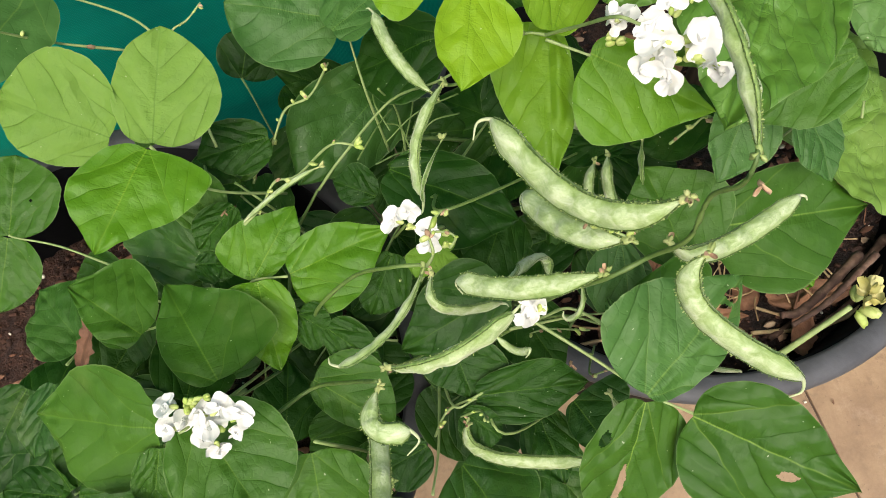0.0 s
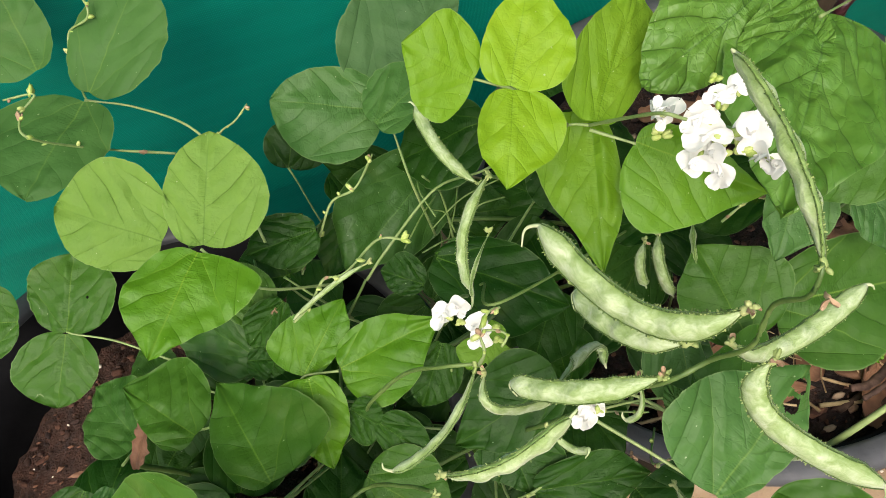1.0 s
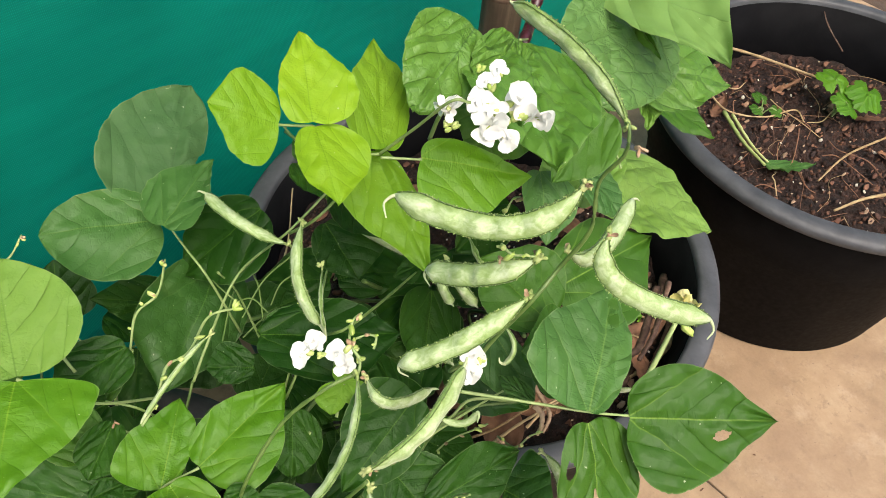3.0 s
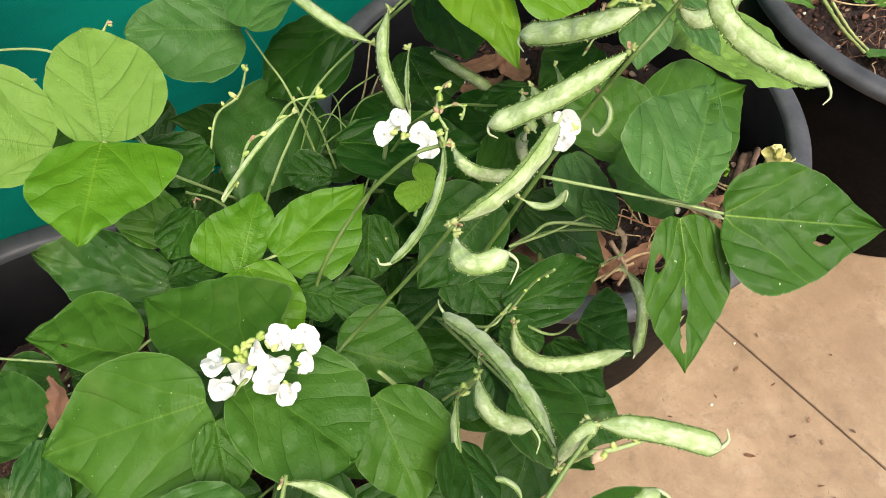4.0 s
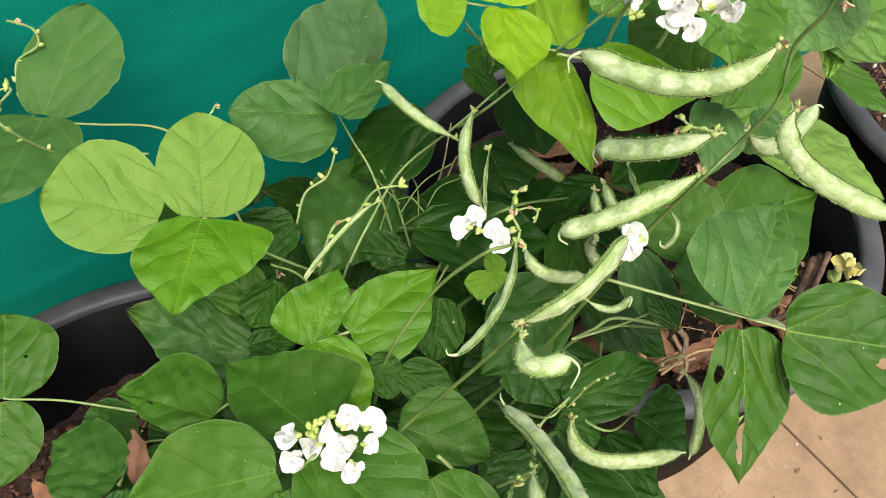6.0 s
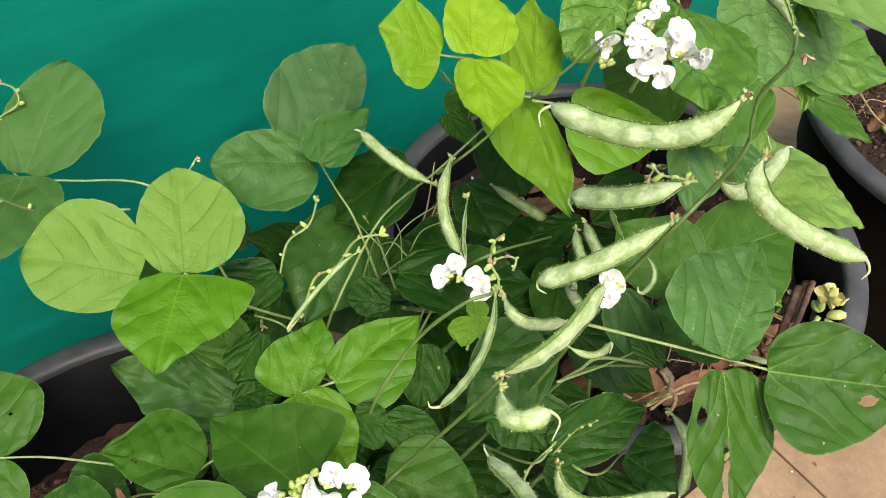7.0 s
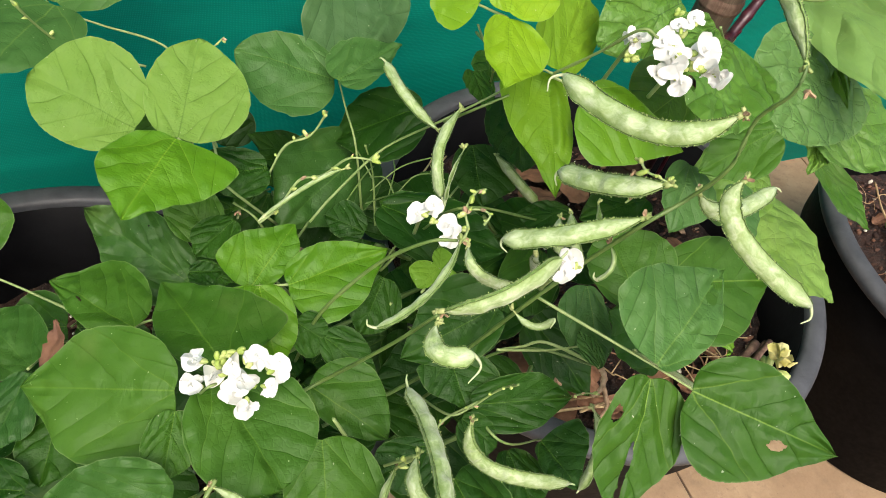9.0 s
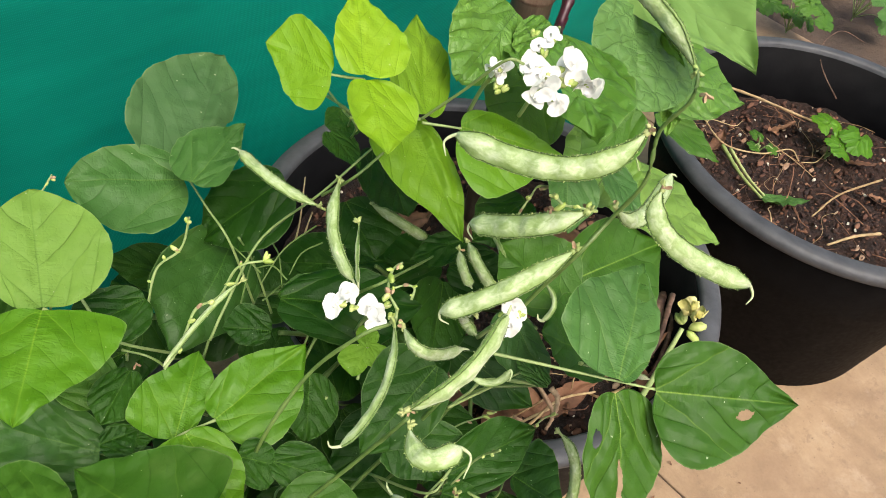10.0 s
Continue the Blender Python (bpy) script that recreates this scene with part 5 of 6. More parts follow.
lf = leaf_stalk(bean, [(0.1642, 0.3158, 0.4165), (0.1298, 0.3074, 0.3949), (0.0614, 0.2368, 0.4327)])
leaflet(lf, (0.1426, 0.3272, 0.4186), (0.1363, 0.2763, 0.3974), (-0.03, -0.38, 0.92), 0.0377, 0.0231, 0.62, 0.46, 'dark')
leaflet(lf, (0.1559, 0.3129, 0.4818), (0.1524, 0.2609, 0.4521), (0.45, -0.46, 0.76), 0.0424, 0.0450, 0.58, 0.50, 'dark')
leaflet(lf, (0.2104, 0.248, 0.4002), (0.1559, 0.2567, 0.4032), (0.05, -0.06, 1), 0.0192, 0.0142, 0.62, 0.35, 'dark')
lf = leaf_stalk(bean, [(0.1643, 0.3607, 0.4586), (0.1061, 0.2874, 0.5528), (0.1074, 0.3159, 0.5493)])
leaflet(lf, (0.146, 0.3463, 0.5024), (0.1285, 0.3145, 0.503), (0.27, -0.13, 0.95), 0.0228, 0.0156, 0.19, 0.62, 'mid')
leaflet(lf, (0.1185, 0.3227, 0.5071), (0.1161, 0.2833, 0.503), (0.28, -0.12, 0.95), 0.0159, 0.0145, 0.22, 0.46, 'mid')
lf = leaf_stalk(bean, [(0.1474, 0.122, 0.407), (0.1226, 0.1291, 0.4003), (0.0754, 0.1283, 0.4223)])
leaflet(lf, (0.1699, 0.1625, 0.4222), (0.1606, 0.1033, 0.3974), (-0.03, -0.38, 0.92), 0.0150, 0.0295, 0.59, 0.41, 'sage')
stem(bean, [(0.0754, 0.1283, 0.4223), (0.1020, 0.1330, 0.4080), (0.1250, 0.1330, 0.4040), (0.1500, 0.1000, 0.4130)], 0.0016, 0.0011, M_STALK)
leaflet(lf, (0.1500, 0.1000, 0.4140), (0.1470, 0.1310, 0.4170), (-0.03, -0.38, 0.92), 0.0090, 0.0085, 0.42, 0.42, 'soft')
lf = leaf_stalk(bean, [(-0.0590, 0.4300, 0.3580), (-0.035, 0.36, 0.31), (0.03, 0.33, 0.30)])
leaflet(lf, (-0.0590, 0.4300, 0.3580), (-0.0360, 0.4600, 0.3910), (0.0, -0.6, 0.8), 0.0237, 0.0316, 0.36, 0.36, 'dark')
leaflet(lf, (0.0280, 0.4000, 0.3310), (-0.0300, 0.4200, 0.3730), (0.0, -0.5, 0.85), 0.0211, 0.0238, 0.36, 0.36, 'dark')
lf = leaf_stalk(bean, [(-0.0870, 0.3100, 0.4170), (-0.07, 0.29, 0.38), (-0.03, 0.27, 0.33)])
leaflet(lf, (-0.0870, 0.3100, 0.4170), (-0.0510, 0.3400, 0.4240), (0.0, -0.4, 0.9), 0.0212, 0.0243, 0.36, 0.36, 'mid')
leaflet(lf, (-0.0930, 0.3700, 0.4620), (-0.1350, 0.3300, 0.4420), (0.0, -0.5, 0.85), 0.0226, 0.0217, 0.36, 0.36, 'mid')
leaflet(lf, (-0.0950, 0.2650, 0.4300), (-0.1120, 0.3040, 0.4500), (0.0, -0.4, 0.9), 0.0204, 0.0196, 0.36, 0.36, 'mid', point=3.2)
lf = leaf_stalk(left_plant, [(-0.2204, 0.2057, 0.4002), (-0.2046, 0.2846, 0.3028), (-0.166, 0.2693, 0.2907)])
leaflet(lf, (-0.2247, 0.2336, 0.3592), (-0.256, 0.2946, 0.3481), (-0.1, 0.13, 0.99), 0.0313, 0.0293, 0.34, 0.62, 'dark2')
leaflet(lf, (-0.217, 0.183, 0.4322), (-0.2387, 0.1416, 0.426), (-0.11, -0.09, 0.99), 0.0162, 0.0160, 0.62, 0.61, 'dark2')
leaflet(lf, (-0.2020, 0.1600, 0.4250), (-0.2190, 0.1180, 0.4150), (-0.11, -0.2, 0.97), 0.0265, 0.0185, 0.5, 0.55, 'dark')
leaflet(lf, (-0.2506, 0.1988, 0.3967), (-0.2864, 0.1649, 0.3815), (-0.03, -0.38, 0.92), 0.0287, 0.0200, 0.50, 0.46, 'dark')
lf = leaf_stalk(left_plant, [(-0.1585, 0.0423, 0.4728), (-0.1426, 0.0572, 0.4871), (-0.0978, 0.1651, 0.2696)])
leaflet(lf, (-0.1527, 0.0615, 0.4850), (-0.2180, 0.0840, 0.4600), (-0.1, -0.35, 0.93), 0.0215, 0.0235, 0.36, 0.36, 'dark2', point=3)
leaflet(lf, (-0.2243, 0.1132, 0.4252), (-0.2603, 0.1292, 0.4225), (-0.11, -0.09, 0.99), 0.0203, 0.0171, 0.49, 0.48, 'dark', point=3)
lf = leaf_stalk(vine, [(0.2619, 0.2485, 0.5914), (0.3411, 0.2971, 0.53), (0.3622, 0.3107, 0.5258)])
leaflet(lf, (0.2429, 0.2748, 0.5947), (0.1584, 0.2428, 0.5894), (0.14, -0.51, 0.85), 0.0217, 0.0366, 0.60, 0.34, 'glossy', point=2.6)
leaflet(lf, (0.2819, 0.2623, 0.5716), (0.1841, 0.1469, 0.5973), (0.25, -0, 0.97), 0.0467, 0.0498, 0.29, 0.38, 'glossy', holes=((0.72, 0.62, 0.05, 0.12),), point=2.4)
leaflet(lf, (0.2719, 0.2604, 0.5820), (0.2054, 0.2300, 0.5830), (0.1, -0.45, 0.88), 0.0230, 0.0215, 0.42, 0.42, 'glossy', point=3.2)
leaflet(lf, (0.4020, 0.2690, 0.5550), (0.3380, 0.2020, 0.5180), (0.11, -0.55, 0.83), 0.0758, 0.0532, 0.29, 0.57, 'bullate', point=2.8)
leaflet(lf, (0.4580, 0.3050, 0.5290), (0.4130, 0.3050, 0.5400), (0.1, -0.5, 0.85), 0.0210, 0.0190, 0.42, 0.42, 'faded', point=2.2)
leaflet(lf, (0.2980, 0.2750, 0.5130), (0.2230, 0.2450, 0.4990), (0.1, -0.5, 0.86), 0.0370, 0.0400, 0.40, 0.40, 'veined', point=1.9)
leaflet(lf, (0.2650, 0.2100, 0.4900), (0.2320, 0.1680, 0.4650), (0.1, -0.35, 0.93), 0.0307, 0.0197, 0.36, 0.36, 'sage')
leaflet(lf, (0.3110, 0.1940, 0.5350), (0.2420, 0.1830, 0.5150), (0.05, -0.4, 0.9), 0.0260, 0.0235, 0.4, 0.4, 'mid', point=2.2)
leaflet(lf, (0.3080, 0.1950, 0.4750), (0.3140, 0.1500, 0.4500), (0.1, -0.35, 0.93), 0.0188, 0.0226, 0.36, 0.36, 'sage')
lf = leaf_stalk(vine, [(0.4203, 0.315, 0.5799), (0.4064, 0.3276, 0.5806), (0.4015, 0.3348, 0.5598)])
leaflet(lf, (0.4673, 0.3527, 0.5626), (0.3841, 0.1478, 0.5775), (-0.32, 0.2, 0.93), 0.0543, 0.0403, 0.46, 0.50, 'milky')
leaflet(lf, (0.4585, 0.3422, 0.5448), (0.4002, 0.2084, 0.539), (-0.27, 0.08, 0.96), 0.0223, 0.0127, 0.13, 0.50, 'glossy')
leaflet(lf, (0.5821, 0.2901, 0.3526), (0.5924, 0.2012, 0.3401), (-0, -0.14, 0.99), 0.0259, 0.0254, 0.24, 0.60, 'mid', point=1.6)
leaflet(lf, (0.4300, 0.2350, 0.4950), (0.3850, 0.1880, 0.4800), (0.13, -0.42, 0.9), 0.0215, 0.0200, 0.36, 0.36, 'glossy', point=1.8)
leaflet(lf, (0.415, 0.236, 0.503), (0.5020, 0.1780, 0.4730), (0.13, -0.42, 0.9), 0.0530, 0.0460, 0.62, 0.16, 'glossy', point=1.7)

pod((0.1109, 0.0903, 0.6714), (0.0834, 0.107, 0.6515), (0.0645, 0.1592, 0.6437), (0.0551, 0.1559, 0.6372), 0.0115, 0)
pod((0.105, 0.1005, 0.6163), (0.0884, 0.1196, 0.5998), (0.0811, 0.1508, 0.5801), (0.0777, 0.1445, 0.5743), 0.0116, 10)
pod((0.094, 0.0942, 0.5992), (0.0616, 0.1043, 0.5824), (0.0378, 0.1246, 0.561), (0.0385, 0.118, 0.5569), 0.0104, 8)
pod((0.1237, 0.0765, 0.6397), (0.1201, 0.06, 0.6214), (0.1587, 0.0249, 0.5954), (0.1526, 0.0199, 0.5888), 0.0103, 0)
pod((0.1253, 0.0935, 0.6118), (0.1517, 0.0899, 0.5958), (0.2018, 0.1044, 0.5891), (0.2042, 0.1012, 0.5889), 0.0094, 5)
pod((-0.0062, 0.096, 0.5474), (0.0212, 0.0886, 0.5615), (0.0557, 0.0965, 0.5735), (0.0597, 0.0985, 0.577), 0.0112, 58)
pod((0.0235, 0.1416, 0.5398), (-0.0024, 0.1191, 0.5303), (-0.0328, 0.1137, 0.5148), (-0.037, 0.1194, 0.5166), 0.0066, 60)
pod((0.0277, 0.1379, 0.5397), (0.0281, 0.1209, 0.5363), (0.0621, 0.1218, 0.5096), (0.0656, 0.1188, 0.5092), 0.0068, 30)
pod((0.0695, 0.2504, 0.5381), (0.0448, 0.2233, 0.5304), (0.0394, 0.1964, 0.5164), (0.0384, 0.1912, 0.5124), 0.0084, 40)
pod((0.0574, 0.2149, 0.5372), (0.0425, 0.1975, 0.5344), (0.0388, 0.1906, 0.5203), (0.0353, 0.1853, 0.5151), 0.0038, 80)
pod((0.0684, 0.2712, 0.5018), (0.0536, 0.2974, 0.5104), (0.049, 0.3329, 0.5144), (0.045, 0.3371, 0.5154), 0.0080, 25)
pod((0.1612, 0.3156, 0.4149), (0.1713, 0.2886, 0.4093), (0.1862, 0.2703, 0.3962), (0.1874, 0.2668, 0.3944), 0.0097, 40)
pod((-0.0163, 0.0855, 0.5528), (-0.0220, 0.0690, 0.5560), (-0.0060, 0.0620, 0.5580), (-0.0110, 0.0530, 0.5480), 0.0100, 5)
pod((0.027, 0.0736, 0.4418), (0.0394, 0.0548, 0.4089), (0.1007, 0.0353, 0.3828), (0.1045, 0.0328, 0.3828), 0.0098, 30)
pod((0.1226, 0.0654, 0.4215), (0.1243, 0.047, 0.4017), (0.1156, 0.0337, 0.3648), (0.113, 0.0325, 0.3628), 0.0077, 30)
pod((-0.0502, -0.0158, 0.5497), (-0.0328, 0.0301, 0.5304), (-0.0225, 0.0816, 0.4962), (-0.0215, 0.0888, 0.5003), 0.0105, 45, plump=1.1)
pod((-0.0262, 0.0493, 0.4787), (-0.0321, 0.0309, 0.4742), (-0.0127, 0.0193, 0.4535), (-0.018, 0.0081, 0.4457), 0.0088, 25)
pod((-0.0285, 0.0603, 0.4403), (-0.0473, 0.0358, 0.4271), (-0.0542, 0.0064, 0.4024), (-0.0546, 0.0027, 0.4004), 0.0074, 60)
pod((-0.0523, -0.0203, 0.5466), (-0.0489, -0.0208, 0.5678), (-0.0418, -0.0231, 0.5754), (-0.0407, -0.0231, 0.5759), 0.0058, 30)
pod((-0.0412, -0.0231, 0.5757), (-0.0283, -0.0395, 0.5805), (-0.0113, -0.0567, 0.5723), (-0.0055, -0.0540, 0.5758), 0.0085, 15)
pod((-0.0682, -0.038, 0.5564), (-0.0571, -0.0496, 0.5628), (-0.0366, -0.0526, 0.5631), (-0.0403, -0.0625, 0.5567), 0.0078, 10)
pod((-0.0702, -0.0372, 0.5559), (-0.0588, -0.0569, 0.5585), (-0.041, -0.0707, 0.5523), (-0.0384, -0.079, 0.5494), 0.0080, 50)
pod((-0.1327, 0.059, 0.4923), (-0.1176, 0.0344, 0.4941), (-0.115, 0.0081, 0.4751), (-0.1148, 0.0041, 0.4733), 0.0070, 35)
pod((0.1292, 0.0895, 0.7016), (0.1311, 0.1209, 0.7163), (0.1309, 0.1586, 0.7205), (0.13, 0.1603, 0.7213), 0.0088, -40, plump=1.15)
pod((0.1815, 0.2219, 0.4371), (0.1741, 0.2024, 0.4336), (0.1776, 0.1846, 0.4184), (0.1776, 0.1824, 0.4173), 0.0093, 30)
pod((0.2078, 0.2242, 0.4401), (0.198, 0.1981, 0.4332), (0.1955, 0.1712, 0.413), (0.1952, 0.1684, 0.4116), 0.0071, 70)
pod((0.1705, 0.2204, 0.4356), (0.161, 0.2068, 0.4349), (0.162, 0.1961, 0.423), (0.162, 0.1939, 0.4219), 0.0078, 30)
pod((-0.0154, 0.2356, 0.5121), (-0.0375, 0.2335, 0.5041), (-0.0665, 0.2336, 0.4789), (-0.0689, 0.2326, 0.4771), 0.0035, 40)
pod((0.0937, 0.1021, 0.5668), (0.0892, 0.0906, 0.5646), (0.0832, 0.0905, 0.554), (0.0827, 0.0942, 0.5563), 0.0033, 40)
pod((0.0577, 0.1164, 0.5531), (0.0988, 0.1515, 0.4797), (0.1036, 0.1417, 0.4677), (0.1039, 0.1395, 0.4663), 0.0068, 30)
pod((-0.0294, 0.0011, 0.4107), (-0.0317, 0.0102, 0.4214), (-0.0396, 0.0219, 0.4165), (-0.0424, 0.0234, 0.416), 0.0040, 40)
pod((0.1523, 0.0842, 0.4568), (0.1675, 0.0647, 0.4584), (0.2064, 0.055, 0.4248), (0.2074, 0.0536, 0.4243), 0.0044, 30)
pod((0.0530, 0.1060, 0.5090), (0.0600, 0.0940, 0.5100), (0.0660, 0.0890, 0.5230), (0.0630, 0.0860, 0.5190), 0.0042, 0)

flower_cluster(bean, [((-0.129, 0.1247, 0.5042), 0.0063), ((-0.1208, 0.1149, 0.5015), 0.0069), ((-0.1327, 0.1155, 0.4963), 0.0060), ((-0.1113, 0.1154, 0.5062), 0.0063), ((-0.0996, 0.1139, 0.5107), 0.0063), ((-0.0897, 0.1067, 0.5104), 0.0063), ((-0.1078, 0.1077, 0.5027), 0.0075), ((-0.1141, 0.1045, 0.4976), 0.0063), ((-0.1089, 0.0957, 0.4941), 0.0063), ((-0.0955, 0.0995, 0.5029), 0.0050)], [(-0.1122, 0.1228, 0.5056), (-0.1074, 0.1222, 0.5075), (-0.1039, 0.1145, 0.5039), (-0.0944, 0.1081, 0.504), (-0.092, 0.1065, 0.5041), (-0.1165, 0.119, 0.501), (-0.1177, 0.1224, 0.5028)])
flower_cluster(bean, [((0.152, 0.1882, 0.6358), 0.0075), ((0.1535, 0.1807, 0.6326), 0.0082), ((0.1673, 0.1728, 0.637), 0.0089), ((0.1683, 0.163, 0.6323), 0.0068), ((0.1724, 0.1565, 0.6314), 0.0058), ((0.1447, 0.1747, 0.6237), 0.0068), ((0.1524, 0.1649, 0.6233), 0.0061), ((0.1524, 0.175, 0.6288), 0.0075), ((0.1606, 0.1911, 0.6428), 0.0051), ((0.1684, 0.1906, 0.6475), 0.0044)], [(0.1631, 0.1996, 0.6438), (0.161, 0.171, 0.6269), (0.164, 0.1697, 0.6281), (0.1619, 0.1872, 0.6363), (0.1609, 0.1916, 0.6381)])
flower_cluster(bean, [((0.1413, 0.2057, 0.6255), 0.0052), ((0.1463, 0.2027, 0.627), 0.0059), ((0.1422, 0.2006, 0.6233), 0.0038)], [(0.1404, 0.1995, 0.6163), (0.1411, 0.1966, 0.6152)])
flower_cluster(bean, [((0.0193, 0.1873, 0.5165), 0.0065), ((0.0281, 0.1866, 0.5204), 0.0065)], [(0.0289, 0.1814, 0.5115)])
flower_cluster(bean, [((0.0357, 0.1744, 0.515), 0.0069), ((0.0352, 0.1674, 0.5094), 0.0057)], [(0.0456, 0.1655, 0.5078), (0.0434, 0.1716, 0.5114)])
flower_cluster(bean, [((0.0691, 0.1018, 0.5612), 0.0072), ((0.0648, 0.0975, 0.5563), 0.0052)], [(0.0739, 0.0996, 0.5568)])
raceme(bean, [(0.0240, 0.0780, 0.455), (0.0340, 0.0730, 0.4830), (0.0340, 0.0620, 0.5090)], 0.0007, 0.0005)
withered_flower(bean, (0.0936, 0.1139, 0.6148), 0.0048)
withered_flower(bean, (0.1092, 0.1044, 0.6157), 0.004)
withered_flower(bean, (0.1165, 0.0911, 0.6694), 0.0035)
withered_flower(bean, (-0.0389, -0.0218, 0.5725), 0.0045)
withered_flower(bean, (-0.0498, -0.0198, 0.5431), 0.005)
withered_flower(bean, (-0.0055, 0.0972, 0.5434), 0.0045)
withered_flower(bean, (-0.0262, 0.0504, 0.4745), 0.0045)
withered_flower(bean, (0.1279, 0.0794, 0.6932), 0.006)
withered_flower(bean, (0.1039, 0.0929, 0.4261), 0.007)
withered_flower(bean, (-0.08, 0.245, 0.4751), 0.0045)


# ---- main stems and leaves filling the shade under the canopy, shade put into their tone ----
for x, y, pts in (
    (0.24, 0.24, ((0.15, 0.20, 0.30), (0.09, 0.17, 0.31))),
    (0.21, 0.27, ((0.10, 0.25, 0.33), (0.02, 0.23, 0.34))),
    (0.20, 0.30, ((0.10, 0.29, 0.31), (0.05, 0.29, 0.35))),
    (0.26, 0.30, ((0.19, 0.30, 0.31), (0.16, 0.30, 0.35))),
    (0.23, 0.22, ((0.12, 0.13, 0.31), (0.04, 0.11, 0.32))),
    (0.19, 0.25, ((0.04, 0.24, 0.32), (-0.07, 0.21, 0.33))),
    (0.22, 0.31, ((0.10, 0.33, 0.33), (-0.03, 0.34, 0.38))),
    (0.27, 0.25, ((0.24, 0.19, 0.33), (0.22, 0.16, 0.36))),
):
    stem(bean, [(x, y, 0.21), (x - 0.01, y, 0.26), *pts], 0.0026, 0.0018)


def shade_leaf(plant, joint, size, heading, tone, rnd):
    """A leaf of three leaflets round one joint."""
    j = Vector(joint)
    low = j + Vector((0.05 * math.cos(heading + 3.0), 0.05 * math.sin(heading + 3.0), -0.05))
    lf = leaf_stalk(plant, [j, j.lerp(low, 0.5) + Vector((0, 0, 0.006)), low], M_STEM)
    for turn, reach, gap in ((0.0, 1.1, 0.018), (1.75, 0.95, 0.004), (-1.75, 0.95, 0.004)):
        a = heading + turn + rnd.uniform(-0.25, 0.25)
        d = Vector((math.cos(a), math.sin(a), rnd.uniform(-0.45, 0.05)))
        b = j + d * gap
        nrm = Vector((rnd.uniform(-0.35, 0.35), -0.25 + rnd.uniform(-0.35, 0.3), 0.9))
        w = size * rnd.uniform(0.40, 0.48)
        leaflet(lf, b, b + d * size * reach, nrm, w, w * rnd.uniform(0.85, 1.15), 0.34, 0.36, tone)


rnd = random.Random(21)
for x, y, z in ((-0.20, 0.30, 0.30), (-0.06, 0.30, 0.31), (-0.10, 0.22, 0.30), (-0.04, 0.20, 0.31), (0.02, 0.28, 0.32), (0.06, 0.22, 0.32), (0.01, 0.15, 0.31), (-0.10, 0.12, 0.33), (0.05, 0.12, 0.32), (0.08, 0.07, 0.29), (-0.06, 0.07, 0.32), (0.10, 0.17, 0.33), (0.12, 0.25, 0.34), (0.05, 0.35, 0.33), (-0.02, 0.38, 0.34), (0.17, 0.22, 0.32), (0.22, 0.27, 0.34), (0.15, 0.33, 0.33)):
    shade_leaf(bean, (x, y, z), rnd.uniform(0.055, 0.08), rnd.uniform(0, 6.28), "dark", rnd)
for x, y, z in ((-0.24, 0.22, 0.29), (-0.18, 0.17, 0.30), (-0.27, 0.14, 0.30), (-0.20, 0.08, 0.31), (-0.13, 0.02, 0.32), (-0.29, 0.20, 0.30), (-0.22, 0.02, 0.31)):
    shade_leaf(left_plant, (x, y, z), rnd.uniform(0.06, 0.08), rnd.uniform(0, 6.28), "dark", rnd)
for x, y, top in ((-0.20, 0.20, (-0.22, 0.21, 0.38)), (-0.17, 0.16, (-0.16, 0.06, 0.42)), (-0.22, 0.17, (-0.25, 0.14, 0.30))):
    stem(left_plant, [(x, y, 0.20), ((x + top[0]) / 2, (y + top[1]) / 2 + 0.01, 0.28), top], 0.0028, 0.002)

# ---- stake, ribbon and vine behind the tubs ----
POLE = Vector((0.388, 0.368, 0))
pole = empty("bamboo_stake", POLE, "upright brown bamboo stake with a swollen joint", "stake")
bm = bmesh.new()


def pole_profile():
    res = [(0.001, 0.0), (0.0195, 0.0)]
    for z in (0.02, 0.12, 0.22, 0.30):
        res.append((0.0195, z))
    for joint in (0.32, 0.525, 0.74):
        res += [(0.0195, joint - 0.012), (0.0203, joint - 0.005), (0.0203, joint + 0.005), (0.0195, joint + 0.012)]
    return res + [(0.0193, 0.92), (0.017, 0.922), (0.016, 0.90), (0.001, 0.90)]


lathe(bm, pole_profile(), (0, 0), 28)
mesh_object("pole", bm, M_POLE, pole)
for joint in (0.32, 0.525, 0.74):
    bm = bmesh.new()
    lathe(bm, [(0.0198, joint - 0.007), (0.0212, joint - 0.004), (0.0218, joint - 0.002), (0.0207, joint), (0.0217, joint + 0.003), (0.0208, joint + 0.006), (0.0198, joint + 0.008)], (0, 0), 28)
    mesh_object("joint", bm, M_BARK, pole, "swollen ring of a cane joint")
bm = bmesh.new()
turns = 5
line = [POLE + Vector((0.0225 * math.cos(a), 0.0225 * math.sin(a), 0.583 + 0.0035 * a / 6.283 - 0.006 * math.sin(a + 0.6))) for a in [i * 0.25 for i in range(int(turns * 25))]]
tube(bm, line, lambda u: 0.0032 + 0.0012 * math.sin(u * 60), 6)
ribbon = mesh_object("tie_ribbon", bm, M_RIBBON)
tagged(ribbon, "frayed orange ribbon knotted round the stake", "ribbon")
knot = POLE + Vector((0.028, -0.022, 0.588))
kb = bmesh.new()
blob(kb, knot, (0.011, 0.009, 0.011), (1, 0, 0.4), 4, 0.9, 9, 12)
mesh_object("knot", kb, M_RIBBON, ribbon)
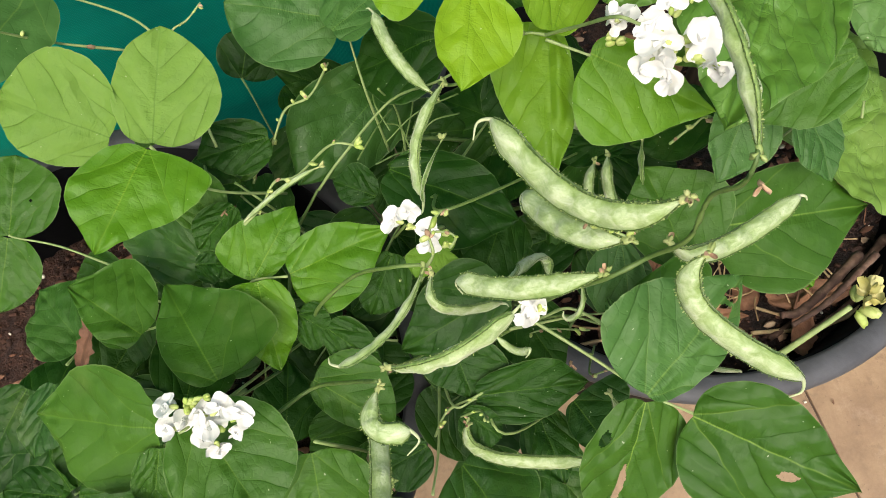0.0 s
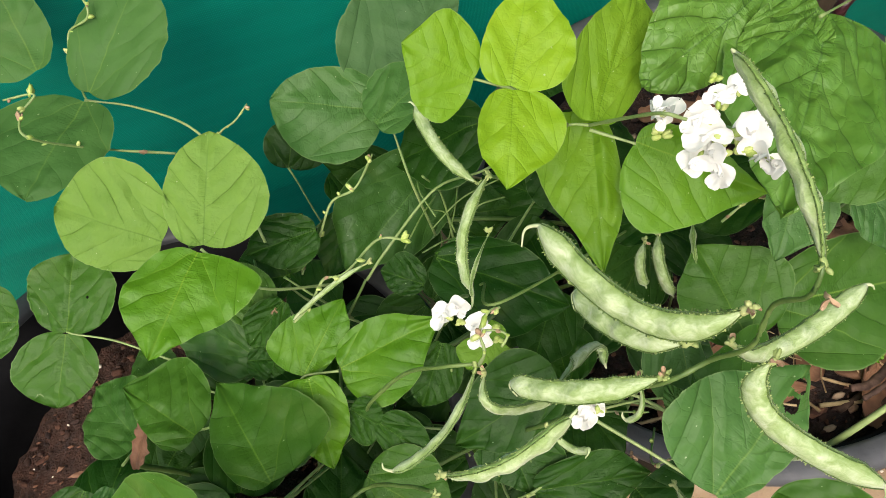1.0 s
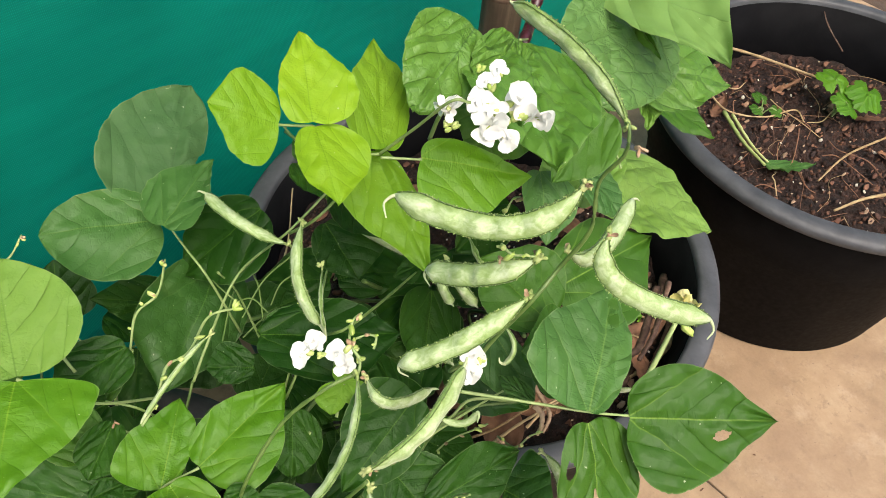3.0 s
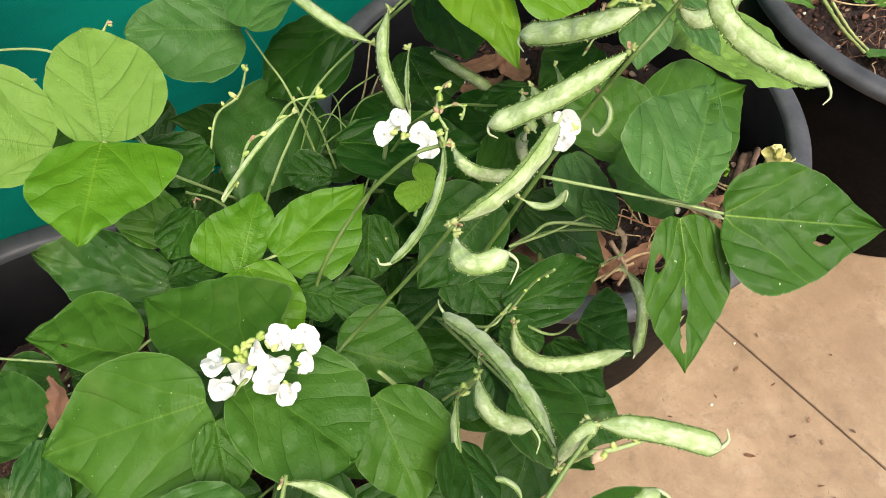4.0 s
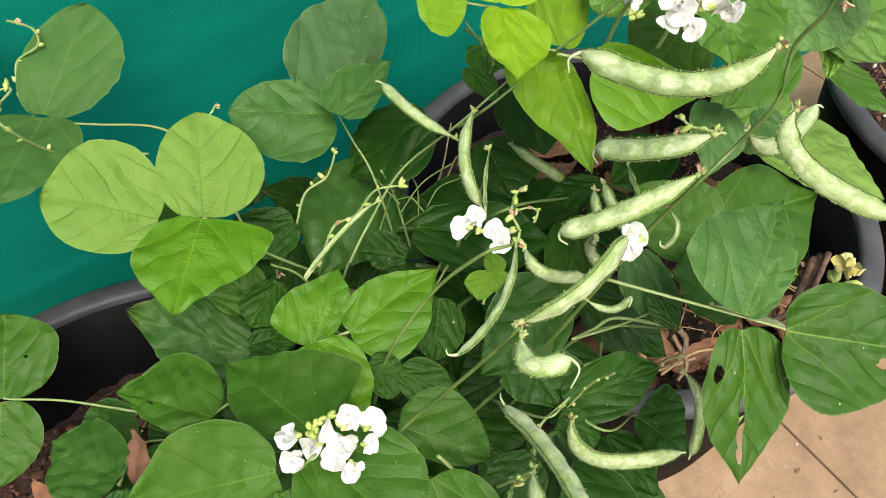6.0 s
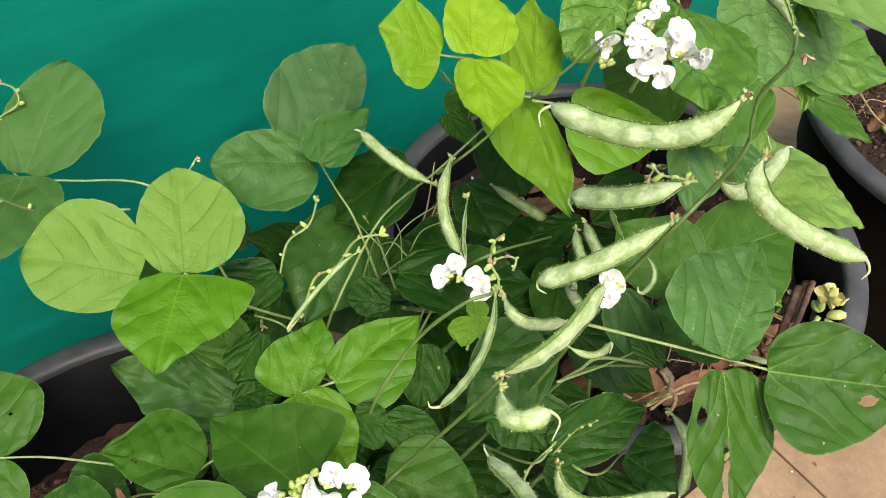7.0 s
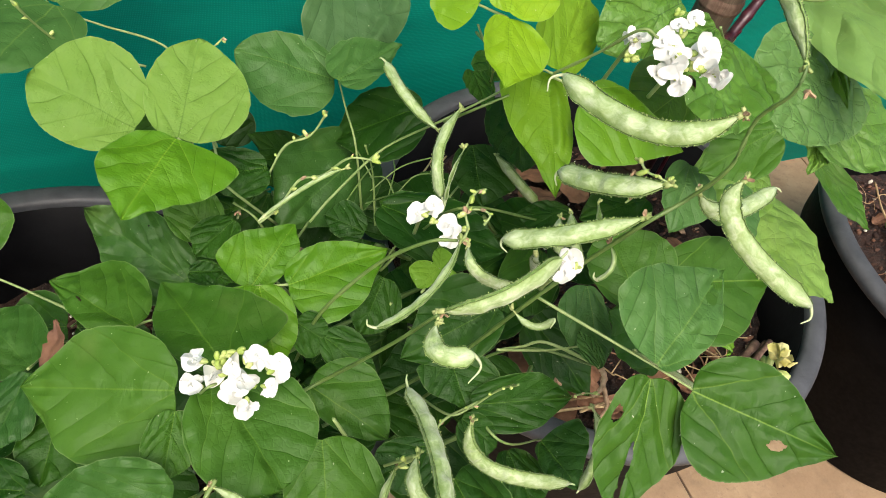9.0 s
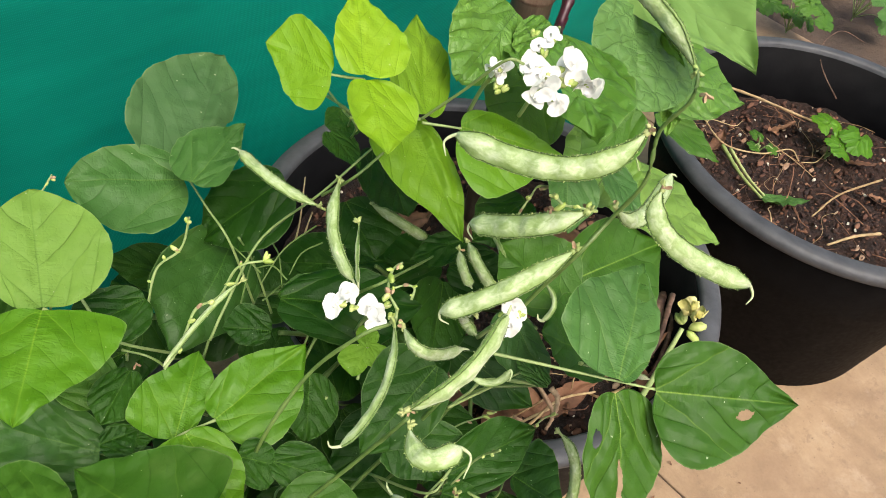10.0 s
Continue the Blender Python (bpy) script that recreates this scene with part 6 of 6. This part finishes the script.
for i in range(7):
    a = 0.5 * i
    tb = bmesh.new()
    end = knot + Vector((0.016 * math.sin(a * 2.2) + 0.006, -0.01 * math.cos(a), -0.03 + 0.008 * math.sin(a * 3)))
    tube(tb, smooth_line([knot, knot.lerp(end, 0.5) + Vector((0.004, -0.004, 0.004)), end], 10), lambda u: 0.0035 * (1.1 - 0.7 * u) * (1 + 0.3 * math.sin(u * 17)), 5)
    mesh_object("tail", tb, M_RIBBON, ribbon)

stem(vine, [(0.4, 0.372, 0), (0.405, 0.36, 0.25), (0.3195, 0.289, 0.5145), (0.3471, 0.3041, 0.5372), (0.3777, 0.3204, 0.5621), (0.4081, 0.3392, 0.5885), (0.4337, 0.3576, 0.6122)], 0.0054, 0.0056, M_MAROON)
stem(vine, [(0.41, 0.365, 0), (0.415, 0.35, 0.3), (0.3285, 0.292, 0.5207), (0.3392, 0.2983, 0.5298), (0.3537, 0.3043, 0.5406)], 0.0030, 0.0028, M_MAROON)
stem(vine, [(0.3809, 0.3218, 0.5645), (0.3948, 0.3143, 0.5669), (0.4136, 0.3012, 0.5684), (0.431, 0.2958, 0.5737)], 0.002, 0.002)
stem(vine, [(0.4136, 0.3402, 0.5917), (0.4243, 0.3231, 0.5868), (0.4445, 0.313, 0.5908), (0.4662, 0.2957, 0.5911)], 0.002, 0.0016)

# ---- litter in the tubs ----
twig([(0.9054, 0.349, 0.232), (0.9269, 0.2985, 0.232), (0.9542, 0.2109, 0.232), (0.9805, 0.1527, 0.232)], 0.0022, 'dry pale straw stem lying on the soil', M_STRAW)
twig([(0.8296, 0.3365, 0.222), (0.7948, 0.2718, 0.222), (0.8235, 0.2252, 0.222), (0.8728, 0.2037, 0.222), (0.86, 0.1818, 0.222)], 0.0013, 'dry pale straw stem lying on the soil', M_STRAW)
twig([(0.7893, 0.2683, 0.222), (0.7567, 0.2171, 0.222), (0.7391, 0.1724, 0.222)], 0.0028, 'yellowing split stalk lying on the soil', M_CALYX)
twig([(0.793, 0.2569, 0.222), (0.7603, 0.2062, 0.222), (0.747, 0.1727, 0.222)], 0.0022, 'yellowing split stalk lying on the soil', M_CALYX)
twig([(0.9333, 0.0851, 0.222), (0.8453, 0.1081, 0.222), (0.7684, 0.1101, 0.222)], 0.0016, 'dry pale straw stem lying on the soil', M_STRAW)
twig([(0.821, 0.0347, 0.222), (0.7835, 0.0544, 0.222), (0.7359, 0.0699, 0.222)], 0.0022, 'dry pale straw stem lying on the soil', M_STRAW)
twig([(1.0113, 0.2153, 0.25), (1.0134, 0.2581, 0.28), (1.0761, 0.2914, 0.28), (1.1515, 0.2946, 0.28), (1.2211, 0.2693, 0.25)], 0.0009, 'curling grey dry tendril over the tub', M_BARK)
twig([(0.4812, 0.1525, 0.225), (0.4081, 0.1161, 0.225), (0.3283, 0.0963, 0.225)], 0.0042, 'thick brown dry stalk lying in the tub', M_BARK)
twig([(0.4643, 0.1262, 0.228), (0.4109, 0.1025, 0.228), (0.3439, 0.0847, 0.228)], 0.003, 'thick brown dry stalk lying in the tub', M_BARK)
twig([(0.4519, 0.1017, 0.225), (0.3836, 0.0923, 0.225), (0.316, 0.106, 0.225)], 0.003, 'dry pale straw stem lying on the soil', M_STRAW)
twig([(0.3228, 0.1322, 0.226), (0.3574, 0.1092, 0.226), (0.3873, 0.1109, 0.226)], 0.0016, 'dry pale straw stem lying on the soil', M_STRAW)
twig([(0.3132, 0.101, 0.226), (0.3031, 0.1271, 0.226), (0.3228, 0.1439, 0.226)], 0.0014, 'dry pale straw stem lying on the soil', M_STRAW)
twig([(0.4068, 0.131, 0.29), (0.3401, 0.1023, 0.29), (0.3171, 0.1023, 0.29)], 0.0042, 'thick brown dry stalk standing in the tub', M_BARK)
twig([(0.4139, 0.1247, 0.3), (0.3544, 0.0993, 0.3), (0.3169, 0.0903, 0.3)], 0.003, 'thick brown dry stalk standing in the tub', M_BARK)
twig([(0.136, 0.1661, 0.26), (0.1781, 0.1452, 0.26), (0.238, 0.1343, 0.26)], 0.0013, 'dry pale straw stem lying on the soil', M_STRAW)
twig([(0.1428, 0.1409, 0.25), (0.2054, 0.1343, 0.25), (0.2534, 0.1243, 0.25)], 0.0016, 'dry pale straw stem lying on the soil', M_STRAW)
twig([(0.2017, 0.1223, 0.27), (0.2442, 0.1225, 0.27), (0.2789, 0.1068, 0.27)], 0.0014, 'dry pale straw stem lying on the soil', M_STRAW)
twig([(0.1470, 0.0960, 0.4180), (0.1475, 0.0890, 0.4150), (0.1430, 0.0840, 0.4090), (0.1380, 0.0830, 0.4040)], 0.0021, 'curled dry husk among the stems', M_WITHERED)
twig([(0.2334, 0.1437, 0.28), (0.2225, 0.1151, 0.28), (0.2039, 0.1068, 0.28)], 0.0022, 'curled dry husk among the stems', M_WITHERED)
twig([(0.0958, 0.3964, 0.3), (0.1281, 0.3843, 0.3), (0.1839, 0.4258, 0.3)], 0.0012, 'dry pale straw stem lying on the soil', M_STRAW)
twig([(0.0847, 0.3574, 0.31), (0.1448, 0.3994, 0.31), (0.2024, 0.4641, 0.31)], 0.0011, 'dry pale straw stem lying on the soil', M_STRAW)
twig([(-0.1472, 0.1071, 0.28), (-0.1106, 0.1201, 0.28), (-0.0962, 0.1197, 0.28)], 0.0012, 'dry pale straw stem lying on the soil', M_STRAW)
twig([(-0.1114, 0.0897, 0.28), (-0.069, 0.1154, 0.28), (-0.0641, 0.1008, 0.28)], 0.0012, 'dry pale straw stem lying on the soil', M_STRAW)
rnd = random.Random(5)
for x, y in ((0.335, 0.43), (0.31, 0.40), (0.36, 0.41), (0.24, 0.16), (0.205, 0.15), (0.26, 0.19), (0.38, 0.12), (0.40, 0.16), (0.36, 0.10), (0.43, 0.19), (0.42, 0.24), (0.28, 0.13), (0.45, 0.27), (0.33, 0.15), (0.22, 0.20), (0.38, 0.36)):
    dry_leaf((x, y, 0.222 + rnd.uniform(0, 0.012)), rnd.uniform(0.05, 0.085), rnd.uniform(0.025, 0.045), rnd.uniform(0, 6.28), rnd.uniform(-0.7, 0.7), 1)
for x, y, s in ((-0.225, 0.325, 0.06), (-0.30, 0.34, 0.04), (-0.16, 0.38, 0.05)):
    dry_leaf((x, y, 0.205), s, s * 0.5, 1.9 + x, 0.6, 1)
for x, y in ((0.90, 0.06), (0.95, 0.12), (0.80, 0.28), (0.92, 0.24)):
    dry_leaf((x, y, 0.215), 0.05, 0.02, rnd.uniform(0, 6.28), 0.4, 1)
for i in range(70):
    a, r = rnd.uniform(0, 6.28), 0.19 * math.sqrt(rnd.random())
    c = Vector((POTS["right"][0] + r * math.cos(a), POTS["right"][1] + r * math.sin(a), 0.214))
    d = rnd.uniform(0, 6.28)
    v = Vector((math.cos(d), math.sin(d), 0)) * rnd.uniform(0.01, 0.05)
    twig([c - v, c - v * 0.4 + Vector((rnd.uniform(-1, 1), rnd.uniform(-1, 1), 0.4)) * 0.01, c + v * 0.4 + Vector((rnd.uniform(-1, 1), rnd.uniform(-1, 1), 0.4)) * 0.01, c + v], rnd.uniform(0.0003, 0.0009), "short dry brown root fibre on the soil", M_DRY if i % 3 else M_STRAW, "root_fibre")
for i in range(80):
    a = rnd.uniform(0, 6.28)
    c = Vector((0.36 + 0.11 * rnd.uniform(-1, 1), 0.135 + 0.075 * rnd.uniform(-1, 1), 0.225 + 0.03 * rnd.random()))
    v = Vector((math.cos(a), math.sin(a), rnd.uniform(-0.3, 0.3))) * rnd.uniform(0.012, 0.045)
    sway = [Vector((rnd.uniform(-1, 1), rnd.uniform(-1, 1), rnd.uniform(-0.3, 0.8))) * 0.009 for k in range(2)]
    if (c - Vector((*POTS["middle"], c.z))).length + v.length > 0.205:
        continue
    twig([c - v, c - v * 0.4 + sway[0], c + v * 0.4 + sway[1], c + v], rnd.uniform(0.0004, 0.0011), "thin bent straw among the dry leaves", M_STRAW if i % 3 else M_DRY)
caught = dry_leaf((-0.203, 0.214, 0.405), 0.034, 0.017, 1.2, 0.5, 1)
tagged(caught, "orange-brown dry leaf caught between green leaves")
fallen = dry_leaf((0.765, 0.149, 0.218), 0.062, 0.036, -0.9, 0.3, 1, M_LEAF["dull"])
tagged(fallen, "limp green leaf lying on the soil")
# bits on the paving
for x, y, s in ((0.394, -0.075, 0.010), (0.335, -0.058, 0.016), (0.50, -0.165, 0.022), (0.30, 0.03, 0.008), (0.43, -0.02, 0.007), (0.37, -0.13, 0.008)):
    ob = dry_leaf((x, y, 0.002), s * 0.75, s * 0.3, 2.2 + x * 9, 0.1, 1)
    tagged(ob, "tiny brown leaf scrap on the paving")
for x, y, s, turn in ((0.426, -0.074, 0.008, 0.6), (0.363, 0.014, 0.007, 1.9), (0.370, -0.147, 0.008, 2.8), (0.412, 0.021, 0.009, 0.2), (0.415, -0.100, 0.007, 1.2), (0.455, -0.115, 0.009, 2.1), (0.122, 0.029, 0.010, 0.4), (0.52, -0.04, 0.008, 2.6), (0.47, 0.035, 0.007, 1.5), (0.31, -0.02, 0.008, 0.9)):
    ob = dry_leaf((x, y, 0.0015), s * 0.8, s * 0.34, turn, 0.05, 1)
    tagged(ob, "tiny brown leaf scrap on the paving")


def pebble(x, y, size, material, label):
    bm = bmesh.new()
    blob(bm, (0, 0, 0), (size, size * 0.8, size * 0.5), (0, 0, 1), x * 40, 0.35)
    ob = mesh_object("pebble", bm, material)
    ob.location = (x, y, size * 0.4)
    return tagged(ob, label, "pebble", "grit on the paving")


for x, y, size in ((0.288, -0.108, 0.0028), (0.085, 0.061, 0.004), (0.352, 0.010, 0.0024), (0.44, 0.045, 0.002)):
    pebble(x, y, size, M_PEBBLE, "small pale grit pebble lying on the paving")


def flake(x, y, size):
    """A thin irregular sheet, added on the paving to stand for a red chipped spot."""
    bm = bmesh.new()
    rim = []
    for i in range(14):
        a = i / 14 * math.tau
        r = size * (0.75 + 0.25 * math.sin(i * 2.3) + 0.15 * math.sin(i * 5.1))
        rim.append(bm.verts.new((r * math.cos(a), 0.6 * r * math.sin(a), 0.0022 + 0.0006 * math.sin(i * 1.7))))
    top = bm.faces.new(rim)
    low = bmesh.ops.extrude_face_region(bm, geom=[top])["geom"]
    for ve in low:
        if isinstance(ve, bmesh.types.BMVert):
            ve.co.z = 0.0003
    bmesh.ops.recalc_face_normals(bm, faces=bm.faces)
    ob = mesh_object("clay_flake", bm, M_CHIP, smooth=False)
    ob.location, ob.rotation_euler = (x, y, 0), (0, 0, -0.9)
    return tagged(ob, "reddish chipped tile spot, added as a thin raised sheet", "clay flake")


flake(0.385, -0.200, 0.020)


def lobed_leaf(parent, centre, size, normal, turn, tone):
    """A rounded, shallowly five-lobed leaf."""
    n = Vector(normal).normalized()
    a = n.orthogonal().normalized()
    b = n.cross(a)
    c = Vector(centre)
    bm = bmesh.new()
    uv = bm.loops.layers.uv.new("UVMap")
    rim = bm.loops.layers.uv.new("Rim")
    rings, info = [], {}
    for i in range(9):
        row = []
        for k in range(50):
            th = 2 * math.pi * k / 50
            edge = size * (0.72 + 0.26 * abs(math.cos(2.5 * th)) ** 0.7) * (0.45 if abs(th - math.pi) < 0.14 else 1.0) * (1 + 0.05 * math.sin(th * 21))
            r = edge * (i + 0.3) / 8.3
            z = 0.10 * size * noise.noise(Vector((r * 60, th, turn))) - 0.25 * r * r / size + 0.04 * size * abs(math.cos(2.5 * th)) * i / 8
            ve = bm.verts.new(c + a * r * math.cos(th + turn) + b * r * math.sin(th + turn) + n * z)
            info[ve] = (0.5 + 0.5 * r / size * math.sin(th), 0.4 + 0.5 * r / size * math.cos(th))
            row.append(ve)
        rings.append(row)
    for r0, r1 in zip(rings, rings[1:]):
        for k in range(50):
            bm.faces.new((r0[k], r0[(k + 1) % 50], r1[(k + 1) % 50], r1[k]))
    bm.faces.new(rings[0])
    for f in bm.faces:
        for lp in f.loops:
            lp[uv].uv = info[lp.vert]
            lp[rim].uv = (0.5, 0.5)
    return mesh_object("leaf", bm, M_LEAF[tone], parent)


def small_plant(name, base, leaves, label, category, tone):
    """A little plant: thin stalks from one root, a lobed leaf on each."""
    bm = bmesh.new()
    tube(bm, [Vector((0, 0, -0.01)), Vector((0, 0, 0.006)), Vector((0.002, 0.001, 0.016))], lambda u: 0.002 - 0.0006 * u, 7)
    root = mesh_object(name, bm, M_STALK)
    root.location = base
    tagged(root, label, category)
    for i, (x, y, z, s) in enumerate(leaves):
        sb = bmesh.new()
        tube(sb, smooth_line([(0, 0, 0.004), (x * 0.5, y * 0.5, z * 0.75 + 0.006), (x, y, z)], 12), lambda u: 0.0011 - 0.0003 * u, 6)
        mesh_object("stalk", sb, M_STALK, root)
        lobed_leaf(root, (x, y, z), s, (x * 2 + 0.1 * math.sin(i * 2.1), y * 2 - 0.15, 0.6), i * 1.3, tone)
    return root


small_plant("seedling", (0.92, 0.165, 0.205), ((0.006, 0.022, 0.055, 0.027), (-0.016, -0.012, 0.045, 0.024), (0.016, -0.024, 0.050, 0.030)), "small seedling with rounded lobed green leaves", "seedling", "bright")
small_plant("seedling", (0.84, 0.235, 0.205), ((0.012, 0.014, 0.022, 0.013), (-0.012, 0.004, 0.020, 0.012), (0.006, -0.016, 0.02, 0.011)), "tiny three-leaved seedling in the soil", "seedling", "mid")
rnd = random.Random(9)
for x, y, k in ((1.62, 0.52, 9), (1.85, 0.46, 12), (1.95, 0.62, 12), (2.1, 0.40, 12), (1.75, 0.72, 10), (2.05, 0.75, 12), (1.5, 0.75, 8), (2.3, 0.55, 12), (2.25, 0.25, 10), (1.9, 0.2, 8)):
    small_plant("weed", (x, y, 0.0), [(rnd.uniform(-0.09, 0.09), rnd.uniform(-0.09, 0.09), rnd.uniform(0.04, 0.16), rnd.uniform(0.02, 0.042)) for _ in range(k)], "low leafy weed growing on bare earth", "weed", "mid" if k % 2 else "dull")


def sprout(base):
    """A fading yellow blossom and a curled young leaf on a stout stalk."""
    bx = Vector(base)
    bm = bmesh.new()
    tube(bm, smooth_line([bx + Vector((-0.10, -0.02, -0.14)), bx + Vector((-0.05, -0.01, -0.06)), bx + Vector((-0.01, 0, -0.01))], 20), lambda u: 0.0034 - 0.0012 * u, 9)
    root = mesh_object("squash_shoot", bm, M_STALK)
    tagged(root, "stout green squash shoot with a faded yellow flower", "squash plant")
    rnd = random.Random(3)
    for i in range(9):
        d = Vector((rnd.uniform(-1, 1), rnd.uniform(-1, 1), rnd.uniform(0.0, 1))).normalized()
        pb = bmesh.new()
        petal(pb, bx + d * 0.008, rnd.uniform(0.006, 0.010), d, Vector((rnd.uniform(-1, 1), rnd.uniform(-1, 1), 0.5)), 1.6, i * 2.7, 1.0, 0.9)
        mesh_object("petal", pb, M_YELLOW, root)
    for i in range(5):
        bb = bmesh.new()
        d = Vector((rnd.uniform(-1, 1), rnd.uniform(-1, 1), rnd.uniform(-0.3, 0.6))).normalized()
        blob(bb, bx + d * 0.012 + Vector((-0.006, 0, -0.012)), (0.004, 0.004, 0.008), d, i, 0.3)
        mesh_object("bud", bb, M_BUD, root)
    for off, s, tone in ((Vector((-0.03, 0.035, 0.005)), 0.03, "bright"), (Vector((-0.045, 0.05, 0.012)), 0.026, "mid")):
        lb = blade(bx + off - Vector((0, 0.01, 0.02)), bx + off + Vector((s * 0.3, s * 0.8, s * 0.5)), (0.6, -0.6, 0.4), s * 0.35, s * 0.4, 0.4, 0.4, (), 2.0, 4.0)
        mesh_object("leaf", lb, M_LEAF[tone], root)


sprout((0.353, 0.083, 0.355))
